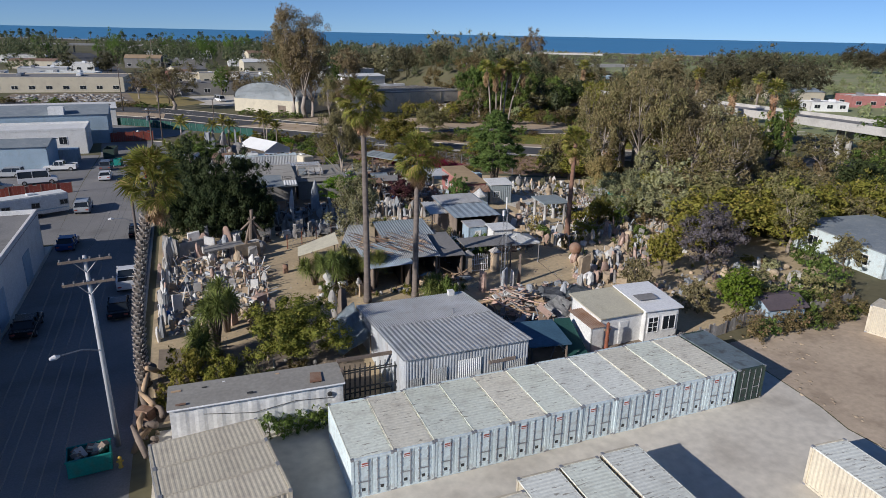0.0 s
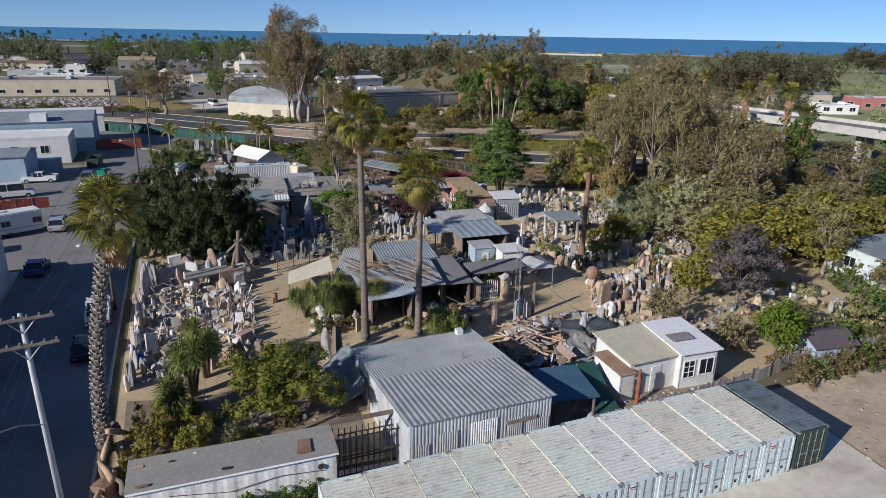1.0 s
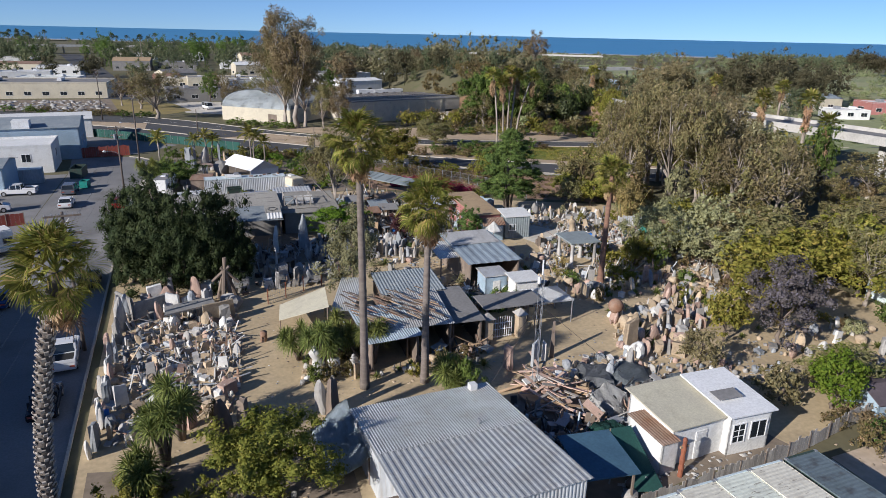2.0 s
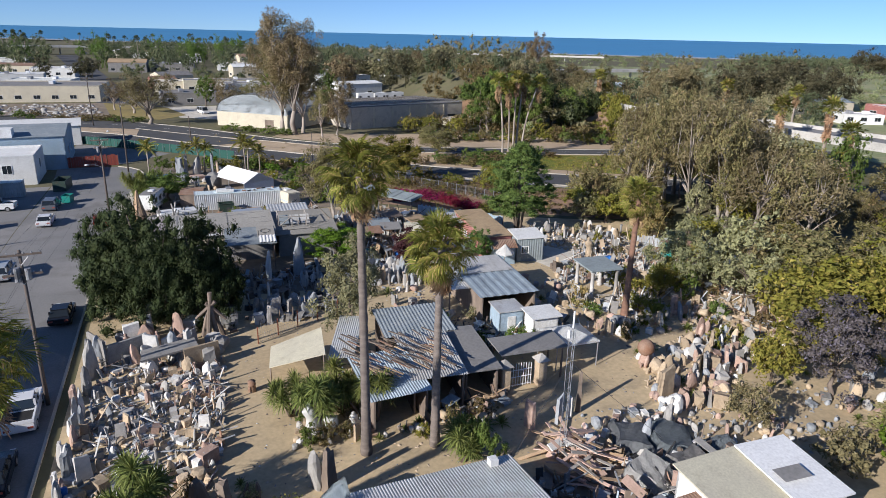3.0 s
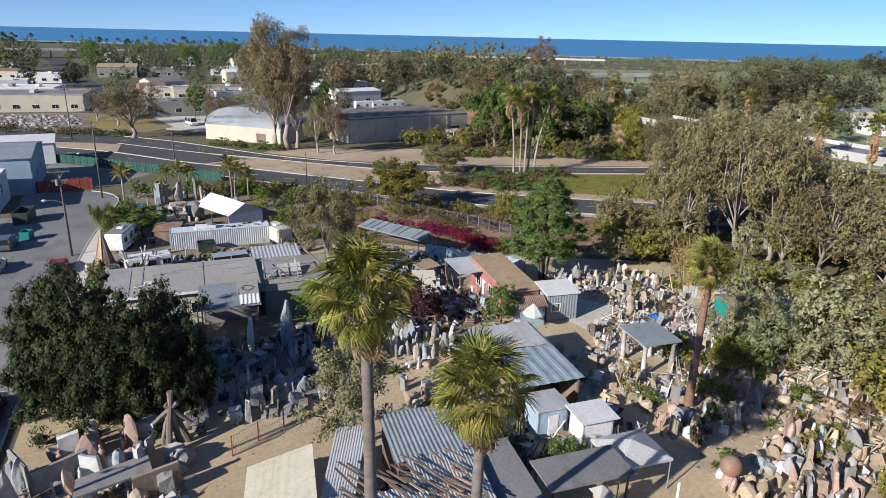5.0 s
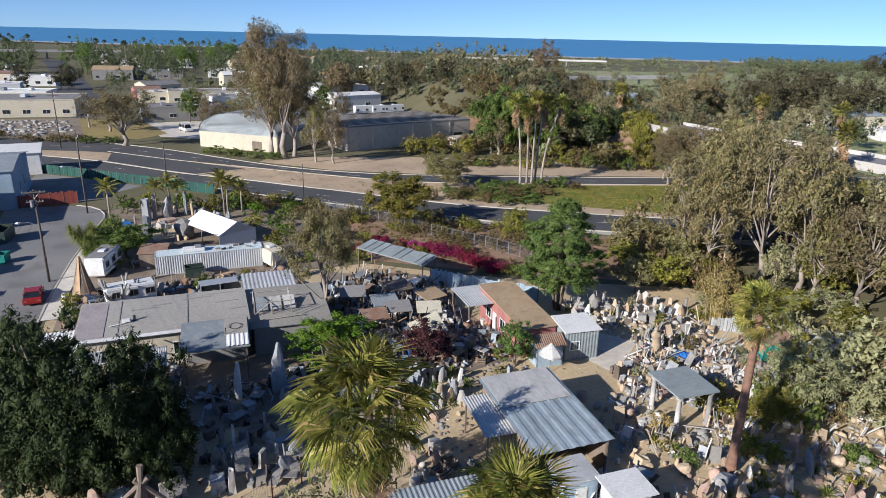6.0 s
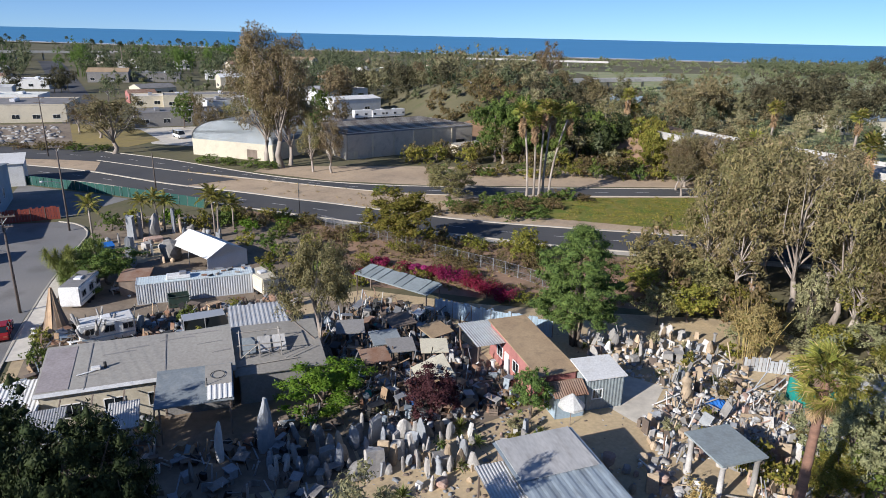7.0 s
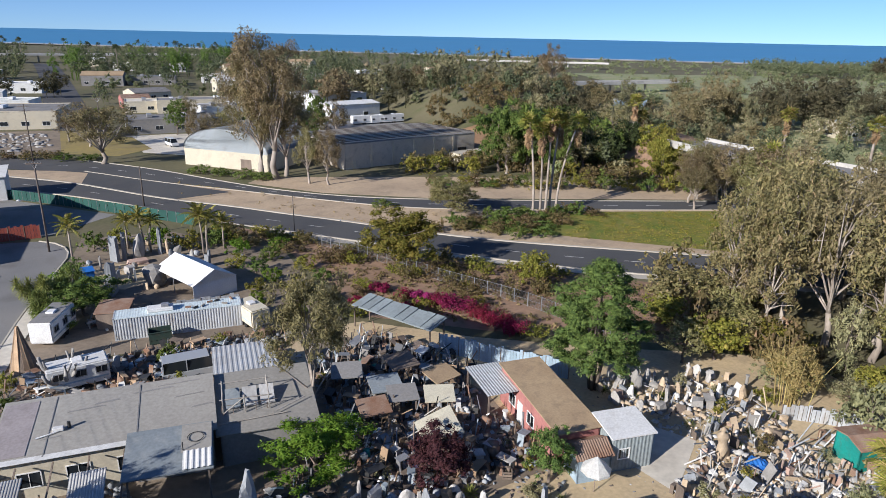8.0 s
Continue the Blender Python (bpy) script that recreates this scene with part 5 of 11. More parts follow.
def car(x, y, rz, paint="car_white", style="sedan", label="", z=None):
    """A parked vehicle: body, glass, wheels and lamps. It points along +x of its own axes."""
    t = thing("car" if style in ("sedan", "suv") else ("pickup_truck" if style == "pickup" else "van"), x, y, z, rz, label, "car" if style in ("sedan", "suv") else ("pickup truck" if style == "pickup" else "van"))
    L, W, H = {"sedan": (4.6, 1.8, 1.42), "suv": (4.8, 1.9, 1.75), "pickup": (5.4, 1.95, 1.8), "van": (5.6, 2.1, 2.3)}[style]
    belt = {"sedan": 0.92, "suv": 1.05, "pickup": 1.05, "van": 1.2}[style]
    prof = {"sedan": [(-L / 2, 0.45), (-L / 2, belt - 0.05), (-1.5, belt), (1.0, belt), (L / 2 - 0.1, belt - 0.2), (L / 2, 0.5), (L / 2 - 0.1, 0.28), (-L / 2 + 0.1, 0.28)],
            "suv": [(-L / 2, 0.5), (-L / 2 + 0.05, belt), (1.1, belt), (L / 2 - 0.15, belt - 0.12), (L / 2, 0.5), (L / 2 - 0.1, 0.32), (-L / 2 + 0.1, 0.32)],
            "pickup": [(-L / 2, 0.5), (-L / 2, belt), (1.1, belt), (L / 2 - 0.15, belt - 0.08), (L / 2, 0.5), (L / 2 - 0.1, 0.35), (-L / 2 + 0.1, 0.35)],
            "van": [(-L / 2, 0.5), (-L / 2, belt), (1.6, belt), (L / 2 - 0.1, belt - 0.2), (L / 2, 0.5), (L / 2 - 0.1, 0.35), (-L / 2 + 0.1, 0.35)]}[style]
    cab = {"sedan": (-1.75, -1.05, 0.25, 1.0), "suv": (-2.25, -2.0, 0.4, 1.1), "pickup": (-0.75, -0.55, 0.5, 1.15), "van": (-2.75, -2.65, 1.3, 1.9)}[style]

    def extruded(points, w0, w1=None):
        bm = B()
        zs = [p[1] for p in points]
        lo, hi = min(zs), max(zs)
        ring = [[bm.verts.new((px, s * (w0 + ((w1 if w1 is not None else w0) - w0) * (pz - lo) / (hi - lo)), pz)) for px, pz in points] for s in (1, -1)]
        bm.faces.new(ring[0][::-1])
        bm.faces.new(ring[1])
        for i in range(len(points)):
            j = (i + 1) % len(points)
            bm.faces.new((ring[0][i], ring[0][j], ring[1][j], ring[1][i]))
        bmesh.ops.recalc_face_normals(bm, faces=bm.faces[:])
        return bm

    bm = bevelled(extruded(prof, W / 2), 0.06, 2)
    body = part("body", bm, M[paint], t)
    c = cab
    part("glasshouse", bevelled(extruded([(c[0], belt - 0.02), (c[1], H - 0.08), (c[2], H - 0.08), (c[3], belt - 0.02)], W / 2 - 0.06, W / 2 - 0.2), 0.04), M["glass"], t, "dark tinted windows")
    part("roof", bevelled(box(B(), c[1] - 0.06, c[2] + 0.06, -W / 2 + 0.19, W / 2 - 0.19, H - 0.09, H - 0.01), 0.03), M[paint], t)
    for px in (c[0] * 0.5 + c[1] * 0.5, (c[1] + c[2]) / 2, c[2] * 0.5 + c[3] * 0.5):
        for s in (-1, 1):
            part("pillar", box(B(), px - 0.04, px + 0.04, min(s * (W / 2 - 0.05), s * (W / 2 - 0.2)), max(s * (W / 2 - 0.05), s * (W / 2 - 0.2)), belt - 0.02, H - 0.07), M[paint], t)
    if style == "pickup":
        part("bed", box(B(), -L / 2 + 0.12, -0.95, -W / 2 + 0.14, W / 2 - 0.14, belt - 0.02, belt + 0.012), M["black_rubber"], t, "dark load bed")
        bm = B()
        for y0, y1, x0, x1 in ((-W / 2, -W / 2 + 0.12, -L / 2, -0.9), (W / 2 - 0.12, W / 2, -L / 2, -0.9), (-W / 2 + 0.12, W / 2 - 0.12, -L / 2, -L / 2 + 0.1)):
            box(bm, x0, x1, y0, y1, belt - 0.02, belt + 0.22)
        part("bed_side", bm, M[paint], t)
    r = 0.33 if style == "sedan" else 0.38
    for wx in (-L / 2 + 0.9, L / 2 - 0.9):
        for s in (-1, 1):
            bm = tube(B(), [(wx, s * (W / 2 - 0.2), r), (wx, s * (W / 2 + 0.015), r)], r, 16)
            w = part("wheel", bm, M["black_rubber"], t, "black tyre")
            part("rim", tube(B(), [(wx, s * (W / 2 + 0.016), r), (wx, s * (W / 2 + 0.024), r)], r * 0.6, 12), M["grey_steel"], w)
    for s in (-1, 1):
        y0, y1 = sorted((s * (W / 2 - 0.1), s * (W / 2 - 0.45)))
        part("headlight", box(B(), L / 2 - 0.06, L / 2 + 0.012, y0, y1, 0.58, 0.7), M["white_paint"], body)
        part("tail_light", box(B(), -L / 2 - 0.012, -L / 2 + 0.06, y0, y1, 0.62, 0.78), M["brick_red"], body)
    return t


def camper(x, y, rz, L=6.0, W=2.3, H=2.7, label="", mat="white_wall", z=None):
    """A travel trailer or motorhome body with windows, roof box and wheels."""
    t = thing("travel_trailer", x, y, z, rz, label or "old white travel trailer with dark windows", "trailer")
    bm = bevelled(box(B(), -L / 2, L / 2, -W / 2, W / 2, 0.45, H), 0.12, 2)
    part("body", bm, M[mat], t)
    part("roof_hatch", bevelled(box(B(), -0.4, 0.5, -0.4, 0.4, H - 0.02, H + 0.22), 0.04), M["white_paint"], t)
    part("stripe", box(B(), -L / 2 + 0.15, L / 2 - 0.15, -W / 2 - 0.012, W / 2 + 0.012, 0.95, 1.1), M["blue_wall"], t)
    for k in range(3):
        window(t, "s", -L / 2 + 0.5 + k * (L - 1.6) / 2, 1.45, 0.9, 0.6, L, W, "grey_steel")
    window(t, "e", -0.6, 1.4, 1.2, 0.6, L, W, "grey_steel")
    for s in (-1, 1):
        for wx in (-0.5, 0.4):
            part("wheel", tube(B(), [(wx, s * (W / 2 - 0.25), 0.33), (wx, s * (W / 2 - 0.02), 0.33)], 0.33, 12), M["black_rubber"], t)
    return t


def fence(name, line, height, mat="wood", board=0.24, gap=0.012, label="", category="fence", post_mat="wood", uneven=0.08, mesh=False):
    """A board fence, or a wire fence with posts, along a line."""
    p = finer(line, 2.0)
    x0, y0 = p[0]
    t = thing(name, x0, y0, 0, 0, label, category)
    org = np.array([x0, y0])
    for x, y in p:
        part("post", box(B(), x - x0 - 0.045, x - x0 + 0.045, y - y0 - 0.045, y - y0 + 0.045, land(x, y) - 0.3, land(x, y) + height + 0.05), M[post_mat], t)
    q = finer(line, board + gap)
    if mesh:
        bm = B()
        for a, b in zip(p, p[1:]):
            for zz in (0.1, height * 0.5, height - 0.04):
                tube(bm, [(*(a - org), land(*a) + zz), (*(b - org), land(*b) + zz)], 0.018, 4)
            n = 10
            for i in range(n):
                c, e = a + (b - a) * i / n - org, a + (b - a) * (i + 1) / n - org
                z0, z1 = land(*a), land(*b)
                tube(bm, [(*c, z0 + 0.1), (*e, z1 + height)], 0.007, 3, False)
                tube(bm, [(*e, z0 + 0.1), (*c, z1 + height)], 0.007, 3, False)
        part("wire_mesh", bm, M["grey_steel"], t)
    else:
        for a, b in zip(q, q[1:]):
            d = (b - a) / max(1e-6, np.hypot(*(b - a)))
            n = np.array([-d[1], d[0]]) * 0.02
            h = height * (1 + rng.uniform(-uneven, uneven))
            z = land(*a)
            e = a + d * board
            part("board", prism(B(), [tuple(v - org) for v in (a - n, e - n, e + n, a + n)], z + 0.02, z + h), M[mat], t)
    return t

# ---- stones, statues, clutter ----
def inside(poly, x, y):
    hit = False
    for (ax, ay), (bx_, by_) in zip(poly, poly[1:] + poly[:1]):
        if (ay > y) != (by_ > y) and x < ax + (bx_ - ax) * (y - ay) / (by_ - ay):
            hit = not hit
    return hit


KEEP_OUT = []      # places taken: x, y, turn, half width, half depth


def taken(x, y, pad=0.3):
    for cx, cy, rz, a, b in KEEP_OUT:
        dx, dy = x - cx, y - cy
        c, s = math.cos(radians(rz)), math.sin(radians(rz))
        if abs(c * dx + s * dy) < a + pad and abs(-s * dx + c * dy) < b + pad:
            return True
    return False


def fill(poly, n, gap=0.5, pad=0.3):
    """Random places inside an outline, a least distance apart and clear of the buildings."""
    xs_, ys_ = [p[0] for p in poly], [p[1] for p in poly]
    out, tries = [], 0
    while len(out) < n and tries < n * 60:
        tries += 1
        x, y = rng.uniform(min(xs_), max(xs_)), rng.uniform(min(ys_), max(ys_))
        if inside(poly, x, y) and not taken(x, y, pad) and all((x - a) ** 2 + (y - b) ** 2 > gap * gap for a, b in out[-250:]):
            out.append((x, y))
    return out


def boulder_mesh(seed):
    r = np.random.default_rng(seed)
    bm = B()
    bmesh.ops.create_icosphere(bm, subdivisions=2, radius=0.5)
    cuts = r.normal(size=(7, 3))
    cuts /= np.linalg.norm(cuts, axis=1)[:, None]
    lev = r.uniform(0.26, 0.44, 7)
    for v in bm.verts:
        p = np.array(v.co)
        for c, d in zip(cuts, lev):
            over_ = p @ c - d
            if over_ > 0:
                p = p - c * over_ * 0.9
        p += r.normal(size=3) * 0.012
        v.co = (p[0] * 1.1, p[1], (p[2] + 0.36) * 1.15)
    return bm


def block_mesh(seed, taper=0.0, jag=0.06, top=0.1, w=1.0, d=0.7):
    r = np.random.default_rng(seed)
    bm = box(B(), -w / 2, w / 2, -d / 2, d / 2, 0, 1)
    bmesh.ops.subdivide_edges(bm, edges=bm.edges[:], cuts=1, use_grid_fill=True)
    slope = r.uniform(-top, top, 2)
    for v in bm.verts:
        k = 1 - taper * v.co.z
        v.co.x, v.co.y = v.co.x * k + r.normal() * jag * 0.5 * w, v.co.y * k + r.normal() * jag * 0.5 * d
        if v.co.z > 0.01:
            v.co.z += r.normal() * jag * 0.6 + (slope[0] * v.co.x + slope[1] * v.co.y) * v.co.z
    return bm


def lathe(profile, n=12, wob=0.0, seed=0):
    r = np.random.default_rng(seed)
    bm, rings = B(), []
    for rad, z in profile:
        rings.append([bm.verts.new((rad * math.cos(6.2832 * k / n) * (1 + r.normal() * wob), rad * math.sin(6.2832 * k / n) * (1 + r.normal() * wob), z)) for k in range(n)])
    for a, b in zip(rings, rings[1:]):
        for k in range(n):
            bm.faces.new((a[k], a[(k + 1) % n], b[(k + 1) % n], b[k]))
    bm.faces.new(rings[0][::-1])
    bm.faces.new(rings[-1])
    return bm


def figure_mesh(seed):
    """A plain draped standing statue."""
    r = np.random.default_rng(seed)
    bm = lathe([(0.24, 0), (0.24, 0.06), (0.17, 0.07), (0.19, 0.2), (0.155, 0.42), (0.12, 0.52), (0.15, 0.66), (0.17, 0.75), (0.12, 0.82), (0.05, 0.85), (0.075, 0.9), (0.08, 0.95), (0.03, 1.0)], 12, 0.07, seed)
    for v in bm.verts:
        v.co.y *= 0.75
        v.co.x += 0.05 * math.sin(v.co.z * 5 + r.uniform(0, 0.3))
    return bm


def to_mesh(name, bm, smooth=False):
    me = bpy.data.meshes.new(name)
    bm.normal_update()
    bm.to_mesh(me)
    bm.free()
    if smooth:
        me.polygons.foreach_set("use_smooth", [True] * len(me.polygons))
    return me


def rock_mesh(seed, w, d, lean=0.0):
    """A rough natural stone standing on its end."""
    bm = boulder_mesh(seed)
    r = np.random.default_rng(seed)
    hi = max(v.co.z for v in bm.verts)
    for v in bm.verts:
        u = v.co.z / hi
        v.co = (v.co.x * w * (1.1 - 0.35 * u) + lean * u * u, v.co.y * d * (1.1 - 0.3 * u), u * (1 + r.normal() * 0.02))
    return bm


STONES = {
    "boulder": ([boulder_mesh(s) for s in range(5)], "rough boulder"),
    "stone_block": ([block_mesh(20 + s, 0.05, 0.07, 0.12, 1.0, 0.8) for s in range(3)] + [rock_mesh(120 + s, 1.2, 0.9) for s in range(3)], "cut stone block"),
    "stone_slab": ([block_mesh(30 + s, 0.18, 0.06, 0.25, 0.55, 0.2) for s in range(3)] + [rock_mesh(130 + s, 0.62, 0.32, 0.06 * (s - 2)) for s in range(5)], "upright stone slab"),
    "stone_pillar": ([block_mesh(40 + s, 0.5, 0.06, 0.4, 0.3, 0.24) for s in range(2)] + [rock_mesh(140 + s, 0.36, 0.3, 0.08 * (s - 1)) for s in range(4)], "tapering standing stone"),
    "stone_column": ([lathe([(0.17, 0), (0.17, 0.06), (0.12, 0.08), (0.11, 0.5), (0.1, 0.9), (0.15, 0.93), (0.15, 1.0)], 10, 0.0, s) for s in range(2)], "turned stone column"),
    "garden_urn": ([lathe([(0.22, 0), (0.22, 0.06), (0.1, 0.12), (0.1, 0.25), (0.3, 0.5), (0.36, 0.8), (0.3, 0.88), (0.36, 1.0)], 12)], "garden urn"),
    "statue": ([figure_mesh(60 + s) for s in range(3)], "plain standing statue"),
    "flat_stone": ([block_mesh(70 + s, 0.05, 0.06, 0.05, 2.6, 1.7) for s in range(4)], "flat fallen slab"),
}
stone_cache = {}
COLOUR = dict(marble="white marble", granite="grey granite", bluestone="blue-grey", sandstone="tan sandstone", pinkstone="reddish-brown", wood="weathered wooden", rust="rusty metal")


def stone(kind, x, y, height, mat="granite", rz=None, variant=None, wide=1.0, tilt=0.0, label="", group="stones in the yard", sink=0.06):
    meshes, words = STONES[kind]
    i = int(rng.integers(len(meshes))) if variant is None else variant
    key = (kind, i, mat)
    if key not in stone_cache:
        if not isinstance(meshes[i], bpy.types.Mesh):
            meshes[i] = to_mesh(kind, meshes[i], kind in ("statue", "garden_urn"))
        me = meshes[i].copy()
        me.materials.append(M[mat])
        stone_cache[key] = me
    ob = new(kind, stone_cache[key])
    rz = rng.uniform(0, 360) if rz is None else rz
    z = land(x, y) - sink * height
    k = 1.0 if kind != "flat_stone" else 1.0
    ob.matrix_basis = pose(x, y, z, tilt, 0, rz) @ Matrix.Diagonal((height * wide, height * wide, height * k, 1))
    return tagged(ob, label or "%s %s in the stone yard" % (COLOUR[mat], words), {"statue": "statue", "garden_urn": "urn"}.get(kind, "stone"), group)


def stones(poly, n, kinds, mats, h0, h1, gap=0.5, group="stones in the yard", pad=0.3):
    kn, kw = list(kinds), np.array(list(kinds.values()), float)
    mn, mw = list(mats), np.array(list(mats.values()), float)
    for x, y in fill(poly, n, gap, pad):
        kind = kn[rng.choice(len(kn), p=kw / kw.sum())]
        h = h0 + (h1 - h0) * rng.uniform() ** 1.8
        if kind in ("boulder", "stone_block", "flat_stone"):
            h *= 0.6
        if kind == "flat_stone":
            h = rng.uniform(0.2, 0.4)
        stone(kind, x, y, h, mn[rng.choice(len(mn), p=mw / mw.sum())], wide=rng.uniform(0.8, 1.3), tilt=rng.normal() * 5, group=group)


def rubble(name, poly, n, s0, s1, mat, label, category="rubble", flat=0.6, layers=1):
    """Countless small lumps as one object."""
    c = np.array([[1, 1, 0], [-1, 1, 0], [-1, -1, 0], [1, -1, 0], [0.7, 0.6, 1], [-0.6, 0.7, 1], [-0.7, -0.6, 0.9], [0.6, -0.7, 1]]) * 0.5
    fq = np.array([(0, 1, 5, 4), (1, 2, 6, 5), (2, 3, 7, 6), (3, 0, 4, 7), (4, 5, 6, 7)])
    vs, fs = [], []
    for i, (x, y) in enumerate(fill(poly, n, s0 * 0.6, 0.05)):
        s = rng.uniform(s0, s1)
        m = np.array(Matrix.Rotation(rng.uniform(0, 6.28), 3, "Z") @ Matrix.Rotation(rng.normal() * 0.3, 3, "X"))
        v = (c * (1 + rng.normal(size=c.shape) * 0.16) * (s * rng.uniform(0.7, 1.5), s * rng.uniform(0.5, 1.0), s * flat * rng.uniform(0.6, 1.4))) @ m.T
        lift = rng.uniform(0, 0.5) * (layers - 1)
        vs.append(v + (x, y, land(x, y) - 0.04 + lift))
        fs.append(fq + 8 * len(fs))
    return tagged(part(name, quick_mesh(name, np.concatenate(vs), np.concatenate(fs), M[mat])), label, category, kind="stuff")


def jumble(where, poly, n, h0, h1, label, mats=(("wood", 4), ("white_wall", 1), ("grey_steel", 2), ("rust", 2), ("dark_steel", 3), ("pale_wood", 2), ("granite", 2), ("sky_sheet", 1)), flat=0.35, gap=0.22, pad=0.05):
    """Piled odds and ends: boards, posts, boxes, pipes and sheets leaning every way; one heap a material."""
    total = sum(w for _, w in mats)
    n = int(n * 1.5)
    for mat, w in mats:
        bm = B()
        for x, y in fill(poly, max(4, int(n * w / total)), gap, pad):
            z = land(x, y)
            u = rng.uniform()
            m = pose(x, y, z, rng.normal() * 14, rng.normal() * 14, rng.uniform(0, 360))
            h = h0 + (h1 - h0) * rng.uniform() ** 2.2
            if u < 0.3:
                a = rng.uniform(0.025, 0.06)
                box(bm, -a, a, -a, a, -0.1, h * 1.2, m)
            elif u < 0.58:
                a, b = rng.uniform(0.12, 0.42), rng.uniform(0.1, 0.3)
                box(bm, -a, a, -b, b, 0, h * 0.45, pose(x, y, z, rng.normal() * 6, rng.normal() * 6, rng.uniform(0, 360)))
            elif u < 0.58 + flat * 0.4:
                a, b = rng.uniform(0.35, 0.8), rng.uniform(0.2, 0.5)
                q = pose(x, y, z, rng.normal() * 6, rng.normal() * 6, rng.uniform(0, 360))
                box(bm, -a, a, -b, b, h * 0.7, h * 0.7 + 0.05, q)
                for s in (-0.8, 0.8):
                    box(bm, a * s - 0.04, a * s + 0.04, -b * 0.7, b * 0.7, -0.1, h * 0.7 - 0.004, q)
            elif u < 0.84:
                a = rng.uniform(0.15, 0.45)
                box(bm, -a, a, -0.03, 0.03, -0.1, h * 0.9, m)
            else:
                L = rng.uniform(0.5, 1.6)
                tip = math.degrees(math.asin(min(0.9, h / (2 * L))))
                box(bm, -L, L, -0.05, 0.05, 0, 0.06, pose(x, y, z + h * 0.5, 0, tip, rng.uniform(0, 360)))
        tagged(part("goods_heap", bm, M[mat]), label, "clutter", kind="stuff")

# ---- container lot ----
white = container(5.93, 29.0, 0, label="white steel shipping container with barred doors and a red sign", z=-0.52)
for i in range(1, 11):
    twin = copy_thing(white, pose(5.93 + 2.46 * i, 29.0 + rng.uniform(-0.04, 0.04), -0.52 + 0.052 * i))
    for ob in twin.children:
        if ob.name.startswith("roof"):
            ob.material_slots[0].link = "OBJECT"
            ob.material_slots[0].material = M[("roof_steel", "roof_cream", "roof_steel", "roof_steel", "roof_cream", "roof_steel", "roof_white", "roof_white", "roof_cream", "roof_steel", "roof_cream")[i]]
container(33.22, 29.0, 0, "green_steel", "dark_roof", False, "dark green steel shipping container with a dark ribbed roof", z=0.03)
cream = container(-5.44, 32.99, -82.6, "beige_steel", "beige_steel", False, "weathered cream shipping container with a ribbed roof", z=-0.5, group="cream containers")
for i in (1, 2):
    copy_thing(cream, pose(-5.44 + 0.32 * i, 32.99 - 2.44 * i, -0.5, 0, 0, -82.6))
for i, (mx, my) in enumerate(((13.7, 24.5), (16.3, 24.6), (19.0, 24.7), (11.2, 23.6))):
    container(mx, my, 180, "beige_steel", ("roof_white", "roof_steel", "roof_white", "roof_cream")[i], False, "pale storage container with a worn flat roof", group="pale containers", doors=False)
container(30.5, 20.9, 176, "beige_steel", "roof_white", False, "cream storage container with a flat roof", group="pale containers")
container(53.2, 34.8, 200, "beige_steel", "beige_steel", False, "cream storage container at the lot's edge", group="pale containers")
KEEP_OUT += [(18.5, 32, 0, 15.5, 3.2), (-2.4, 31.5, 0, 3.6, 4.2)]


def placed(t, W, D):
    KEEP_OUT.append((t.location.x, t.location.y, math.degrees(t.rotation_euler[2]), W / 2, D / 2))
    return t


# ---- stone yard: sheds and shacks ----
shed = placed(hut("workshop_shed", 14.85, 42.35, 0.8, 9.3, 11.9, 3.9, 2.85, "galv_wall", "galv", 0.25, 0.36, label="large workshop shed with a ribbed metal roof and sheet walls", wall_ribs=0.22), 9.3, 11.9)
part("roof_sheet", corrugated(B(), (-4.85, 0.4, 3.42), (4.85, 0.4, 3.42), (4.85, 6.25, 2.9), (-4.85, 6.25, 2.9), 0.17, 0.03), M["galv"], shed, "finer corrugated sheets on the rear half")
for u, w, z0, z1, m in ((-4.4, 0.9, 0.2, 2.4, "galv"), (-2.9, 1.2, 0.5, 2.9, "galv"), (-0.9, 1.8, 0.1, 3.2, "white_wall"), (1.6, 1.0, 1.1, 2.9, "galv"), (3.0, 1.5, 0.1, 2.5, "galv")):
    part("wall_sheet", corrugated(B(), (u, -6.03, z0), (u + w, -6.03, z0), (u + w, -6.03, z1), (u, -6.03, z1), 0.15, 0.025), M[m], shed)
part("wall_board", box(B(), 1.5, 3.6, -6.07, -5.99, 2.5, 2.75), M["wood"], shed)
part("chimney_box", box(B(), 3.2, 3.7, 5.4, 5.9, 2.8, 3.4), M["white_wall"], shed)
part("vent_pipe", tube(B(), [(1.8, 1.2, 3.2), (1.8, 1.2, 3.75)], 0.09, 8), M["grey_steel"], shed)

low = placed(hut("long_shed", 0.85, 38.3, -1.5, 10.6, 2.5, 2.85, 2.95, "white_wall", "house_roof", 0.15, label="long low shed with a flat grey roof and white board walls", wall_ribs=1.1), 10.6, 2.5)
for u, v, w, d, m in ((-4.7, -0.8, 0.3, 0.1, "rust"), (-3.2, 0.8, 0.16, 0.06, "dark_steel"), (-0.6, -0.9, 0.2, 0.1, "dark_steel"), (1.4, 0.9, 0.12, 0.07, "pale_wood"), (-4.9, 0.9, 0.3, 0.1, "pale_wood"), (-2.0, 1.1, 0.1, 0.06, "white_wall")):
    part("patch", box(B(), u - w, u + w, v - d, v + d, 2.97, 2.995, Matrix.Rotation(0.06, 4, "Z")), M[m], low)
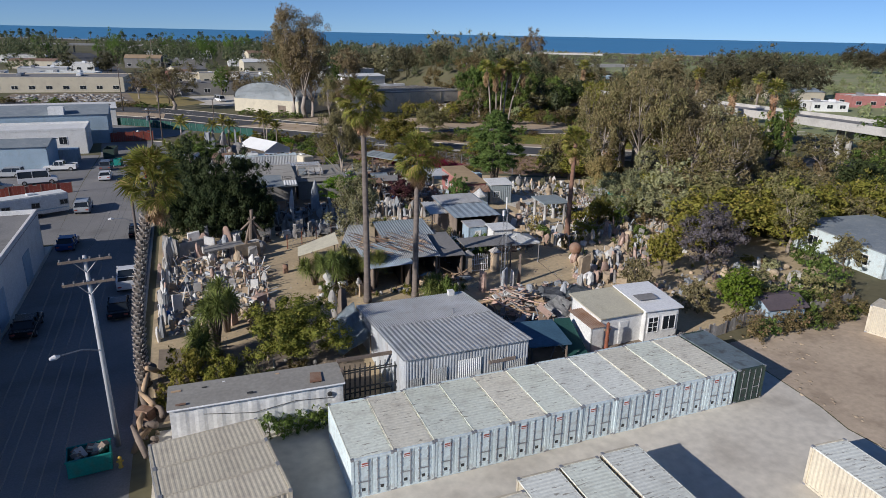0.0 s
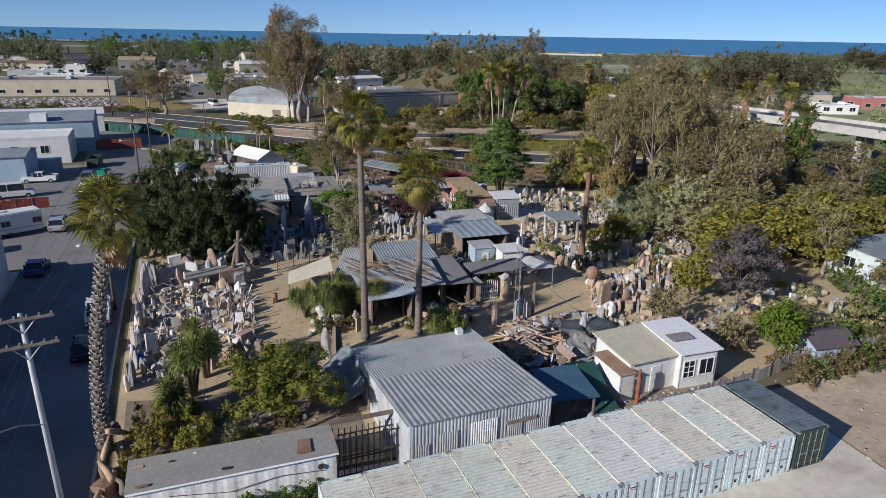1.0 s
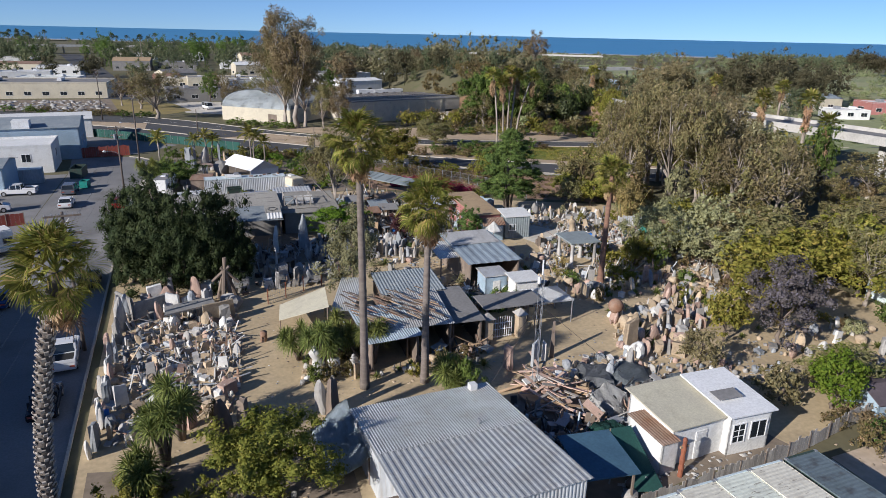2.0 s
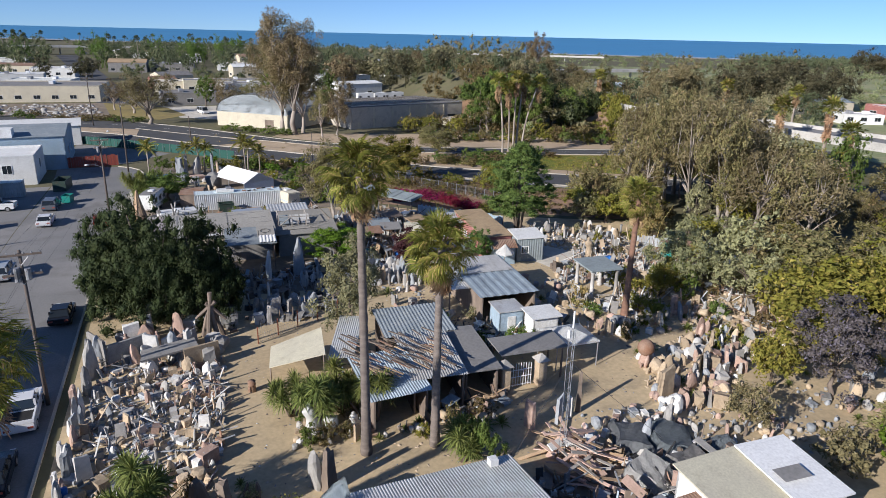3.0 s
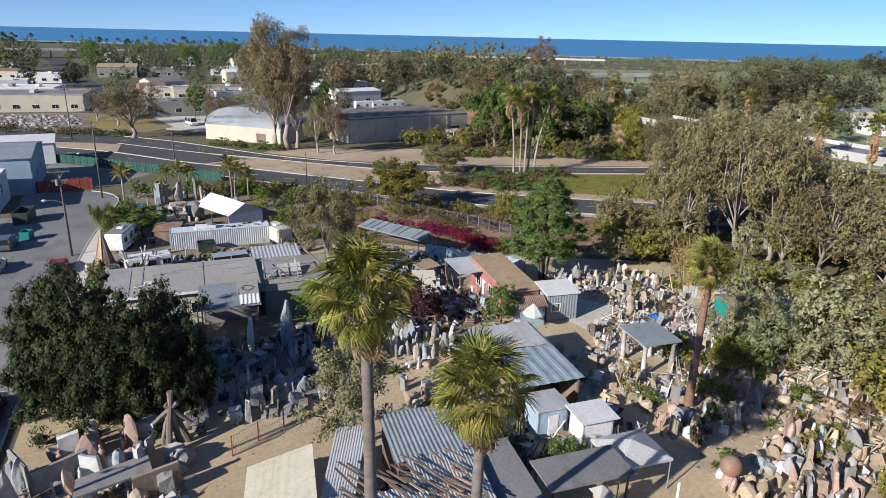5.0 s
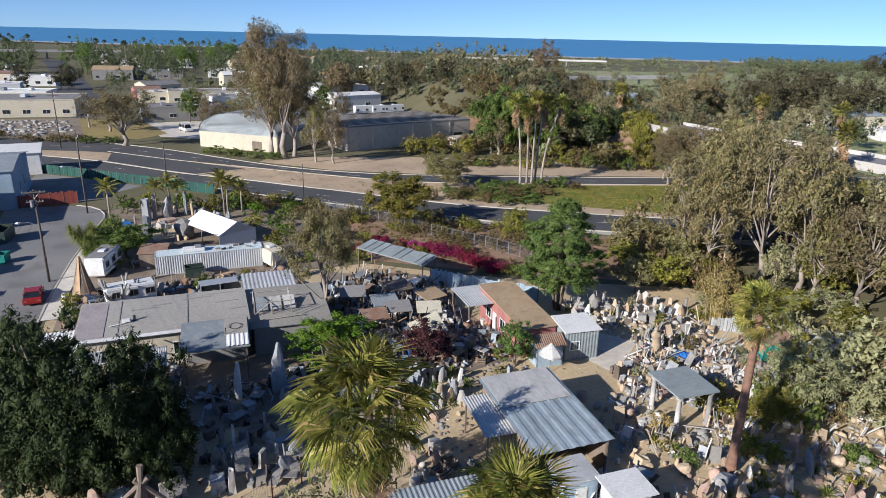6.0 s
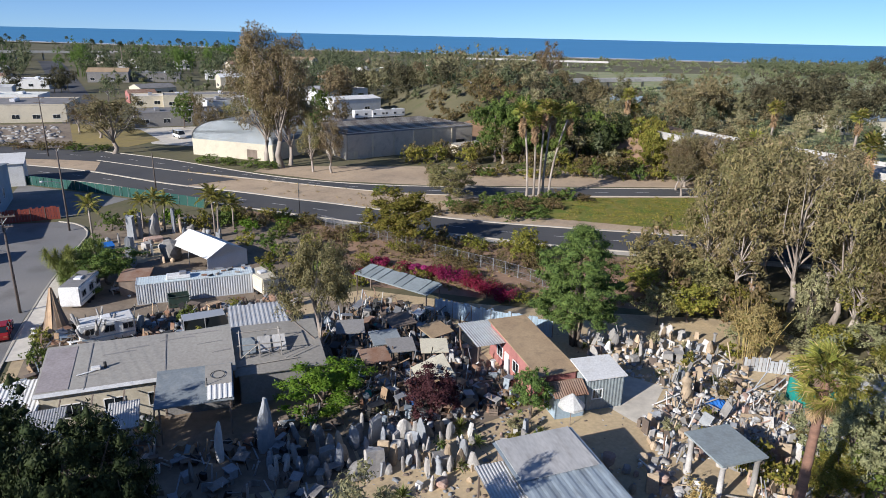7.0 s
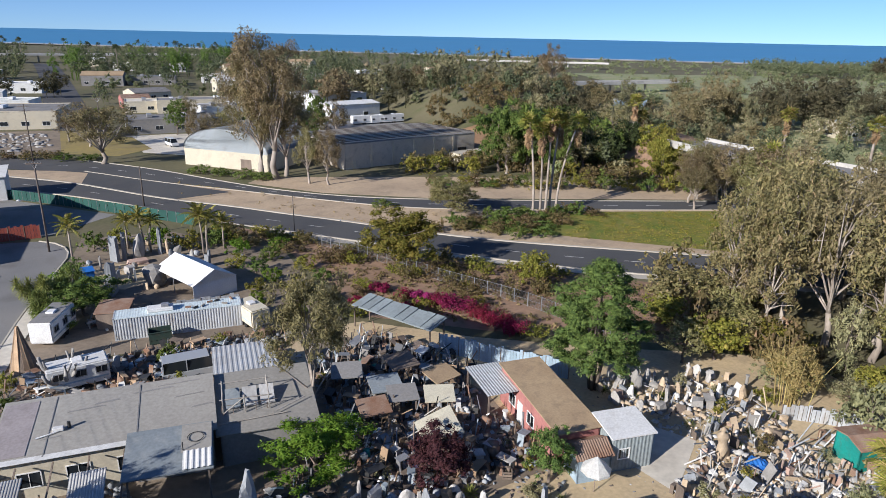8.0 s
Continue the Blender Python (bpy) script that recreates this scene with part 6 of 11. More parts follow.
part("cable", tube(B(), [(-3.4, -1.32, 2.2), (-0.4, -1.36, 1.75), (2.2, -1.34, 2.1), (4.6, -1.32, 1.9)], 0.02, 5), M["dark_steel"], low)
part("roof_patch", slab(B(), [(3.2, -0.9, 3.0), (4.0, -0.9, 3.0), (4.1, 0.3, 3.02), (3.4, 0.4, 3.02)], 0.02), M["rust"], low, "rust-red patch")
part("gutter", tube(B(), [(-5.4, -1.42, 2.8), (5.4, -1.42, 2.85)], 0.06, 6), M["white_paint"], low)
part("round_vent", tube(B(), [(4.4, -1.3, 2.2), (4.4, -1.42, 2.2)], 0.16, 10), M["dark_steel"], low)


def bar_gate(x, y, rz, W, H, label, mat="dark_steel", pitch=0.35, rails=(0.2, 1.5, 2.7)):
    t = thing("bar_gate", x, y, None, rz, label, "gate")
    n = int(W / pitch)
    for i in range(n + 1):
        u = -W / 2 + W * i / n
        part("bar", box(B(), u - 0.03, u + 0.03, -0.03, 0.03, 0, H), M[mat], t)
    for z in rails:
        part("rail", box(B(), -W / 2, W / 2, -0.05, -0.03, z - 0.05, z + 0.05), M[mat], t)
    for s in (-1, 1):
        part("post", box(B(), s * (W / 2 + 0.1) - 0.09, s * (W / 2 + 0.1) + 0.09, -0.09, 0.09, -0.2, H + 0.15), M["wood"], t)
    return t


bar_gate(8.45, 38.2, 0, 4.0, 3.0, "dark steel gate of upright bars between two sheds")
part("top_rail", box(B(), -2.2, 2.2, -0.1, 0.1, 3.0, 3.2), M["wood"], bar_gate(8.45, 39.4, 0, 4.0, 2.6, "dark steel bar panel behind the gate", rails=(0.4, 2.2)))

cottage = placed(hut("cottage", 30.05, 41.7, 1.5, 4.3, 4.2, 2.7, 3.1, "white_wall", "canvas", 0.25, label="small white cottage with a pale flat roof", category="house"), 4.6, 4.6)
porch = placed(hut("porch", 33.75, 41.3, -3, 3.2, 4.6, 2.95, 3.3, "white_wall", "white_paint", 0.25, label="white framed porch with a pale flat roof and window panes", category="house"), 3.4, 4.8)
part("roof_panel", slab(B(), [(-1.5, -1.0, 3.29), (0.4, -1.0, 3.29), (0.4, 0.0, 3.37), (-1.5, 0.0, 3.37)], 0.03), M["felt"], porch, "dark translucent roof panel")
window(porch, "s", -1.3, 0.9, 0.9, 1.3, 3.2, 4.6, rows=3, cols=2)
window(porch, "s", 0.1, 1.0, 1.2, 1.2, 3.2, 4.6, cols=2)
window(porch, "e", -1.5, 1.0, 2.6, 1.2, 3.2, 4.6, cols=4)
door(cottage, "s", -0.3, 0.9, 2.0, 4.3, 4.2, "white_wall")
window(cottage, "w", -1.2, 1.0, 1.2, 0.9, 4.3, 4.2)
annex = placed(hut("lean_to", 27.3, 40.6, 1.5, 1.2, 3.2, 2.2, 2.4, "white_wall", "rust", 0.12, 0.2, label="narrow white lean-to with a rusty roof edge", category="shed"), 1.2, 3.2)

placed(hut("tarp_shelter", 22.5, 39.6, -8, 3.0, 3.6, 2.2, 2.4, "wood", "blue_tarp", 0.2, label="open shelter under a blue-grey tarpaulin", category="shelter", open_sides="snew"), 3.0, 3.6)
tent2 = thing("shade_cloth", 25.4, 39.4, None, 0, "sagging grey-green shade cloth strung between posts", "shade cloth")
bm = slab(B(), [(-1.3, -1.6, 0.5), (0.6, -1.9, 0.2), (0.7, 1.9, 2.3), (-0.9, 1.8, 2.5)], 0.02)
part("cloth", bm, M["green_net"], tent2)
for px, py, h in ((0.7, 1.9, 2.3), (-0.9, 1.8, 2.5)):
    part("post", tube(B(), [(px, py, -0.1), (px, py, h)], 0.05, 6), M["wood"], tent2)


def slumped_tarp(x, y, rz, w, d, h, mat, label, seed=0, n=14):
    """A tarpaulin slumped over stacked goods: humps, folds and an uneven hem."""
    r = np.random.default_rng(seed)
    t = thing("tarpaulin", x, y, None, rz, label, "tarpaulin")
    ph = r.uniform(0, 6.28, 6)
    bm = B()
    grid = []
    for i in range(n + 1):
        for j in range(n + 1):
            u, v = i / n * 2 - 1, j / n * 2 - 1
            edge = max(abs(u), abs(v))
            fall = min(1.0, max(0.0, edge - 0.72) / 0.28)
            z = h * (0.68 + 0.24 * u * math.cos(ph[0]) + 0.2 * v * math.sin(ph[0]) + 0.06 * math.sin(3.1 * u + ph[2]) + 0.05 * math.sin(4.2 * v + ph[3]) + 0.05 * abs(math.sin(5 * u - 3 * v + ph[1]))) * (1 - 0.75 * fall)
            grid.append(bm.verts.new((u * w / 2 * (1 + 0.1 * math.sin(4 * v + ph[4])), v * d / 2 * (1 + 0.1 * math.sin(4 * u + ph[5])), max(0.03, z + r.normal() * 0.012))))
    for i in range(n):
        for j in range(n):
            a = i * (n + 1) + j
            bm.faces.new((grid[a], grid[a + n + 1], grid[a + n + 2], grid[a + 1]))
    bmesh.ops.solidify(bm, geom=bm.faces[:], thickness=0.02)
    part("cloth", bm, M[mat], t)
    return placed(t, w * 0.9, d * 0.9)


for k, (cx, cy, rz, w, d, h, m) in enumerate(((30.0, 50.4, -28, 2.8, 3.8, 1.1, "dark_cloth"), (32.6, 49.4, -32, 3.0, 4.0, 1.0, "felt_blue"), (31.6, 46.4, 8, 3.4, 2.6, 1.2, "felt"), (28.4, 46.6, 22, 2.4, 2.6, 1.5, "pale_sheet"), (35.0, 47.4, -20, 1.8, 2.2, 1.0, "felt_blue"), (26.0, 43.4, 12, 2.0, 2.4, 1.5, "green_net"))):
    slumped_tarp(cx, cy, rz, w, d, h, m, "dark crumpled tarpaulin slumped over stored goods", k)
totem = thing("carved_post", 27.9, 38.5, None, 0, "weathered orange-brown carved post by the fence", "post")
part("shaft", lathe([(0.16, -0.1), (0.15, 0.5), (0.19, 0.55), (0.14, 0.9), (0.18, 1.2), (0.13, 1.6), (0.17, 1.95), (0.12, 2.3), (0.15, 2.6), (0.06, 2.75)], 9), M["rust_pole"], totem)
part("crosspiece", box(B(), -0.3, 0.3, -0.05, 0.05, 2.05, 2.2), M["pale_wood"], totem)
lumber = thing("timber_pile", 25.4, 50.0, None, 0, "tall jumbled pile of raw pinkish boards", "timber pile")
for i in range(64):
    L, a = rng.uniform(0.8, 3.2), rng.normal() * 34 - 58
    u, v = rng.normal() * 1.0, rng.normal() * 2.4
    hump = 1.9 * math.exp(-(u / 1.5) ** 2 - (v / 3.2) ** 2)
    m = pose(u, v, 0.12 + hump * rng.uniform(0.25, 1.0), rng.normal() * 10, rng.normal() * 14, a)
    part("board", box(B(), -L / 2, L / 2, -0.11, 0.11, -0.03, 0.03, m), M["pink_wood" if rng.uniform() < 0.6 else "pale_wood" if rng.uniform() < 0.6 else "grey_wood"], lumber)
for i in range(9):
    L = rng.uniform(1.0, 2.4)
    part("slab", bevelled(box(B(), -L / 2, L / 2, -0.28, 0.28, -0.05, 0.05, pose(rng.normal() * 0.9 + 0.6, rng.normal() * 2.0, rng.uniform(0.5, 1.6), rng.normal() * 24, rng.normal() * 20, rng.uniform(0, 180))), 0.01), M["white_wall" if i % 2 else "pinkstone"], lumber, "pale broken slab")
KEEP_OUT.append((25.4, 50.0, 0, 2.0, 3.0))

aw = thing("canvas_awning", 10.6, 67.3, None, 0, "cream canvas awning sloping over a lean-to", "awning")
part("canvas", slab(B(), [(-2.6, -1.0, 1.6), (1.2, -4.0, 3.6), (2.1, 2.0, 3.0), (-1.9, 3.5, 1.16)], 0.04), M["canvas"], aw)
for px, py, h in ((-2.5, -1.0, 1.6), (1.1, -3.9, 3.5), (2.0, 1.9, 2.98), (-1.8, 3.4, 1.2)):
    part("post", tube(B(), [(px, py, -0.1), (px, py, h - 0.02)], 0.06, 6), M["wood"], aw)
KEEP_OUT.append((10.4, 67.0, 0, 2.4, 4.0))
strip = thing("sheet_lean_to", 14.2, 66.6, None, -22, "narrow lean-to of rusty-edged corrugated sheets", "lean-to")
part("roof", corrugated(B(), (-1.0, -3.2, 2.9), (1.0, -3.2, 2.9), (1.0, 3.0, 3.6), (-1.0, 3.0, 3.6), 0.16, 0.03), M["galv"], strip)
for a, b in ((-0.9, -3.0), (0.9, -3.0), (-0.9, 2.8), (0.9, 2.8)):
    part("post", tube(B(), [(a, b, -0.1), (a, b, 2.9 + 0.11 * (b + 3))], 0.06, 6), M["wood"], strip)


sh = placed(hut("sheet_metal_shack", 15.7, 60.0, 3, 4.0, 5.0, 2.7, 3.3, "wood", "sky_sheet", 0.3, 0.2, label="timber shack roofed with bluish corrugated sheets", open_sides="s"), 4.0, 5.0)
sh2 = placed(hut("timber_shack", 19.4, 61.6, -6, 3.8, 6.0, 2.9, 3.4, "wood", "galv", 0.25, 0.2, label="timber shack under sheet metal and loose planks", open_sides="s"), 3.8, 6.0)
placed(hut("timber_shack", 20.2, 67.6, -3, 5.6, 4.4, 3.1, 3.5, "wood", "felt_blue", 0.25, 0.3, label="low shack with a blue-grey sheet roof"), 5.6, 4.4)
placed(hut("timber_shack", 22.9, 62.2, -4, 2.6, 6.4, 2.6, 3.0, "wood", "felt", 0.25, label="narrow shack with a dark felt roof", open_sides="s"), 2.6, 6.4)
for i in range(64):
    L = rng.uniform(1.0, 3.4)
    px, py = rng.uniform(13.6, 20.6), rng.uniform(59.4, 64.6)
    m = pose(px, py, 3.06 + 0.08 * (py - 60) + i * 0.004, rng.normal() * 3 + 6, 0, rng.normal() * 7 + 118)
    tagged(part("roof_plank", box(B(), -L / 2, L / 2, -0.08, 0.08, -0.02, 0.02), M[("wood", "wood", "bark", "pale_wood", "rust")[i % 5]]), "loose weathered plank lying on a shack roof", "plank", "planks on the roofs").matrix_basis = m

gk = placed(hut("gatehouse_canopy", 27.7, 61.2, -3, 5.3, 2.4, 2.9, 3.0, "wood", "felt", 0.25, label="entrance canopy with a flat grey felt roof", category="canopy", open_sides="snew"), 5.3, 2.4)
iron = thing("ornamental_gate", 26.4, 59.7, None, 0, "white ornamental iron gate between stone piers", "gate")
for i in range(9):
    u = -0.9 + 1.8 * i / 8
    part("bar", tube(B(), [(u, 0, 0.1), (u, 0, 1.9 + 0.25 * math.cos(u * 1.4))], 0.022, 6), M["white_paint"], iron)
for z in (0.2, 0.9, 1.5):
    part("rail", box(B(), -0.95, 0.95, -0.02, 0.02, z, z + 0.05), M["white_paint"], iron)
for i in range(6):
    a = 6.283 * i / 6
    part("scroll", tube(B(), [(0.28 * math.cos(a + k * 0.6), 0, 1.2 + 0.28 * math.sin(a + k * 0.6)) for k in range(4)], 0.02, 5), M["white_paint"], iron)
for px in (24.9, 28.1):
    pier = thing("gate_pier", px, 59.6, None, 0, "pale stone gate pier with a hipped cap", "pier", "gate piers")
    part("shaft", bevelled(box(B(), -0.38, 0.38, -0.38, 0.38, -0.1, 2.2), 0.03), M["sandstone"], pier)
    bm = B()
    bmesh.ops.create_cone(bm, cap_ends=True, segments=4, radius1=0.8, radius2=0.06, depth=0.5, matrix=pose(0, 0, 2.45, 0, 0, 45))
    part("cap", bm, M["granite"], pier)


def parasol(x, y, r, h, mat, label, sides=8, square=False, steep=0.33):
    t = thing("garden_umbrella", x, y, None, 22, label, "umbrella")
    part("pole", tube(B(), [(0, 0, -0.05), (0, 0, h + 0.1)], 0.035, 6), M["wood"], t)
    n = 4 if square else sides
    bm = B()
    top = bm.verts.new((0, 0, h))
    rim = [bm.verts.new((r * math.cos(6.2832 * k / n), r * math.sin(6.2832 * k / n), h - steep * r - 0.03 * (k % 2))) for k in range(n)]
    hem = [bm.verts.new((v.co.x, v.co.y, v.co.z - 0.2)) for v in rim]
    for k in range(n):
        bm.faces.new((top, rim[k], rim[(k + 1) % n]))
        bm.faces.new((rim[k], hem[k], hem[(k + 1) % n], rim[(k + 1) % n]))
    bmesh.ops.solidify(bm, geom=bm.faces[:], thickness=0.015)
    part("canopy", bm, M[mat], t)
    return t


u1 = thing("market_canopy", 32.3, 62.4, None, -3, "pale grey pyramid canopy on four posts", "canopy")
bm = B()
top = bm.verts.new((0, 0, 3.1))
rim = [bm.verts.new((a * 2.0, b * 1.75, 2.4)) for a, b in ((-1, -1), (1, -1), (1, 1), (-1, 1))]
hem = [bm.verts.new((v.co.x, v.co.y, 2.22)) for v in rim]
for k in range(4):
    bm.faces.new((top, rim[k], rim[(k + 1) % 4]))
    bm.faces.new((rim[k], hem[k], hem[(k + 1) % 4], rim[(k + 1) % 4]))
bmesh.ops.solidify(bm, geom=bm.faces[:], thickness=0.02)
part("canopy", bm, M["white_cloth"], u1, "pale grey cloth")
for a in (-1, 1):
    for b in (-1, 1):
        part("post", tube(B(), [(a * 1.9, b * 1.65, -0.1), (a * 1.9, b * 1.65, 2.38)], 0.045, 6), M["grey_steel"], u1)
KEEP_OUT.append((32.3, 62.4, 0, 1.3, 1.2))
placed(hut("kiosk", 32.1, 66.6, -3, 2.4, 1.9, 2.7, 2.8, "white_wall", "white_wall", 0.3, label="small white kiosk with a flat roof", category="kiosk"), 2.4, 1.9)

studio = placed(hut("studio", 31.3, 75.6, -2, 5.6, 9.0, 2.9, 3.4, "wood", "sky_sheet", 0.3, 0.95, label="long open studio with a blue-grey sheet roof", open_sides="s"), 5.6, 9.0)
part("roof_sheet", slab(B(), [(-2.9, 0.6, 3.33), (2.8, 0.6, 3.33), (2.8, 4.8, 3.56), (-2.9, 4.8, 3.56)], 0.03), M["pale_sheet"], studio, "pale sagging roof sheet")
placed(hut("lean_to", 27.6, 76.5, -4, 2.4, 4.6, 2.7, 3.0, "wood", "galv", 0.2, 0.24, label="ribbed metal lean-to beside the studio", open_sides="snew"), 2.4, 4.6)
side_room = placed(hut("side_room", 30.0, 69.3, -2, 2.4, 2.2, 2.5, 2.6, "blue_wall", "galv", 0.15, label="pale blue box room with a metal roof"), 2.4, 2.2)
door(side_room, "s", -0.4, 0.8, 1.9, 2.4, 2.2, "white_wall")
pav = thing("stone_pavilion", 43.8, 75.0, None, -4, "open pavilion with white columns and a grey flat roof", "pavilion")
part("roof", slab(B(), [(-1.9, -2.0, 3.2), (1.9, -2.0, 3.2), (1.9, 2.0, 3.3), (-1.9, 2.0, 3.3)], 0.15), M["shelter_roof"], pav)
for a in (-1.45, 1.45):
    for b in (-1.6, 1.6):
        part("column", lathe([(0.3, -0.1), (0.3, 0.25), (0.21, 0.3), (0.19, 2.7), (0.29, 2.8), (0.29, 3.1)], 12), M["granite"], pav, smooth=True).location = (a, b, 0)
KEEP_OUT.append((43.8, 75.0, 0, 1.9, 2.0))

red = placed(hut("red_cabin", 38.6, 93.3, -2.5, 3.6, 10.2, 3.0, 3.6, "red_wall", "tan_roof", 0.2, label="long red board cabin with a flat tan roof", category="cabin"), 3.6, 10.2)
for u in (-3.2, 0.2):
    window(red, "w", u, 1.0, 1.1, 1.0, 3.6, 10.2)
door(red, "w", -1.6, 0.9, 2.0, 3.6, 10.2, "white_wall")
carport = placed(hut("carport", 36.0, 97.4, -2, 3.6, 4.8, 2.9, 3.0, "wood", "galv", 0.15, 0.26, label="ribbed metal carport roof on timber posts", category="carport", open_sides="snew"), 3.6, 4.8)
placed(hut("brown_hut", 38.4, 87.0, -6, 2.6, 2.2, 2.2, 2.2, "blue_wall", "rust", 0.25, 0.2, ridge=0.6, label="small blue hut with a rusty brown gable roof", category="hut"), 2.6, 2.2)
blue_hut = placed(hut("blue_hut", 42.0, 87.6, -6, 3.4, 2.9, 3.0, 3.3, "shelter_roof", "white_wall", 0.2, label="grey-blue board hut with a white flat roof", category="hut", wall_ribs=0.3), 3.4, 2.9)
window(blue_hut, "s", -1.2, 1.1, 0.9, 0.8, 3.4, 2.9)
KEEP_OUT.append((73.0, 49.0, -6, 8.0, 8.0))
KEEP_OUT.append((45.4, 87.0, 32, 3.2, 2.2))
parasol(37.7, 84.9, 1.1, 3.0, "white_cloth", "steep white garden umbrella on a pole", steep=0.9)
cloth = thing("shade_sail", 28.9, 93.2, None, 0, "cream shade sail on poles", "shade sail")
part("sail", slab(B(), [(-1.7, -1.2, 2.2), (1.6, -1.5, 2.3), (1.6, 1.6, 3.0), (-1.6, 1.1, 2.4)], 0.03), M["canvas"], cloth)
for px, py, h in ((-1.7, -1.2, 2.2), (1.6, -1.5, 2.3), (1.6, 1.6, 3.0), (-1.6, 1.1, 2.4)):
    part("post", tube(B(), [(px, py, -0.1), (px, py, h + 0.1)], 0.05, 6), M["wood"], cloth)
KEEP_OUT.append((28.9, 93.2, 0, 1.8, 1.6))
gr = placed(hut("lattice_shelter", 32.6, 114.2, -58, 10.6, 2.6, 2.6, 3.0, "wood", "shelter_roof", 0.15, label="long open shelter with a gappy slatted grey roof", category="shelter", open_sides="snew"), 10.6, 2.6)
for k in range(9):
    if k not in (3, 6):
        part("roof_slat", slab(B(), [(-5.2 + 1.18 * k, -1.4, 2.68), (-4.2 + 1.18 * k, -1.4, 2.68), (-4.2 + 1.18 * k, 1.4, 3.16), (-5.2 + 1.18 * k, 1.4, 3.16)], 0.04), M["shelter_roof"], gr)
for k in range(4):
    placed(hut("market_stall", 24.5 + 2.6 * k, 104.5 - 3.4 * (k % 2), 10 * k - 12, 2.4, 2.0, 2.1, 2.4, "wood", ("felt", "felt_blue", "wood", "tan_roof")[k], 0.2, label="makeshift stall with a patched flat roof", category="stall", open_sides="snew", group="stalls"), 2.4, 2.0)
for k in range(3):
    placed(hut("market_stall", 25.2 + 2.9 * k, 98.2 + 1.2 * (k % 2), -8 * k, 2.2, 1.8, 1.9, 2.2, "wood", ("rust", "felt", "canvas")[k], 0.2, label="makeshift stall with a worn board roof", category="stall", open_sides="snew", group="stalls"), 2.2, 1.8)

# long grey house
house = placed(hut("long_house", 5.8, 100.9, -1.5, 14.0, 6.6, 3.4, 4.1, "cream_wall", "house_roof", 0.35, label="long low house with a wide pale grey roof", category="house"), 14, 6.6)
for u in (-5.6, -2.6, 0.6):
    window(house, "s", u, 1.2, 1.4, 1.1, 14, 6.6)
door(house, "s", 2.6, 0.95, 2.0, 14, 6.6, "white_wall")
for k in (1, 3):
    part("roof_seam", slab(B(), [(-6.84 + 2.9 * k, -3.4, 3.45), (-6.75 + 2.9 * k, -3.4, 3.45), (-6.75 + 2.9 * k, 3.4, 4.18), (-6.84 + 2.9 * k, 3.4, 4.18)], 0.02), M["felt"], house, "dark tar seam")
for u, v, L, w in ((-3.0, 1.2, 2.6, 0.12), (-1.2, 1.7, 1.8, 0.16), (1.4, 2.3, 3.0, 0.14), (4.4, 1.0, 2.2, 0.1), (5.6, -0.6, 1.6, 0.14), (-4.4, -1.6, 1.4, 0.1), (3.2, 2.8, 3.4, 0.1)):
    za, zb = 3.4 + 0.106 * (v + 3.3) + 0.05, 3.4 + 0.106 * (v + w + 3.45) + 0.05
    part("tar_streak", slab(B(), [(u, v, za), (u + L, v + 0.15, za + 0.016), (u + L * 0.9, v + 0.15 + w, zb + 0.016), (u + 0.2, v + w, zb)], 0.02), M["felt"], house, "dark cracked tar")
part("pipe_run", tube(B(), [(-4.6, -1.4, 3.72), (-3.8, -1.2, 3.76), (-3.1, -0.9, 3.8)], 0.05, 6), M["white_paint"], house)
part("roof_edge", slab(B(), [(-7.3, -3.72, 3.40), (2.4, -3.72, 3.40), (2.4, -3.2, 3.46), (-7.3, -3.2, 3.46)], 0.03), M["white_wall"], house, "pale eaves board")
part("roof_patch", slab(B(), [(-7.2, -3.0, 3.5), (-5.0, -3.0, 3.5), (-5.0, 3.2, 4.15), (-7.2, 3.2, 4.15)], 0.02), M["mauve_roof"], house, "mauve-grey older roofing")
part("roof_vent", tube(B(), [(-2.6, -0.6, 3.7), (-2.6, -0.6, 4.2)], 0.12, 8), M["dark_steel"], house)
part("roof_box", bevelled(box(B(), -3.6, -2.9, -1.0, -0.6, 3.75, 4.0), 0.03), M["white_wall"], house)
wing = placed(hut("house_wing", 16.9, 100.6, -3, 7.0, 7.4, 2.9, 3.7, "grey_wall", "house_roof", 0.3, label="house wing with a grey flat roof and roof frames", category="house"), 7.2, 5.6)
for k in range(3):
    part("roof_frame", slab(B(), [(-3.0 + k * 1.3, -1.2, 3.4), (-1.9 + k * 1.3, -1.2, 3.4), (-1.9 + k * 1.3, 0.6, 4.1), (-3.0 + k * 1.3, 0.6, 4.1)], 0.06), M["pale_sheet" if k else "felt_blue"], wing)
    part("frame_leg", tube(B(), [(-1.95 + k * 1.3, 0.55, 3.3), (-1.95 + k * 1.3, 0.55, 4.05)], 0.03, 5), M["wood"], wing)
for k in range(6):
    part("roof_rail", tube(B(), [(-3.3, -1.6 + 0.02 * k, 3.9), (0.9, -1.6, 3.9)] if k == 0 else [(-3.3 + 0.84 * (k - 1), -1.6, 3.1), (-3.3 + 0.84 * (k - 1), -1.6, 3.9)], 0.025, 5), M["wood"], wing)
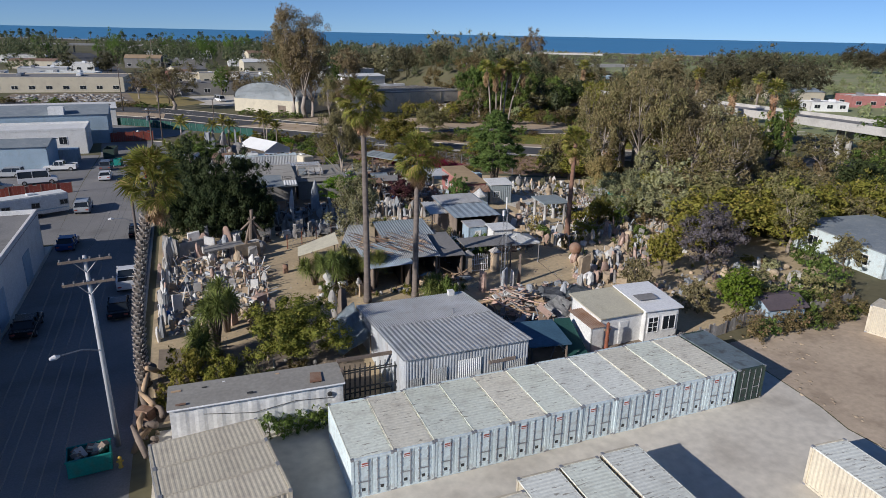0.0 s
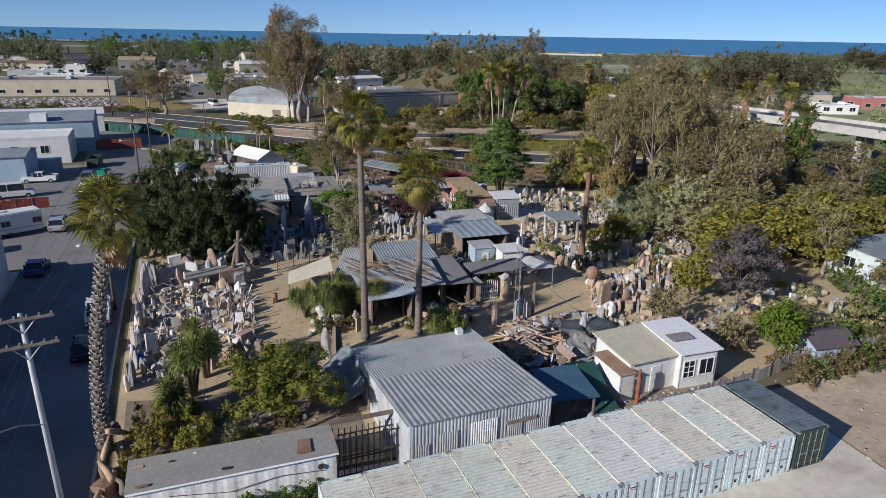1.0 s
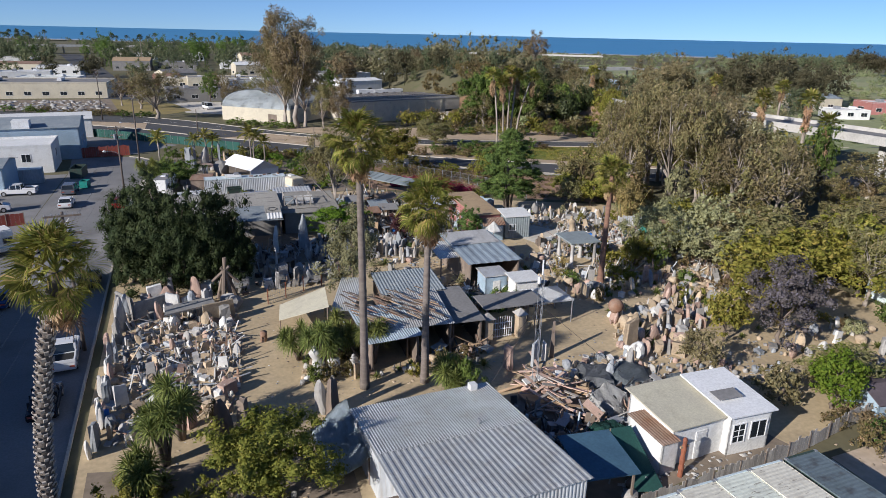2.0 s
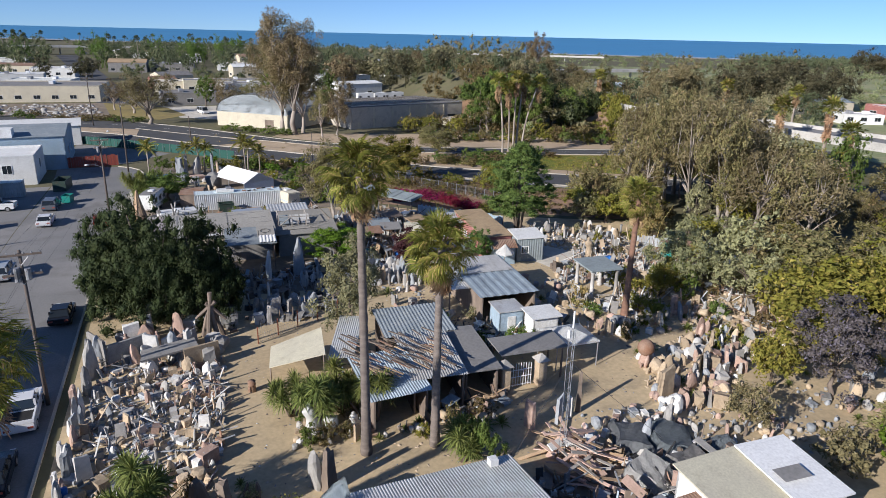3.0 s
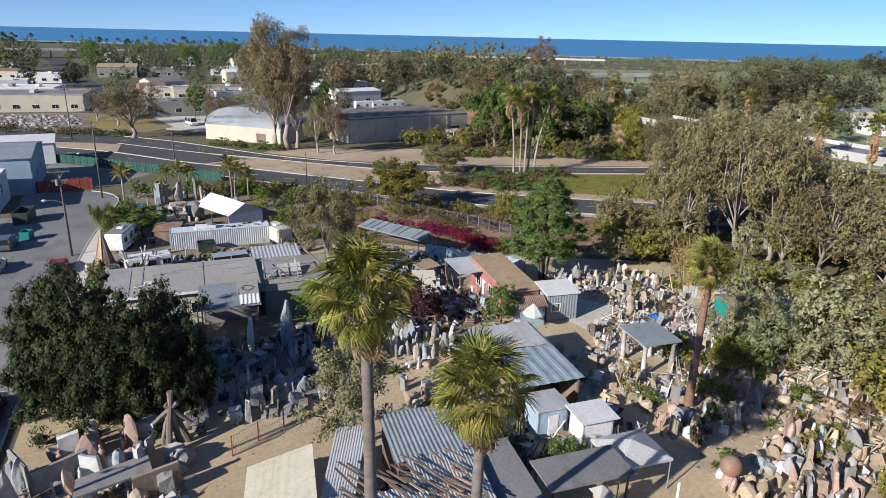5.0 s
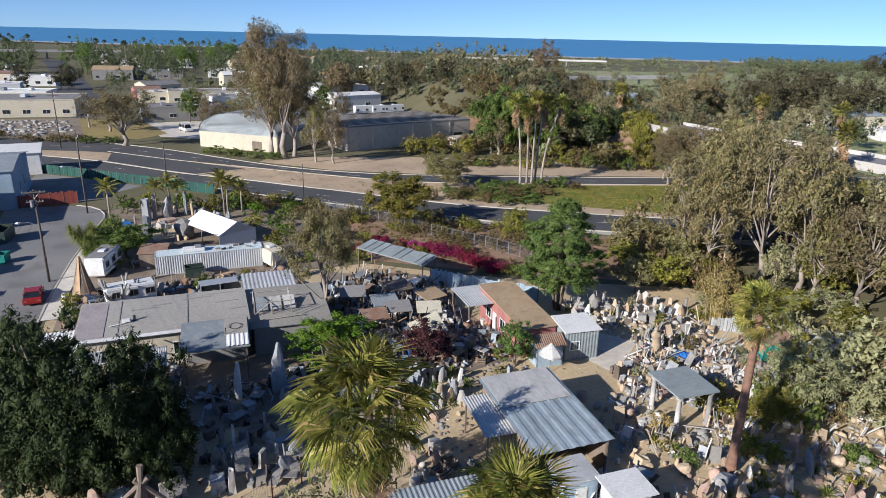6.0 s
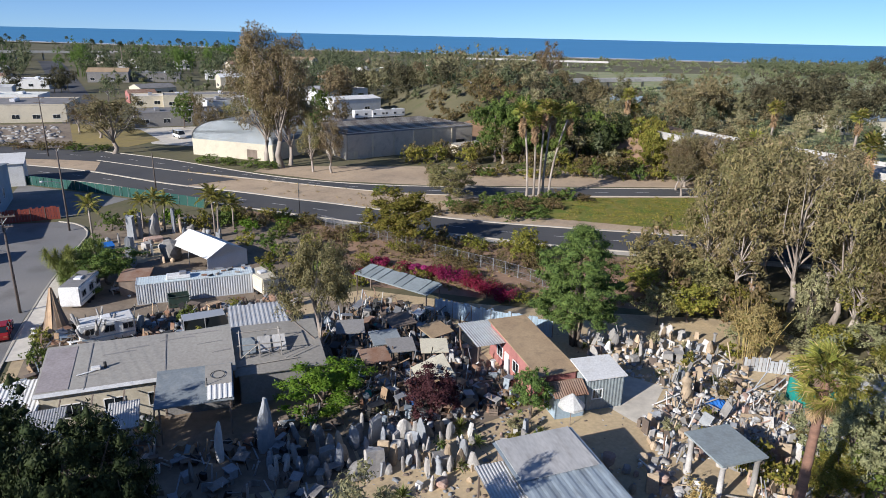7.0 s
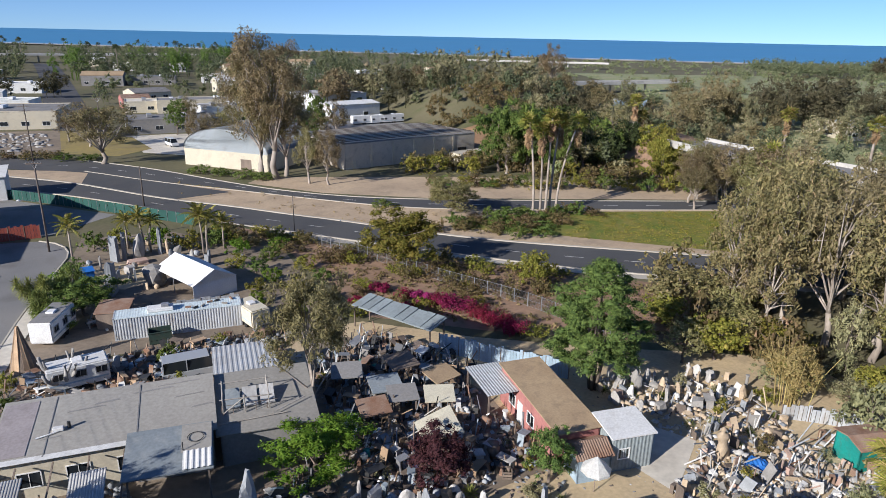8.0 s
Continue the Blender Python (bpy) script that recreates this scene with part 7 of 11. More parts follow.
for p, q in (((-3.2, -1.7, 3.2), (-3.2, -1.7, 4.6)), ((-1.6, -1.7, 3.2), (-1.6, -1.7, 4.7)), ((0.2, -1.7, 3.2), (0.2, -1.7, 4.5)), ((-3.2, 0.7, 3.4), (-3.2, 0.7, 4.7)), ((0.2, 0.7, 3.4), (0.2, 0.7, 4.7)), ((-3.4, -1.7, 4.5), (0.5, -1.7, 4.4)), ((-3.4, 0.7, 4.6), (0.5, 0.7, 4.6)), ((-3.2, -2.0, 4.55), (-3.2, 1.0, 4.65)), ((0.2, -2.0, 4.45), (0.2, 1.0, 4.65)), ((-3.2, -1.7, 3.3), (-1.6, -1.7, 4.5)), ((0.4, -2.6, 3.3), (3.0, -1.2, 3.5)), ((-3.6, -2.8, 3.1), (1.4, -2.6, 3.2))):
    part("frame_timber", tube(B(), [p, q], 0.05, 5), M["grey_wood"], wing)
porch2 = placed(hut("house_porch", 9.8, 95.2, -4, 5.2, 4.2, 3.3, 3.9, "grey_wall", "felt_blue", 0.25, label="porch with a blue-grey flat roof on posts", category="porch", open_sides="sew"), 5.2, 4.2)
part("roof_edge", corrugated(B(), (0.9, -2.3, 3.42), (2.8, -2.3, 3.42), (2.8, -0.6, 3.72), (0.9, -0.6, 3.72), 0.35, 0.05), M["white_wall"], porch2)
part("roof_sheet", slab(B(), [(0.75, -0.6, 3.66), (2.75, -0.6, 3.66), (2.75, 2.2, 4.02), (0.75, 2.2, 4.02)], 0.03), M["house_roof"], porch2, "worn pale roof sheet")
part("hose", tube(B(), [(1.7 + 0.55 * math.cos(0.6 * k), 0.7 + 0.5 * math.sin(0.6 * k), 3.9 + 0.065 * math.sin(0.6 * k)) for k in range(11)], 0.03, 5), M["dark_steel"], porch2)
part("roof_pipe", tube(B(), [(0.9, -0.4, 3.6), (0.9, -0.4, 4.3)], 0.04, 6), M["dark_steel"], porch2)
ver = thing("veranda", 2.4, 95.6, None, -1.5, "open timber veranda with loose metal roof sheets", "veranda")
for k in range(5):
    part("rafter", slab(B(), [(-4.45 + 2.2 * k, -2.6, 2.3), (-4.35 + 2.2 * k, -2.6, 2.3), (-4.35 + 2.2 * k, 1.7, 3.1), (-4.45 + 2.2 * k, 1.7, 3.1)], 0.08), M["wood"], ver)
part("roof_sheet", corrugated(B(), (-4.4, -2.7, 2.36), (-1.6, -2.7, 2.36), (-1.6, 0.6, 2.98), (-4.4, 0.6, 2.98), 0.18, 0.03), M["galv"], ver)
part("roof_sheet", corrugated(B(), (1.2, -2.8, 2.34), (3.4, -2.8, 2.34), (3.4, 0.2, 2.9), (1.2, 0.2, 2.9), 0.18, 0.03), M["pale_sheet"], ver)
for k in range(5):
    part("post", tube(B(), [(-4.4 + 2.2 * k, -2.4, -0.1), (-4.4 + 2.2 * k, -2.4, 2.3)], 0.06, 6), M["wood"], ver)
placed(hut("metal_shed", 16.2, 109.0, -2, 5.2, 4.4, 2.7, 3.0, "wood", "galv", 0.2, 0.42, label="shed with a wide-ribbed grey metal roof"), 5.2, 4.4)
placed(hut("white_annex", -3.2, 99.3, -2, 3.6, 4.4, 2.6, 2.9, "white_wall", "white_wall", 0.2, 0.3, label="small annex with a pale ribbed roof", category="shed"), 3.6, 4.4)

# trailers and vans beside the street
tr = container(17.3, 123.9, 90, "galv_wall", "white_steel", False, "long white corrugated freight container", length=12.9, z=-0.5, group="")
tr.rotation_euler[2] = radians(89)
KEEP_OUT.append((10, 124, 0, 7, 1.6))
part("roof_unit", bevelled(box(B(), -0.7, 0.5, 7.0, 9.6, 2.6, 3.0), 0.05), M["white_wall"], tr)
part("roof_unit", bevelled(box(B(), -0.5, 0.2, 7.4, 8.2, 3.0, 3.3), 0.05), M["grey_steel"], tr)
for k in range(7):
    part("roof_scrap", box(B(), -0.3, 0.3, -0.08, 0.08, 0, 0.16, pose(rng.uniform(-0.8, 0.8), 1.0 + 0.75 * k, 2.62, 0, 0, rng.uniform(0, 180))), M[("rust", "grey_wood", "dark_steel")[k % 3]], tr)
mh = placed(camper(-1.6, 126.6, 74, 5.6, 2.3, 2.75, "old white motorhome with a dark grey roof"), 5.6, 2.4)
part("roof_skin", bevelled(box(B(), -2.7, 2.7, -1.05, 1.05, 2.75, 2.79), 0.015), M["felt"], mh, "dark grey roof skin")
placed(camper(2.0, 114.0, 12, 5.0, 2.3, 2.5, "white trailer with a cluttered roof"), 5, 2.4)
placed(camper(18.3, 122.8, 110, 4.4, 2.2, 2.4, "old cream camper with a flat roof", "cream_wall"), 4.4, 2.4)
car(11.8, 112.2, 5, "car_silver", "van", "old silver van parked behind the house")
placed(hut("tool_shed", 4.2, 128.0, -10, 3.2, 3.0, 2.0, 2.3, "wood", "rust", 0.15, label="brown board tool shed with a rusty roof"), 3.2, 3.0)
tip = thing("pole_tipi", -3.2, 119.2, None, 0, "tipi of leaning weathered bark slabs", "tipi")
for k in range(16):
    a = 6.2832 * k / 16
    m = Matrix.Rotation(a, 4, "Z")
    part("slab", slab(B(), [m @ Vector((1.25, -0.26, 0)), m @ Vector((1.25, 0.26, 0)), m @ Vector((0.12, 0.06, 3.9 + 0.3 * (k % 3))), m @ Vector((0.12, -0.06, 3.9 + 0.3 * (k % 3)))], 0.06), M["pale_wood" if k % 3 else "wood"], tip)
tn = thing("event_tent", 12.95, 137.2, None, -63, "white canvas marquee tent with a low ridged roof", "tent")
for s in (-1, 1):
    part("roof", slab(B(), [(-4.8, s * 3.0, 2.2), (4.8, s * 3.0, 2.2), (4.8, 0, 3.7), (-4.8, 0, 3.7)], 0.04), M["white_cloth"], tn)
    bm = B()
    bm.faces.new([bm.verts.new(p) for p in ((s * 4.78, -3.0, 2.18), (s * 4.78, 3.0, 2.18), (s * 4.78, 0, 3.66))])
    bmesh.ops.solidify(bm, geom=bm.faces[:], thickness=0.03)
    part("gable", bm, M["white_cloth"], tn)
    for u in (-4.7, 0, 4.7):
        part("post", tube(B(), [(u, s * 2.92, -0.1), (u, s * 2.92, 2.2)], 0.05, 6), M["grey_steel"], tn)
part("end_wall", slab(B(), [(4.76, -2.9, 0), (4.76, 2.9, 0), (4.76, 2.9, 2.18), (4.76, -2.9, 2.18)], 0.03), M["white_cloth"], tn)
part("back_wall", slab(B(), [(-4.7, 2.95, 0), (4.7, 2.95, 0), (4.7, 2.95, 2.2), (-4.7, 2.95, 2.2)], 0.03), M["white_cloth"], tn)
KEEP_OUT.append((12.95, 137.2, -63, 4.9, 3.0))

# ---- across the street ----
wb = hut("white_warehouse", -30.0, 54.5, 0, 24.4, 50.0, 5.0, 5.0, "white_wall", "felt", 0.0, label="white painted flat-roofed warehouse along the street", category="building", parapet=0.5)
for k in range(4):
    door(wb, "e", -18 + k * 11, 3.0, 3.2, 24.4, 50, "blue_wall")
camper(-22.0, 98.0, 26, 8.5, 2.5, 3.0, "long white motorhome with dark windows")
camper(-28.5, 89.5, 10, 7.0, 2.5, 2.9, "white motorhome beside the warehouse")
fence("red_board_fence", [(-45, 106), (-28, 109.5), (-19, 112)], 1.7, "brick_red", 0.5, label="low red board fence round the parking yard")
nb = hut("blue_roofed_shop", -35.0, 137.5, -2, 20, 9, 4.6, 4.6, "blue_wall", "felt_blue", 0.3, label="low blue-grey workshop with a dark roof", category="building", ridge=0.8)
ws = hut("white_shop", -31.3, 158.5, 2, 20.0, 12.0, 4.9, 4.9, "white_wall", "white_wall", 0.0, label="white flat-roofed shop building with small windows", category="building", parapet=0.4)
for u in (-8, -4, 0, 5):
    window(ws, "s", u, 2.2, 1.4, 1.4, 20, 12)
window(ws, "e", -1.0, 2.2, 1.6, 1.6, 20, 12)
bb = hut("blue_barn", -32, 176, 3, 27, 20, 6.6, 6.6, "blue_wall", "felt_blue", 0.3, ridge=1.2, label="large pale blue barn-like building", category="building")
part("dormer", box(B(), 2, 5, -10.3, -7, 6.6, 8.2), M["white_wall"], bb)
for u in (-4, 1):
    window(bb, "e", u, 2.0, 1.6, 1.6, 27, 20)
hut("long_roof_shed", -34, 200, 6, 30, 8, 4.6, 5.4, "white_wall", "white_wall", 0.3, label="long shed with a pale metal roof", category="building")
fence("red_fence", [(-19.6, 167.4), (-9.0, 168.6)], 2.2, "brick_red", 0.4, label="red painted board fence at the street's end")
fence("windscreen_fence", [(-40, 212), (-21, 201), (0.4, 182), (14, 168.5)], 1.9, "green_net", 1.9, 0.05, "green windscreen netting on a fence by the road", uneven=0.02, post_mat="grey_steel")
drape("boat_yard", [(-20, 169), (-8, 169.5), (1, 180), (-20, 199)], M["old_asphalt"], 0.02, 3, "dark asphalt yard behind the red fence", "yard")

# ---- palms and trees ----
fan_palm(-6.5, 45.9, 14.7, 0.36, 0.27, 1.08, (2.3, -0.9), 46, 36, "boot_bark", 0.93, "fan palm with a thick trunk of rough leaf bases")
fan_palm(12.75, 55.5, 18.2, 0.3, 0.2, 1.08, (-0.1, 0.2), 52, 40, label="very tall slim fan palm with dead leaves below the crown")
fan_palm(17.3, 54.8, 13.5, 0.28, 0.2, 1.14, (0.2, 0.1), 52, 34)
fan_palm(42.5, 68.1, 11.7, 0.32, 0.22, 1.0, (0.3, 0.2), 40, 14, "red_bark", label="fan palm with a reddish-brown trunk")
for x, y, z, l in ((73.4, 156.7, 16.0, (-1.5, 0.5)), (75.1, 157, 14.4, (-0.8, -0.5)), (76.1, 156.7, 16.8, (0.2, 0)), (77.2, 157.2, 15.8, (1.4, 0.4)), (78.6, 157.1, 15.6, (4.4, 1.0))):
    far_palm(x, y, z, 0.22, 1.3, 3.4, l, group="palms on the median")
for x, y, z, s, k in ((14.8, 150.2, 5.4, 1.0, 2), (-2.7, 152.3, 4.6, 0.95, 1), (6.8, 155.6, 4.2, 0.85, 2), (4.0, 158.2, 3.2, 0.8, 1), (17.6, 153.5, 3.0, 0.8, 1)):
    feather_palm(x, y, z, 0.17, s, k, label="young feather palm with arching green leaves", group="palms by the tent")
for x, y, h, n in ((-4.2, 133.6, 4.4, 11), (-2.6, 136.4, 4.0, 9), (-3.2, 131.0, 3.4, 8), (-1.4, 139.4, 3.2, 7)):
    yucca(x, y, h, n, 1.5, 1.0, "branching dracaena with heads of narrow green blades")
for k, (x, y, h, w) in enumerate(((-2.0, 147.0, 2.6, 3.4), (-3.4, 143.6, 2.2, 3.0), (12.6, 155.0, 3.4, 4.4), (16.6, 156.4, 3.0, 4.6), (19.4, 150.6, 2.6, 4.2), (18.4, 144.4, 2.0, 3.4), (20.8, 140.6, 2.2, 3.6), (22.4, 136.2, 2.0, 3.4), (20.2, 133.4, 1.8, 3.0), (23.6, 145.6, 2.6, 4.0), (8.6, 158.6, 3.2, 4.6), (3.0, 161.0, 2.8, 4.0), (-0.6, 158.4, 3.0, 4.0), (19.6, 128.6, 1.8, 3.0), (24.6, 131.4, 2.2, 3.6), (26.4, 126.4, 2.4, 3.8), (23.4, 122.4, 2.0, 3.2), (27.6, 139.4, 2.2, 3.8), (28.6, 133.4, 2.0, 3.4), (25.4, 150.6, 2.2, 4.0), (29.4, 120.6, 2.2, 3.4))):
    tree("shrub", x, y, h, w, k % 2, ("green", "bright", "citrus")[k % 3], "leafy green shrub round the tent yard", "shrubs by the tent", "shrub", "shrub")
for x, y, z, k in ((130.3, 202, 14.2, 3.4), (133.5, 203, 10.0, 3.4), (125.4, 109.4, 9.6, 5.2), (119.6, 121.4, 13.2, 4.4), (125.0, 114.4, 13.6, 5.0), (166, 158, 12.5, 3.0), (112.6, 139.6, 11.4, 3.0), (158, 176, 13, 3.4)):
    far_palm(x, y, z, 0.36, 1.5, k, label="tall fan palm with a long pale skirt of dead leaves", group="palms by the freeway")
for k, (x, y, h, w) in enumerate(((88, 90, 13.0, 12.0), (95, 94, 11.6, 12.0), (84, 84, 10.0, 9.0), (100, 99, 9.6, 10.5), (104, 106, 9.4, 10.0), (111, 111, 8.6, 9.0), (116, 119, 8.0, 8.5), (108, 119, 8.4, 8.0), (91, 99, 10.5, 9.0), (117, 131, 7.6, 8.0), (96, 106, 10.0, 9.0), (107, 113, 8.2, 8.0), (122, 126, 6.6, 7.0), (79, 88, 9.0, 8.0))):
    tree(("willow", "round", "euc")[k % 3], x, y, h, w, k % 3, (None, "citrus", "euc")[k % 3], "spreading olive-green tree before the freeway", "creek woodland", density=0.36)
for k, (x, y, h, w) in enumerate(((113, 157, 13.0, 8.0), (118, 162, 12.0, 8.0), (109, 155, 11.0, 8.0), (121, 158, 10.5, 7.0), (116, 154, 9.0, 7.0), (106, 150, 9.0, 8.0))):
    tree(("euc_brown", "euc", "gum")[k % 3], x, y, h, w, k % 3, None, "brownish eucalyptus hiding the bridge end", "roadside trees", density=0.36)
for k, (x, y, h, w) in enumerate(((92, 66, 8.5, 9.5), (100, 70, 9.0, 10.0), (110, 71, 9.0, 10.0), (84, 58, 8.0, 9.0), (118, 78, 9.0, 10.0), (90, 56, 8.5, 9.5), (98, 60, 8.5, 9.0), (106, 62, 9.5, 10.0), (116, 66, 9.0, 10.0), (124, 70, 9.0, 9.0), (80, 64, 6.5, 8.0), (86, 72, 6.0, 7.0))):
    tree(("round", "green", "willow")[k % 3], x, y, h, w, k % 3, ("oak", "green", "euc", "citrus")[k % 4], "dense dark green tree in the eastern grove", "creek woodland", density=0.3)
for k, (x, y) in enumerate(((105, 88), (108, 92), (101, 86), (111, 88), (98, 82), (106, 82), (116, 92), (110, 97))):
    tree("brush", x, y, rng.uniform(2.0, 4.0), rng.uniform(3.4, 5.4), k % 3, ("brush", "euc2")[k % 2], "dry brown bush beside the side road", "woodland scrub", "bush", "bush")

# the last oak is added, mostly out of view, to shade the house front
for k, (x, y, h, w) in enumerate(((-1.6, 83.4, 11.4, 9.6), (3.0, 81.6, 11.0, 8.4), (5.6, 80.4, 7.6, 5.0), (-4.4, 84.6, 8.0, 5.4), (0.8, 81.2, 9.4, 8.0), (-3.6, 88.4, 10.4, 8.0))):
    tree("oak", x, y, h, w, k % 2, label="large dense dark green oak in the yard")
tree("round", 4.4, 45.2, 5.9, 7.0, 0, label="round olive-green loquat tree", density=1.15)
tree("olive", 15.8, 71.6, 9.9, 6.0, 0, label="tall grey-green olive tree")
tree("gum", 20.9, 100.8, 13.8, 8.2, 0, leaf="gum_leaves", label="dense olive-brown eucalyptus with pale forked trunks")
conifer(46.0, 97.2, 12.8, 10.6, "broad green cypress with several bare stems")
tree("round", 40.4, 135.2, 8.6, 11.5, 1, label="rounded dark olive tree beside the road")
tree("euc_brown", 32.7, 202.5, 32.6, 20, 3, label="very tall airy eucalyptus with pale trunks", density=1.9)
tree("euc", 30.0, 206.0, 28.6, 17, 1, label="tall airy eucalyptus behind the road", density=1.6)
tree("euc_brown", 35.4, 205.0, 22, 13, 1, label="airy eucalyptus behind the road", density=1.4)
tree("euc", 38.9, 195.5, 13, 7, 2, label="slim eucalyptus beside the road")
tree("euc_brown", 42.6, 193, 12.4, 7.5, 0, label="slim brownish eucalyptus beside the warehouse")
tree("euc_brown", -4.5, 232, 15, 16, 1, label="spreading brownish eucalyptus by the road")
tree("olive", 58.8, 162, 7.6, 11, 1, label="spreading grey-green tree by the carriageway", leaf="euc")
tree("green", 19.6, 93.6, 4.4, 7.6, 0, leaf="bright", label="bright green dense tree by the house", density=1.15)
tree("round", 27.7, 90.2, 4.3, 5.2, 2, leaf="purple", label="small plum tree with dark purple leaves")
tree("green", 35.2, 87.0, 4.9, 3.8, 2, leaf="fir", label="small dark green juniper")
tree("willow", 48.8, 50.2, 7.8, 8.2, 0, leaf="lilac", label="spreading jacaranda with grey-lilac crown")
for x, y, h, w in ((-3.8, 45.4, 2.8, 3.4), (-1.4, 44.4, 2.6, 3.2), (0.6, 42.4, 1.4, 2.4), (-4.6, 42.2, 1.8, 2.6), (-2.8, 48.6, 1.8, 2.6)):
    tree("shrub", x, y, h, w, 0, "citrus", "low yellow-green shrub beside the shed", name="shrub", category="shrub")
for x, y, h, n, r in ((-1.2, 50.8, 5.4, 8, 1.3), (-0.2, 53.2, 4.2, 6, 1.1), (-2.4, 48.0, 2.8, 5, 0.9), (10.2, 59.4, 4.0, 8, 1.3), (14.4, 59.0, 3.8, 7, 1.2), (12.2, 61.4, 3.4, 7, 1.3), (8.9, 61.6, 3.6, 6, 1.2), (18.4, 52.6, 2.6, 5, 0.9)):
    yucca(x, y, h, n, r)
tree("willow", 51.6, 71.2, 7.6, 7.0, 1, leaf="olive", label="grey-green willowy tree at the yard edge")
tree("olive", 48.6, 70.4, 5.0, 3.6, 0, leaf="citrus", label="slim yellow-green tree among the stones")
tree("shrub", 19.4, 52.4, 3.4, 3.2, 1, "green", "dark green shrub by the palm", name="shrub", category="shrub")
tree("shrub", 28.6, 64.8, 3.0, 3.0, 1, "green", "green shrub beside the canopy", name="shrub", category="shrub")
tree("shrub", 10.6, 108.4, 2.4, 2.8, 1, "citrus", "round green shrub behind the house", name="shrub", category="shrub")
tree("round", 0.8, 131.8, 4.6, 7.5, 1, "green", "dark green leafy tree beside the sidewalk")
tree("round", -1.5, 128.6, 3.2, 4.5, 0, "green", "leafy green shrub beside the sidewalk")
for x, y, h, w in ((79, 90.7, 13, 8), (76.3, 91.8, 18, 9), (75, 96.2, 19.5, 10), (83, 98, 17, 9), (80.5, 94.5, 16, 8), (87, 92, 14, 8), (74, 101, 19, 9), (78.5, 106, 20.5, 10), (84, 110, 20, 10), (89, 105, 18, 9), (70, 105.4, 16, 8)):
    tree(("euc", "euc_brown")[int(x) % 2], x, y, h, w, int(x) % 3, label="tall eucalyptus with pale bare trunks", density=0.44)
# east of the yard
for k, (x, y, h, w, kind, leaf) in enumerate(((37.9, 48.2, 4.6, 3.2, "olive", "euc2"), (44.6, 52.2, 5.4, 4.6, "round", "citrus"), (43.6, 40.8, 4.8, 4.6, "round", "bright"), (46.5, 42.5, 3.6, 6.5, "olive", "euc"), (52.0, 55.0, 6.4, 8.0, "round", "citrus"), (57.0, 60.0, 7.0, 9.0, "round", "citrus"),
        (41.0, 43.0, 3.4, 4.5, "brush", "euc2"), (49.5, 40.4, 3.0, 5.0, "brush", "green"), (53.4, 41.4, 3.0, 5.0, "brush", "euc"), (57.4, 43.0, 3.6, 5.0, "brush", "green"), (59.6, 70.2, 8.6, 9.0, "willow", None),
        (64.0, 66.0, 8.0, 9.0, "willow", "euc"), (56.0, 66.0, 6.5, 7.0, "willow", None), (53.8, 122, 5.2, 5.0, "round", None), (44.8, 68.8, 2.4, 3.4, "brush", "citrus"), (51.0, 71.0, 4.6, 5.0, "brush", "green"), (70, 60, 8, 10, "round", None), (66, 56, 6, 8, "round", "citrus"), (65.0, 46.6, 4.6, 5.0, "willow", "euc"), (62.4, 49.0, 3.4, 4.0, "brush", "green"))):
    tree(kind, x, y, h, w, k % 3, leaf, "leafy tree at the edge of the stone yard", group="trees at the yard's edge")
KEEP_OUT.append((116, 99, -28, 16, 7))
for i, (x, y) in enumerate(fill([(72, 84), (76, 66), (100, 56), (126, 72), (122, 98), (98, 112), (84, 116), (70, 104), (66, 92)], 54, 3.4)):
    kind = ("euc", "euc_brown", "euc", "willow")[i % 4]
    h = (rng.uniform(8, 14) if x < 90 else rng.uniform(6.5, 10)) if kind != "willow" else rng.uniform(6, 9)
    if side.dot(Vector((x - 4, y - 22))) > 0.63 * view.dot(Vector((x - 4, y - 22))):
        h *= 0.55      # lower growth towards the side road
    tree(kind, x, y, h, h * rng.uniform(0.5, 0.75), i % 4, None, "eucalyptus in the creek woodland", "creek woodland")
for i, (x, y) in enumerate(fill([(62, 74), (80, 60), (98, 50), (92, 40), (72, 46), (60, 58)], 24, 3.8)):
    tree(("willow", "round", "olive", "euc")[i % 4], x, y, rng.uniform(5, 9), rng.uniform(6, 10), i % 3, ("euc", None, "euc", None)[i % 4], "leafy tree in the woodland", "creek woodland")
for i, (x, y) in enumerate(fill([(56, 98), (66, 92), (74, 104), (80, 114), (70, 118), (62, 112)], 16, 2.2)):
    tree(("round", "brush", "round", "willow")[i % 4], x, y, rng.uniform(3.5, 6.5), rng.uniform(5, 8), i % 3, ("citrus", None, "euc", "euc")[i % 4], "scrubby tree on the bank below the road", "bank scrub")
# bloom mounds are bougainvillea with its shade painted in
for x, y, a, b, h, m in ((34.6, 127.6, 2.2, 1.5, 1.0, "bloom"), (36.8, 124.2, 1.6, 1.4, 1.2, "bloom"), (38.4, 122.4, 2.0, 1.6, 1.2, "magenta"), (39.6, 119.8, 2.4, 2.4, 1.9, "bloom"), (41.2, 117.8, 3.2, 2.4, 2.1, "bloom"), (42.6, 115.0, 2.0, 1.8, 1.8, "bloom"), (43.4, 112.4, 3.0, 2.4, 2.0, "bloom"), (44.8, 110.0, 2.4, 2.0, 1.8, "bloom"), (36.0, 120.4, 1.8, 1.4, 1.0, "bloom"), (30.6, 124.6, 1.4, 1.2, 1.0, "bloom")):
    flower_bank(x, y, rng.uniform(-70, -30), a, b, h, M[m], "uneven mound of magenta bougainvillea on the bank", "bougainvillea", "shrub", 20)
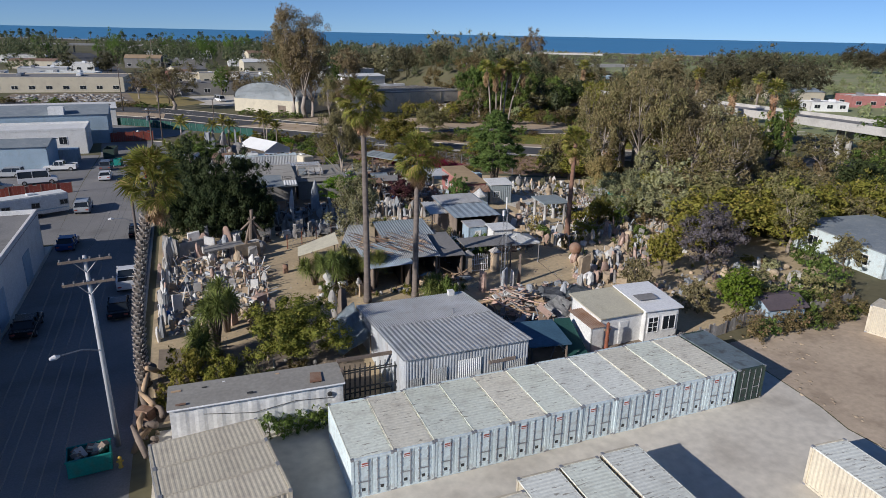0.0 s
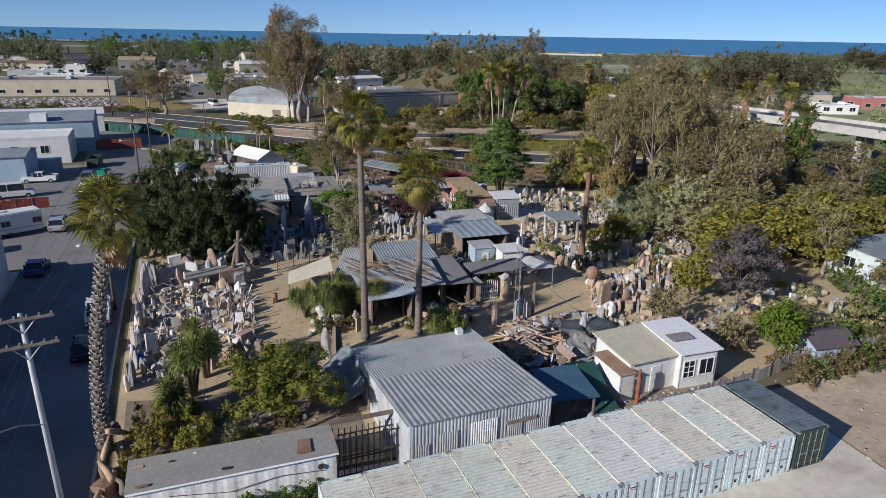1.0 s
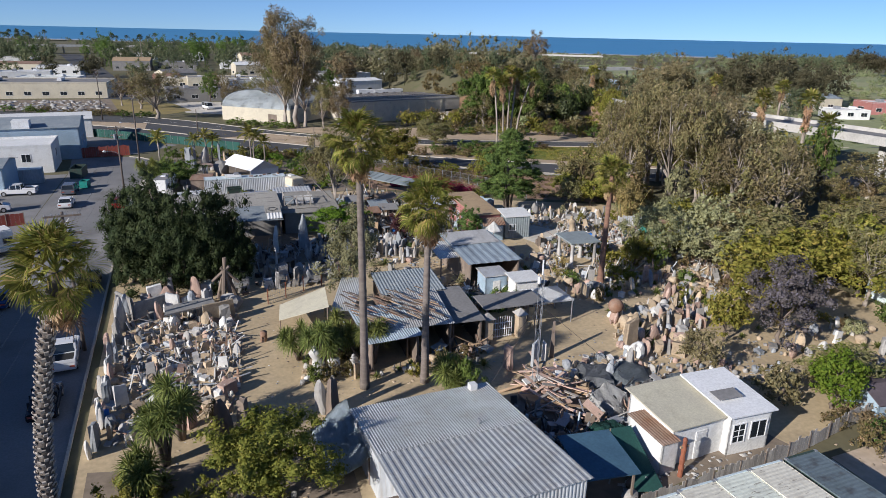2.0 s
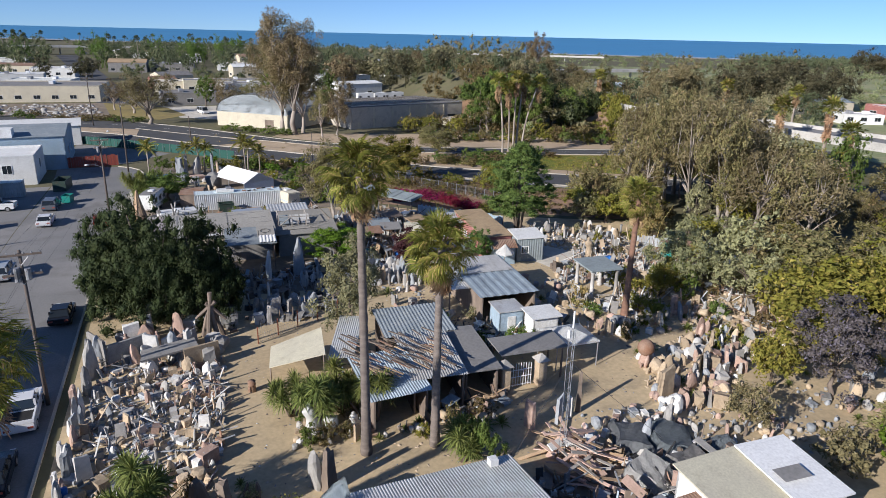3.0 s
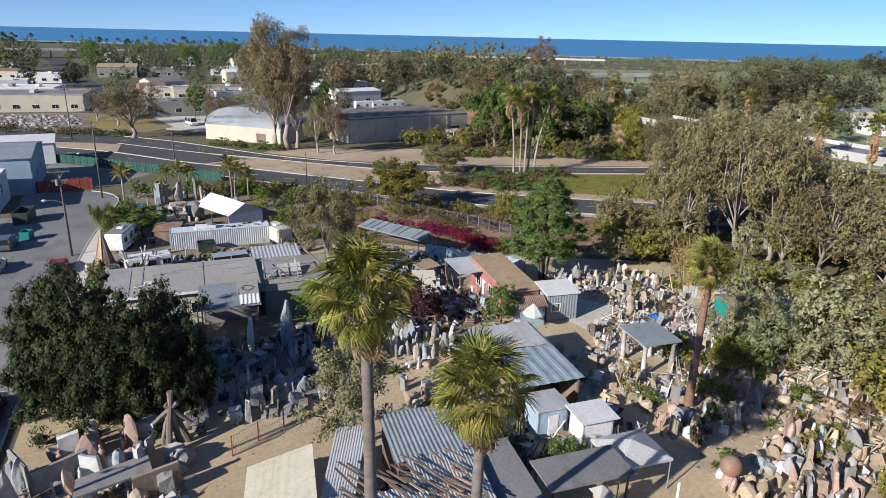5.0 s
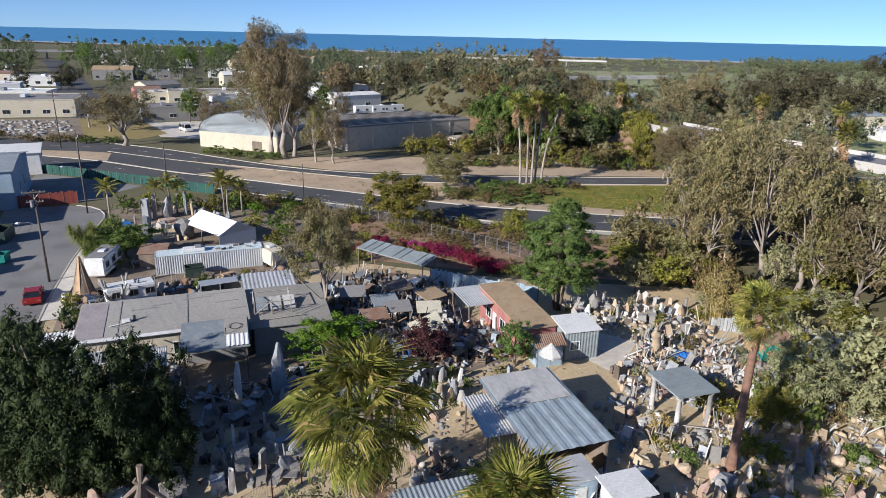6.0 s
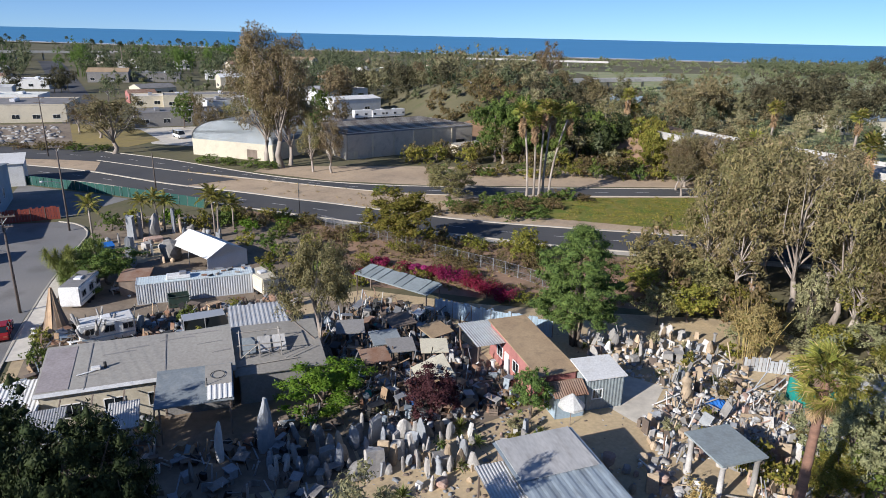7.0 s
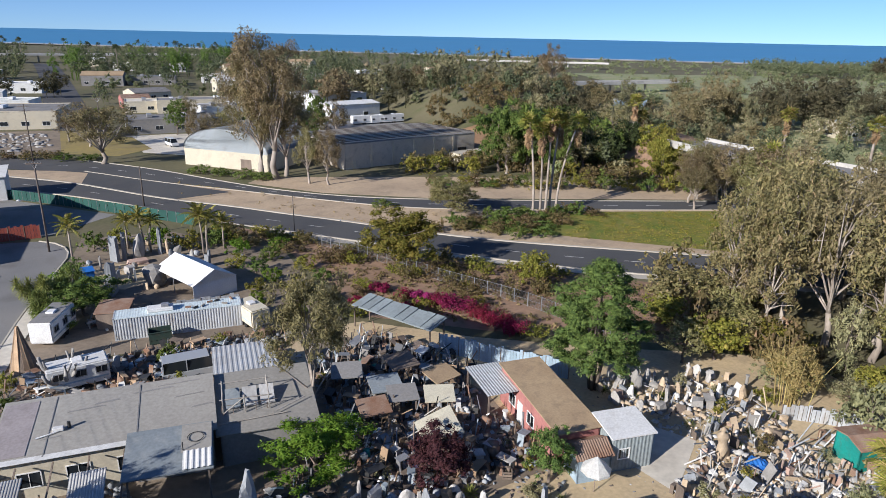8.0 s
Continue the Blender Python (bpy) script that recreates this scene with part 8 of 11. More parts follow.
for i, (x, y) in enumerate(((35.6, 122.6), (37.4, 119.6), (40.6, 121.8), (33.0, 129.6), (45.4, 113.6), (46.4, 108.6), (31.6, 127.0), (43.8, 118.4))):
    tree("brush", x, y, rng.uniform(1.2, 2.2), rng.uniform(2.4, 3.6), i % 2, ("brush", "citrus")[i % 2], "scrubby bush between the bougainvillea", "bank scrub", "bush", "bush")
t = thing("bamboo", 61, 88.6, None, 0, "clump of straw-coloured bamboo canes", "bamboo")
for i in range(26):
    a, r = rng.uniform(0, 6.28), rng.uniform(0, 1.5)
    part("cane", tube(B(), [(r * math.cos(a), r * math.sin(a), 0), (r * 1.3 * math.cos(a), r * 1.3 * math.sin(a), 3), (r * 2.1 * math.cos(a) + rng.normal() * 0.3, r * 2.1 * math.sin(a), rng.uniform(4.5, 6.5))], [0.045, 0.04, 0.014], 5), M["straw"], t)
part("leaves", quick_mesh("leaves", *clump_crown(spread(40, 2.4, 2.6, 3.6, 0.4, 0.8), 60, 0.2, 0.1, 1, 2.6), M["straw"]), None, t)

for i, (x, y) in enumerate(fill([(57, 62), (70, 58), (78, 78), (72, 92), (63, 92), (60, 78)], 26, 2.4)):
    tree(("brush", "willow", "brush", "round")[i % 4], x, y, rng.uniform(2.2, 5.4), rng.uniform(3.5, 6.5), i % 3, ("euc", None, "olive", "citrus")[i % 4], "scrubby bush at the woods' edge", "woodland scrub", "bush", "bush")
for i, (x, y) in enumerate(((99, 119.5), (104, 113), (103, 124), (108, 119), (112, 129), (110, 136), (97, 125), (116, 141), (107, 135), (104, 128), (111, 141), (116, 152), (122, 148), (113, 134), (115, 146), (109, 127), (119, 139), (106, 131))):
    tree(("euc", "euc_brown")[i % 2], x, y, rng.uniform(12.5, 15.5), rng.uniform(8, 10.5), i % 3, None, "eucalyptus between the carriageways", "roadside trees")
tree("euc_brown", 172.4, 317.6, 21, 15, 2, label="tall bare-limbed eucalyptus above the hill", density=0.8)
for x, y, h, w in ((86, 196, 17, 12), (92, 191, 18, 12), (98, 188, 16, 11), (90, 200, 17, 12)):
    tree("green", x, y, h, w, int(x) % 3, "green", "dense tall green tree behind the palms", "roadside trees", density=0.7)

# ---- street furniture and vehicles ----
pole(-7.7, 38.8, 12.0, ((-0.25, 1.35), (-1.6, 1.35)), (6.6, 2.3, 200), "pale weathered utility pole with two crossarms and a street lamp", "galv_wall", 0.17, (-0.2, 0.1), 8)
pole(-7.5, 69.0, 11.6, ((-0.3, 1.3), (-1.7, 1.2)), (6.0, 1.8, 180), "dark wooden utility pole with transformers", turn=5, cans=3)
pole(-7.5, 125.0, 10.8, ((-0.3, 1.2), (-1.4, 0.9)), (7.0, 1.8, 180), "dark wooden utility pole beside the street", turn=4, cans=1)
pole(-6.8, 160.5, 12.4, ((-0.3, 1.0),), (7.6, 2.4, 185), "wooden utility pole with a lamp at the street's end")
pole(5.6, 185.0, 6.5, (), None, "short dark wooden pole beside the road", r=0.14)
pole(-19.5, 232.0, 13.5, ((-0.4, 1.2), (-1.5, 1.2)), None, "tall wooden utility pole beyond the road")
pole(-6.0, 252.0, 13.0, ((-0.4, 1.2),), None, "tall wooden utility pole beyond the road")
pole(29.4, 160.0, 5.5, (), None, "slim dark post beside the road", "dark_steel", 0.08)
for dx in (-1.0, 0.0, 1.0):
    for z in (11.75, 10.4):
        wire((-7.9 + dx, 38.7, z + 0.2), (-7.5 + dx, 69.0, z - 0.4))
        wire((-7.5 + dx, 69.0, z - 0.4), (-7.5 + dx, 125.0, z - 1.1), 1.0)
        wire((-7.9 + dx, 38.7, z + 0.2), (-8.3 + dx, -20.0, z + 0.2), 0.8)
car(-8.7, 67.6, 93, "car_white", "pickup", "white pickup truck parked on the street")
car(-9.0, 60.3, 92, "car_black", "sedan", "black sedan driving lane on the shaded street")
car(-15.9, 58.6, 90, "car_black", "sedan", "black sedan parked in the shade")
car(-15.9, 82.4, 88, "car_blue", "sedan", "dark blue car parked in the shade")
car(-16.1, 99.6, 90, "car_silver", "suv", "silver SUV parked by the kerb")
car(-15.2, 121.6, 90, "car_white", "sedan", "white car parked by the kerb")
car(-15.9, 131.6, 88, "car_grey", "suv", "grey SUV parked by the kerb")
car(-8.6, 85.4, 90, "car_black", "sedan", "black car parked under the oak")
car(-8.1, 119.0, 95, "car_red", "sedan", "dark red car parked by the pole")
car(-23.4, 132.6, 175, "car_white", "pickup", "white pickup truck in the parking yard")
car(-30.5, 128.0, 170, "car_silver", "suv", "silver car in the parking yard")
car(-25.0, 120.5, 10, "car_white", "van", "white van in the parking yard")
car(-30.0, 116.5, 4, "car_grey", "sedan", "grey car in the parking yard")
car(-36.0, 121.0, 12, "car_white", "suv", "white car in the parking yard")
container(-27.5, 143.0, -85, "galv_wall", "white_steel", False, "pale storage container beside the workshop", group="", z=-1.0)


def skip(x, y, rz, mat, label, L=2.0, W=1.3, H=1.25, full=True):
    """A tapered steel dumpster with ribs, filled with rubbish."""
    t = thing("dumpster", x, y, None, rz, label, "dumpster")
    bm = B()
    for (a0, a1, b0, b1) in ((-L / 2, L / 2, -W / 2, -W / 2 + 0.05), (-L / 2, L / 2, W / 2 - 0.05, W / 2), (-L / 2, -L / 2 + 0.05, -W / 2 + 0.05, W / 2 - 0.05), (L / 2 - 0.05, L / 2, -W / 2 + 0.05, W / 2 - 0.05)):
        box(bm, a0, a1, b0, b1, 0.12, H)
    box(bm, -L / 2 + 0.05, L / 2 - 0.05, -W / 2 + 0.05, W / 2 - 0.05, 0.12, 0.2)
    part("body", bm, M[mat], t)
    for k in range(5):
        u = -L / 2 + 0.1 + k * (L - 0.2) / 4
        part("rib", box(B(), u - 0.04, u + 0.04, -W / 2 - 0.05, W / 2 + 0.05, 0.5, 0.6), M[mat], t)
    part("rim", box(box(B(), -L / 2 - 0.05, L / 2 + 0.05, -W / 2 - 0.06, -W / 2 - 0.002, H - 0.1, H), -L / 2 - 0.05, L / 2 + 0.05, W / 2 + 0.002, W / 2 + 0.06, H - 0.1, H), M[mat], t)
    if full:
        for k in range(16):
            s = rng.uniform(0.15, 0.35)
            part("rubbish", box(B(), -s, s, -s * 0.7, s * 0.7, -s * 0.5, s * 0.5, pose(rng.uniform(-L / 2 + 0.35, L / 2 - 0.35), rng.uniform(-W / 2 + 0.3, W / 2 - 0.3), H - 0.15, rng.normal() * 20, rng.normal() * 20, rng.uniform(0, 360))), M[("wood", "rust", "canvas", "granite")[k % 4]], t)
    return t


skip(-9.0, 36.9, 5, "teal", "teal steel dumpster heaped with rubbish", 2.3, 1.5)
skip(-16.4, 147.0, 85, "green_steel", "dark green dumpster by the kerb", 4.6, 2.0, 1.9, False)
skip(-14.2, 135.4, 80, "teal", "teal dumpster in the street", 1.8, 1.2, 1.3, False)
skip(8.8, 121.3, 4, "green_steel", "dark green dumpster beside the freight container", 2.2, 1.4, 1.4, False)
hyd = thing("fire_hydrant", -7.4, 36.4, None, 0, "yellow fire hydrant on the sidewalk", "hydrant")
part("barrel", lathe([(0.14, 0), (0.14, 0.08), (0.1, 0.1), (0.1, 0.6), (0.13, 0.64), (0.1, 0.74), (0.03, 0.8)], 10), M["yellow"], hyd, smooth=True)
part("outlet", tube(B(), [(-0.2, 0, 0.45), (0.2, 0, 0.45)], 0.06, 8), M["yellow"], hyd)

# ---- stone yard: fences, mast, singular pieces ----
fence("board_fence", [(20.2, 36.5), (28, 37.0), (35, 37.4), (40, 38.2)], 1.15, "grey_wood", label="uneven grey board fence behind the containers", uneven=0.2)
fence("board_fence", [(40.2, 38.3), (46, 39.2), (52, 38.6), (57, 39.4)], 1.2, "grey_wood", label="weathered board fence at the edge of the lot", uneven=0.2)
fence("chain_link_fence", [(31, 152), (38.6, 138.7), (43.4, 127.8), (50.7, 115.7), (53.5, 105)], 1.8, mesh=True, label="chain-link fence on the bank", post_mat="grey_steel")
fence("blue_board_fence", [(35.4, 109.2), (38.5, 105.6), (41.6, 102.6), (44.8, 99.5)], 2.0, "blue_wall", 0.3, 0.02, "pale blue-grey board fence behind the red cabin")
fence("white_fence", [(58.5, 87.2), (60.1, 86.3), (65, 82.3), (69, 79)], 1.4, "galv_wall", 0.3, 0.04, "weathered whitish paling fence", uneven=0.15)
fence("wire_fence", [(8.0, 74.0), (12.0, 76.5), (16.0, 78.0)], 1.6, mesh=True, label="sagging wire fence inside the yard", post_mat="rust_pole")
fence("board_fence", [(2.5, 127.2), (10, 128.2), (17.5, 128.6)], 1.7, "galv_wall", 0.5, 0.02, "pale sheet fence beside the tent")

mast = thing("lattice_mast", 24.4, 50.3, None, 15, "slender steel lattice mast with antennas", "mast")
legs = [(0.22 * math.cos(a), 0.22 * math.sin(a)) for a in (0.5, 2.6, 4.7)]
for x, y in legs:
    part("leg", tube(B(), [(x, y, -0.1), (x, y, 9.6)], 0.02, 5), M["grey_steel"], mast)
for k in range(26):
    (x, y), (u, w) = legs[k % 3], legs[(k + 1) % 3]
    part("strut", tube(B(), [(x, y, 0.37 * k), (u, w, 0.37 * (k + 1))], 0.009, 4), M["grey_steel"], mast)
    part("strut", tube(B(), [(legs[(k + 2) % 3][0], legs[(k + 2) % 3][1], 0.37 * k), (x, y, 0.37 * (k + 1))], 0.009, 4), M["grey_steel"], mast)
part("antenna", tube(B(), [(0, 0, 9.5), (0, 0, 10.6)], 0.06, 6), M["white_paint"], mast)
part("antenna_box", box(B(), -0.36, -0.2, -0.1, 0.1, 8.9, 9.4), M["white_paint"], mast)
for p, q in (((24.4, 50.3, 7.0), (20.0, 48.6, 2.6)), ((24.4, 50.3, 7.0), (29.5, 47.0, 2.4)), ((24.4, 50.3, 7.0), (25.5, 57.5, 0.0))):
    wire(p, q, 0.05, 0.015)

globe = thing("stone_globe", 38.2, 59.5, None, 0, "rust-brown sphere on a low pedestal", "sculpture")
bm = B()
bmesh.ops.create_uvsphere(bm, u_segments=20, v_segments=12, radius=0.72, matrix=Matrix.Translation((0, 0, 1.55)))
part("sphere", bm, M["rust"], globe, smooth=True)
part("pedestal", lathe([(0.5, -0.05), (0.45, 0.5), (0.32, 0.95)], 10), M["pinkstone"], globe)

GIANT = "large carved stone pieces"
stone("stone_slab", 14.4, 89.9, 4.8, "bluestone", 20, 4, 0.5, label="towering pale grey standing stone by the house", group=GIANT)
for x, y, h, m in ((11.0, 89.7, 3.8, "marble"), (10.0, 81.7, 2.8, "marble"), (14.6, 86.4, 2.2, "granite"), (9.0, 88.0, 2.0, "granite"), (12.4, 84.2, 1.8, "granite")):
    stone("stone_pillar", x, y, h, m, wide=0.5, group=GIANT, label="pale tapering obelisk in the shaded yard")
stone("statue", 9.8, 59.0, 2.6, "marble", 0, 0, 1.1, label="white marble statue of a draped form on a base", group=GIANT)
stone("statue", 12.7, 58.5, 1.5, "marble", 40, 1, 1.5, label="low white marble statue by the palm", group=GIANT)
stone("statue", 49.4, 84.8, 3.0, "sandstone", 10, 2, 1.1, label="large cream standing statue in the yard", group=GIANT)
stone("stone_slab", 36.2, 54.5, 2.6, "sandstone", 10, 1, 1.0, label="tall tan stone slab", group=GIANT)
stone("stone_pillar", 37.8, 56.8, 1.8, "sandstone", group=GIANT)
for x, y, h, k, m in ((9.0, 53.2, 2.8, "stone_pillar", "granite"), (9.7, 52.8, 3.0, "stone_pillar", "wood"), (3.6, 51.5, 3.4, "stone_pillar", "wood"), (2.4, 52.9, 3.0, "stone_slab", "wood"), (4.9, 53.6, 1.2, "stone_pillar", "wood"), (5.6, 53.4, 1.3, "stone_pillar", "wood"), (33.5, 51.0, 2.2, "stone_pillar", "granite"), (31.0, 50.2, 1.9, "stone_pillar", "bluestone")):
    stone(k, x, y, h, m, group=GIANT)
for x, y, h, k, m, w in ((28.7, 55.0, 3.3, "stone_pillar", "wood", 0.4), (26.6, 54.2, 2.3, "stone_slab", "bluestone", 0.6), (24.3, 54.4, 2.2, "stone_slab", "pinkstone", 0.75), (27.7, 54.6, 1.8, "stone_slab", "marble", 0.4), (35.6, 52.6, 1.5, "boulder", "marble", 0.9)):
    stone(k, x, y, h, m, wide=w, group=GIANT)
big = thing("timber_tripod", 4.3, 76.5, None, 0, "tall leaning sculpture of weathered timber legs", "sculpture")
for k, (a, r) in enumerate(((0.4, 1.1), (2.4, 1.0), (4.4, 1.2), (5.5, 0.7))):
    part("leg", tube(B(), [(r * math.cos(a), r * math.sin(a), -0.1), (0.3 * r * math.cos(a), 0.3 * r * math.sin(a), 2.4), (0.05, 0.05 * k, 3.4)], [0.24, 0.2, 0.16], 7), M["wood"], big)
for a, b in (((-1.2, 0.2, 2.0), (0.5, 0, 3.5)), ((1.3, -0.2, 1.8), (-0.3, 0.1, 3.4)), ((0, 0, 2.8), (0.1, 0, 4.4))):
    part("limb", tube(B(), [a, b], [0.13, 0.2], 7), M["wood"], big)
KEEP_OUT.append((4.3, 76.5, 0, 1.2, 1.2))
for x, y, h, m, w, k in ((3.2, 138.3, 4.4, "bluestone", 0.95, "stone_slab"), (2.6, 152.5, 3.9, "bluestone", 0.7, "stone_slab"), (3.8, 153.6, 3.8, "granite", 0.8, "stone_slab"), (5.7, 153.4, 3.9, "granite", 1.3, "stone_pillar"), (8.6, 154.4, 4.1, "bluestone", 0.55, "stone_slab"), (9.5, 154.1, 2.6, "sandstone", 0.7, "stone_slab"), (10.9, 152.4, 1.8, "granite", 1.3, "stone_slab"), (12.9, 149.4, 1.8, "granite", 0.8, "stone_slab"), (7.0, 138.6, 1.0, "sandstone", 1.2, "stone_slab"), (5.6, 142.6, 1.8, "bluestone", 0.8, "stone_slab"), (1.0, 149.0, 2.2, "granite", 0.6, "stone_slab")):
    stone(k, x, y, h, m, wide=w, group="standing stones by the tent", label="tall rough standing stone by the white tent")
stone("boulder", 8.0, 140.0, 3.2, "granite", wide=0.95, group="standing stones by the tent", label="large dark boulder beside the white tent")
stone("flat_stone", 5.6, 150.4, 0.6, "pinkstone", 15, wide=1.6, group="standing stones by the tent", label="long flat stone bench among standing stones")
stones([(-2, 140), (6, 136), (18, 140), (22, 150), (10, 162), (0, 160)], 36, {"boulder": 3, "stone_block": 2, "stone_slab": 2}, {"granite": 3, "bluestone": 2, "sandstone": 2}, 0.5, 2.0, 1.2, "standing stones by the tent")

WALLS = "large slabs beside the street"
for x, y, h, k, m, rz, w in ((-1.0, 76.8, 2.6, "stone_block", "pinkstone", 5, 0.8), (-2.9, 76.9, 2.1, "stone_slab", "granite", 10, 1.3), (-4.9, 72.4, 4.4, "stone_slab", "granite", 60, 0.8), (-4.6, 74.6, 3.4, "stone_slab", "bluestone", 84, 1.2), (-5.0, 69.6, 3.2, "stone_slab", "granite", 88, 1.1), (2.2, 70.6, 2.0, "stone_block", "sandstone", 12, 0.8), (3.8, 71.2, 2.0, "stone_block", "granite", 12, 0.7), (-5.1, 59.7, 2.8, "stone_slab", "marble", 80, 1.0), (-4.1, 58.8, 2.2, "stone_slab", "marble", 30, 1.2), (-5.2, 56.6, 2.4, "stone_slab", "bluestone", 85, 1.0), (-4.7, 64.0, 2.6, "stone_slab", "bluestone", 90, 0.8), (-5.0, 66.6, 3.0, "stone_slab", "marble", 70, 0.5), (3.0, 57.9, 1.4, "flat_stone", "pinkstone", 35, 0.5), (1.2, 74.8, 1.6, "stone_block", "granite", 0, 1.1), (-0.6, 71.0, 1.9, "stone_slab", "marble", 20, 1.4)):
    stone(k, x, y, h * 0.8, m, rz, wide=w * 0.85, group=WALLS, label="large upright %s slab by the street" % {"marble": "white", "granite": "grey", "bluestone": "blue-grey", "pinkstone": "pinkish", "sandstone": "tan"}[m])
for k, (x, y, rz, L, H, T, m) in enumerate(((-2.4, 74.7, 28, 3.4, 1.9, 0.25, "granite"), (-4.7, 75.2, -62, 3.2, 2.3, 0.25, "granite"), (3.3, 71.6, 18, 2.9, 1.9, 0.3, "sandstone"), (-2.2, 77.3, 12, 1.3, 2.1, 0.5, "marble"), (5.9, 78.6, 12, 1.6, 1.5, 0.3, "granite"))):
    bm = block_mesh(200 + k, 0.03, 0.03, 0.03, L, T)
    for v in bm.verts:
        v.co.z = v.co.z * H - 0.08
    ob = tagged(part("standing_stone", bm, M[m]), "broad upright %s stone panel in the yard" % {"granite": "grey", "sandstone": "tan", "marble": "white carved"}[m], "stone", WALLS)
    ob.location, ob.rotation_euler = (x, y, land(x, y)), (0, 0, radians(rz))
table = thing("stone_table", 0.7, 72.1, None, 20, "broad rough stone slab table on two supports", "stone table", WALLS)
part("top", slab(B(), [(-2.3, -0.7, 1.62), (2.2, -1.0, 1.66), (2.5, 0.8, 1.7), (-1.7, 1.0, 1.66)], 0.16), M["granite"], table)
for u in (-1.2, 1.2):
    part("support", bevelled(box(B(), u - 0.3, u + 0.3, -0.5, 0.5, -0.1, 1.46), 0.04), M["granite"], table)
for k in range(22):
    y = 53 + 1.1 * k
    stone("stone_slab", -5.4 + rng.normal() * 0.2, y, rng.uniform(0.9, 2.0), ("marble", "bluestone", "granite", "granite", "pinkstone")[k % 5], rng.uniform(60, 110), wide=rng.uniform(0.6, 1.3), group=WALLS, label="upright stone slab in a row along the kerb")
sheets = thing("lean_to_cover", 9.0, 47.6, None, 0, "pale blue sheeting draped beside the workshop", "sheeting")
bm = B()
grid = [[bm.verts.new((-1.3 + 2.5 * i / 8, -3.0 + 6.4 * j / 12, 0.5 + 1.7 * (i / 8) ** 1.3 + 0.16 * math.sin(1.9 * j + 0.7 * i) + 0.1 * math.sin(3.1 * i - j))) for j in range(13)] for i in range(9)]
for i in range(8):
    for j in range(12):
        bm.faces.new((grid[i][j], grid[i + 1][j], grid[i + 1][j + 1], grid[i][j + 1]))
bmesh.ops.solidify(bm, geom=bm.faces[:], thickness=0.02)
part("sheet", bm, M["sky_sheet"], sheets, "", True)
for x, y, h in ((-1.2, -2.9, 0.5), (-1.2, 3.2, 0.6), (1.1, -2.9, 2.0), (1.1, 3.2, 2.0)):
    part("post", tube(B(), [(x, y, -0.1), (x, y, h)], 0.05, 6), M["wood"], sheets)
KEEP_OUT.append((9.0, 47.6, 0, 1.3, 3.2))
WEST = {"marble": 3, "granite": 5, "bluestone": 2, "sandstone": 3, "pinkstone": 2}
MIX = {"marble": 3, "granite": 5, "bluestone": 2, "sandstone": 3, "pinkstone": 2}
PALE = {"marble": 2, "sandstone": 4, "granite": 5, "pinkstone": 1}
TAN = {"sandstone": 4, "granite": 3, "pinkstone": 2, "bluestone": 1, "marble": 1}
KINDS = {"stone_block": 4, "stone_slab": 4, "boulder": 3, "stone_pillar": 2, "flat_stone": 1, "stone_column": 1}
stones([(-5.2, 59), (3.6, 59), (4.8, 66), (5.0, 72.4), (0.5, 73.5), (-4.6, 73)], 215, KINDS, WEST, 0.3, 1.25, 0.3)
stones([(-4.6, 54), (2.2, 54), (3.8, 59), (-5.2, 59)], 46, KINDS, MIX, 0.5, 1.8, 0.5)
stones([(-3.4, 73.5), (5.4, 72.8), (5.4, 79), (-2.4, 80)], 34, {"stone_slab": 4, "stone_block": 3, "stone_pillar": 2, "statue": 1}, {"granite": 3, "bluestone": 2, "pinkstone": 1, "marble": 1}, 0.8, 2.8, 0.7)
stones([(8.4, 57.2), (13, 57), (22.4, 55.6), (22.4, 57.4), (13, 58.6), (8.4, 60.4)], 40, {"boulder": 3, "stone_slab": 2, "statue": 1, "garden_urn": 1, "stone_block": 2}, PALE, 0.4, 1.3, 0.45)
stones([(34.4, 52.2), (39, 51.3), (45, 54.6), (50, 58.5), (49, 63.5), (43, 61.5), (38.6, 60.6), (36, 57.5)], 175, {"stone_block": 3, "stone_slab": 5, "boulder": 4, "stone_pillar": 2, "statue": 1}, TAN, 0.5, 2.1, 0.42)
stones([(37.4, 64.6), (44, 64), (51, 65.5), (52.5, 68.5), (46, 70.5), (38, 70)], 85, {"stone_block": 3, "stone_slab": 4, "boulder": 4, "stone_pillar": 2}, TAN, 0.5, 2.0, 0.45)
stones([(41.5, 79.5), (50, 78), (56.5, 81), (55.5, 87), (50, 90), (45.6, 86.4)], 84, {"stone_block": 4, "boulder": 3, "stone_slab": 3, "statue": 1, "stone_column": 1}, PALE, 0.3, 1.25, 0.45)
stones([(46, 92.4), (52, 91), (60, 90), (60, 95), (50, 98.5), (46.5, 99)], 70, {"statue": 1, "stone_slab": 5, "stone_block": 2, "stone_column": 1, "boulder": 2}, PALE, 0.6, 2.0, 0.6)
stones([(35.4, 68.6), (42, 71.6), (41.2, 79), (37.6, 80.5), (35.2, 74)], 44, {"stone_block": 3, "boulder": 4, "stone_slab": 2, "garden_urn": 1}, PALE, 0.4, 1.6, 0.6)
stones([(47, 72), (54, 70), (60, 76), (57, 80), (49, 77)], 32, {"stone_slab": 3, "stone_pillar": 3, "boulder": 3}, TAN, 0.5, 1.8, 0.7)
stones([(13.4, 86.4), (28, 82.2), (29, 86), (22, 90), (14.2, 91)], 64, {"stone_slab": 6, "stone_pillar": 4, "stone_block": 2}, {"granite": 4, "bluestone": 3, "sandstone": 1}, 0.9, 2.4, 0.7)
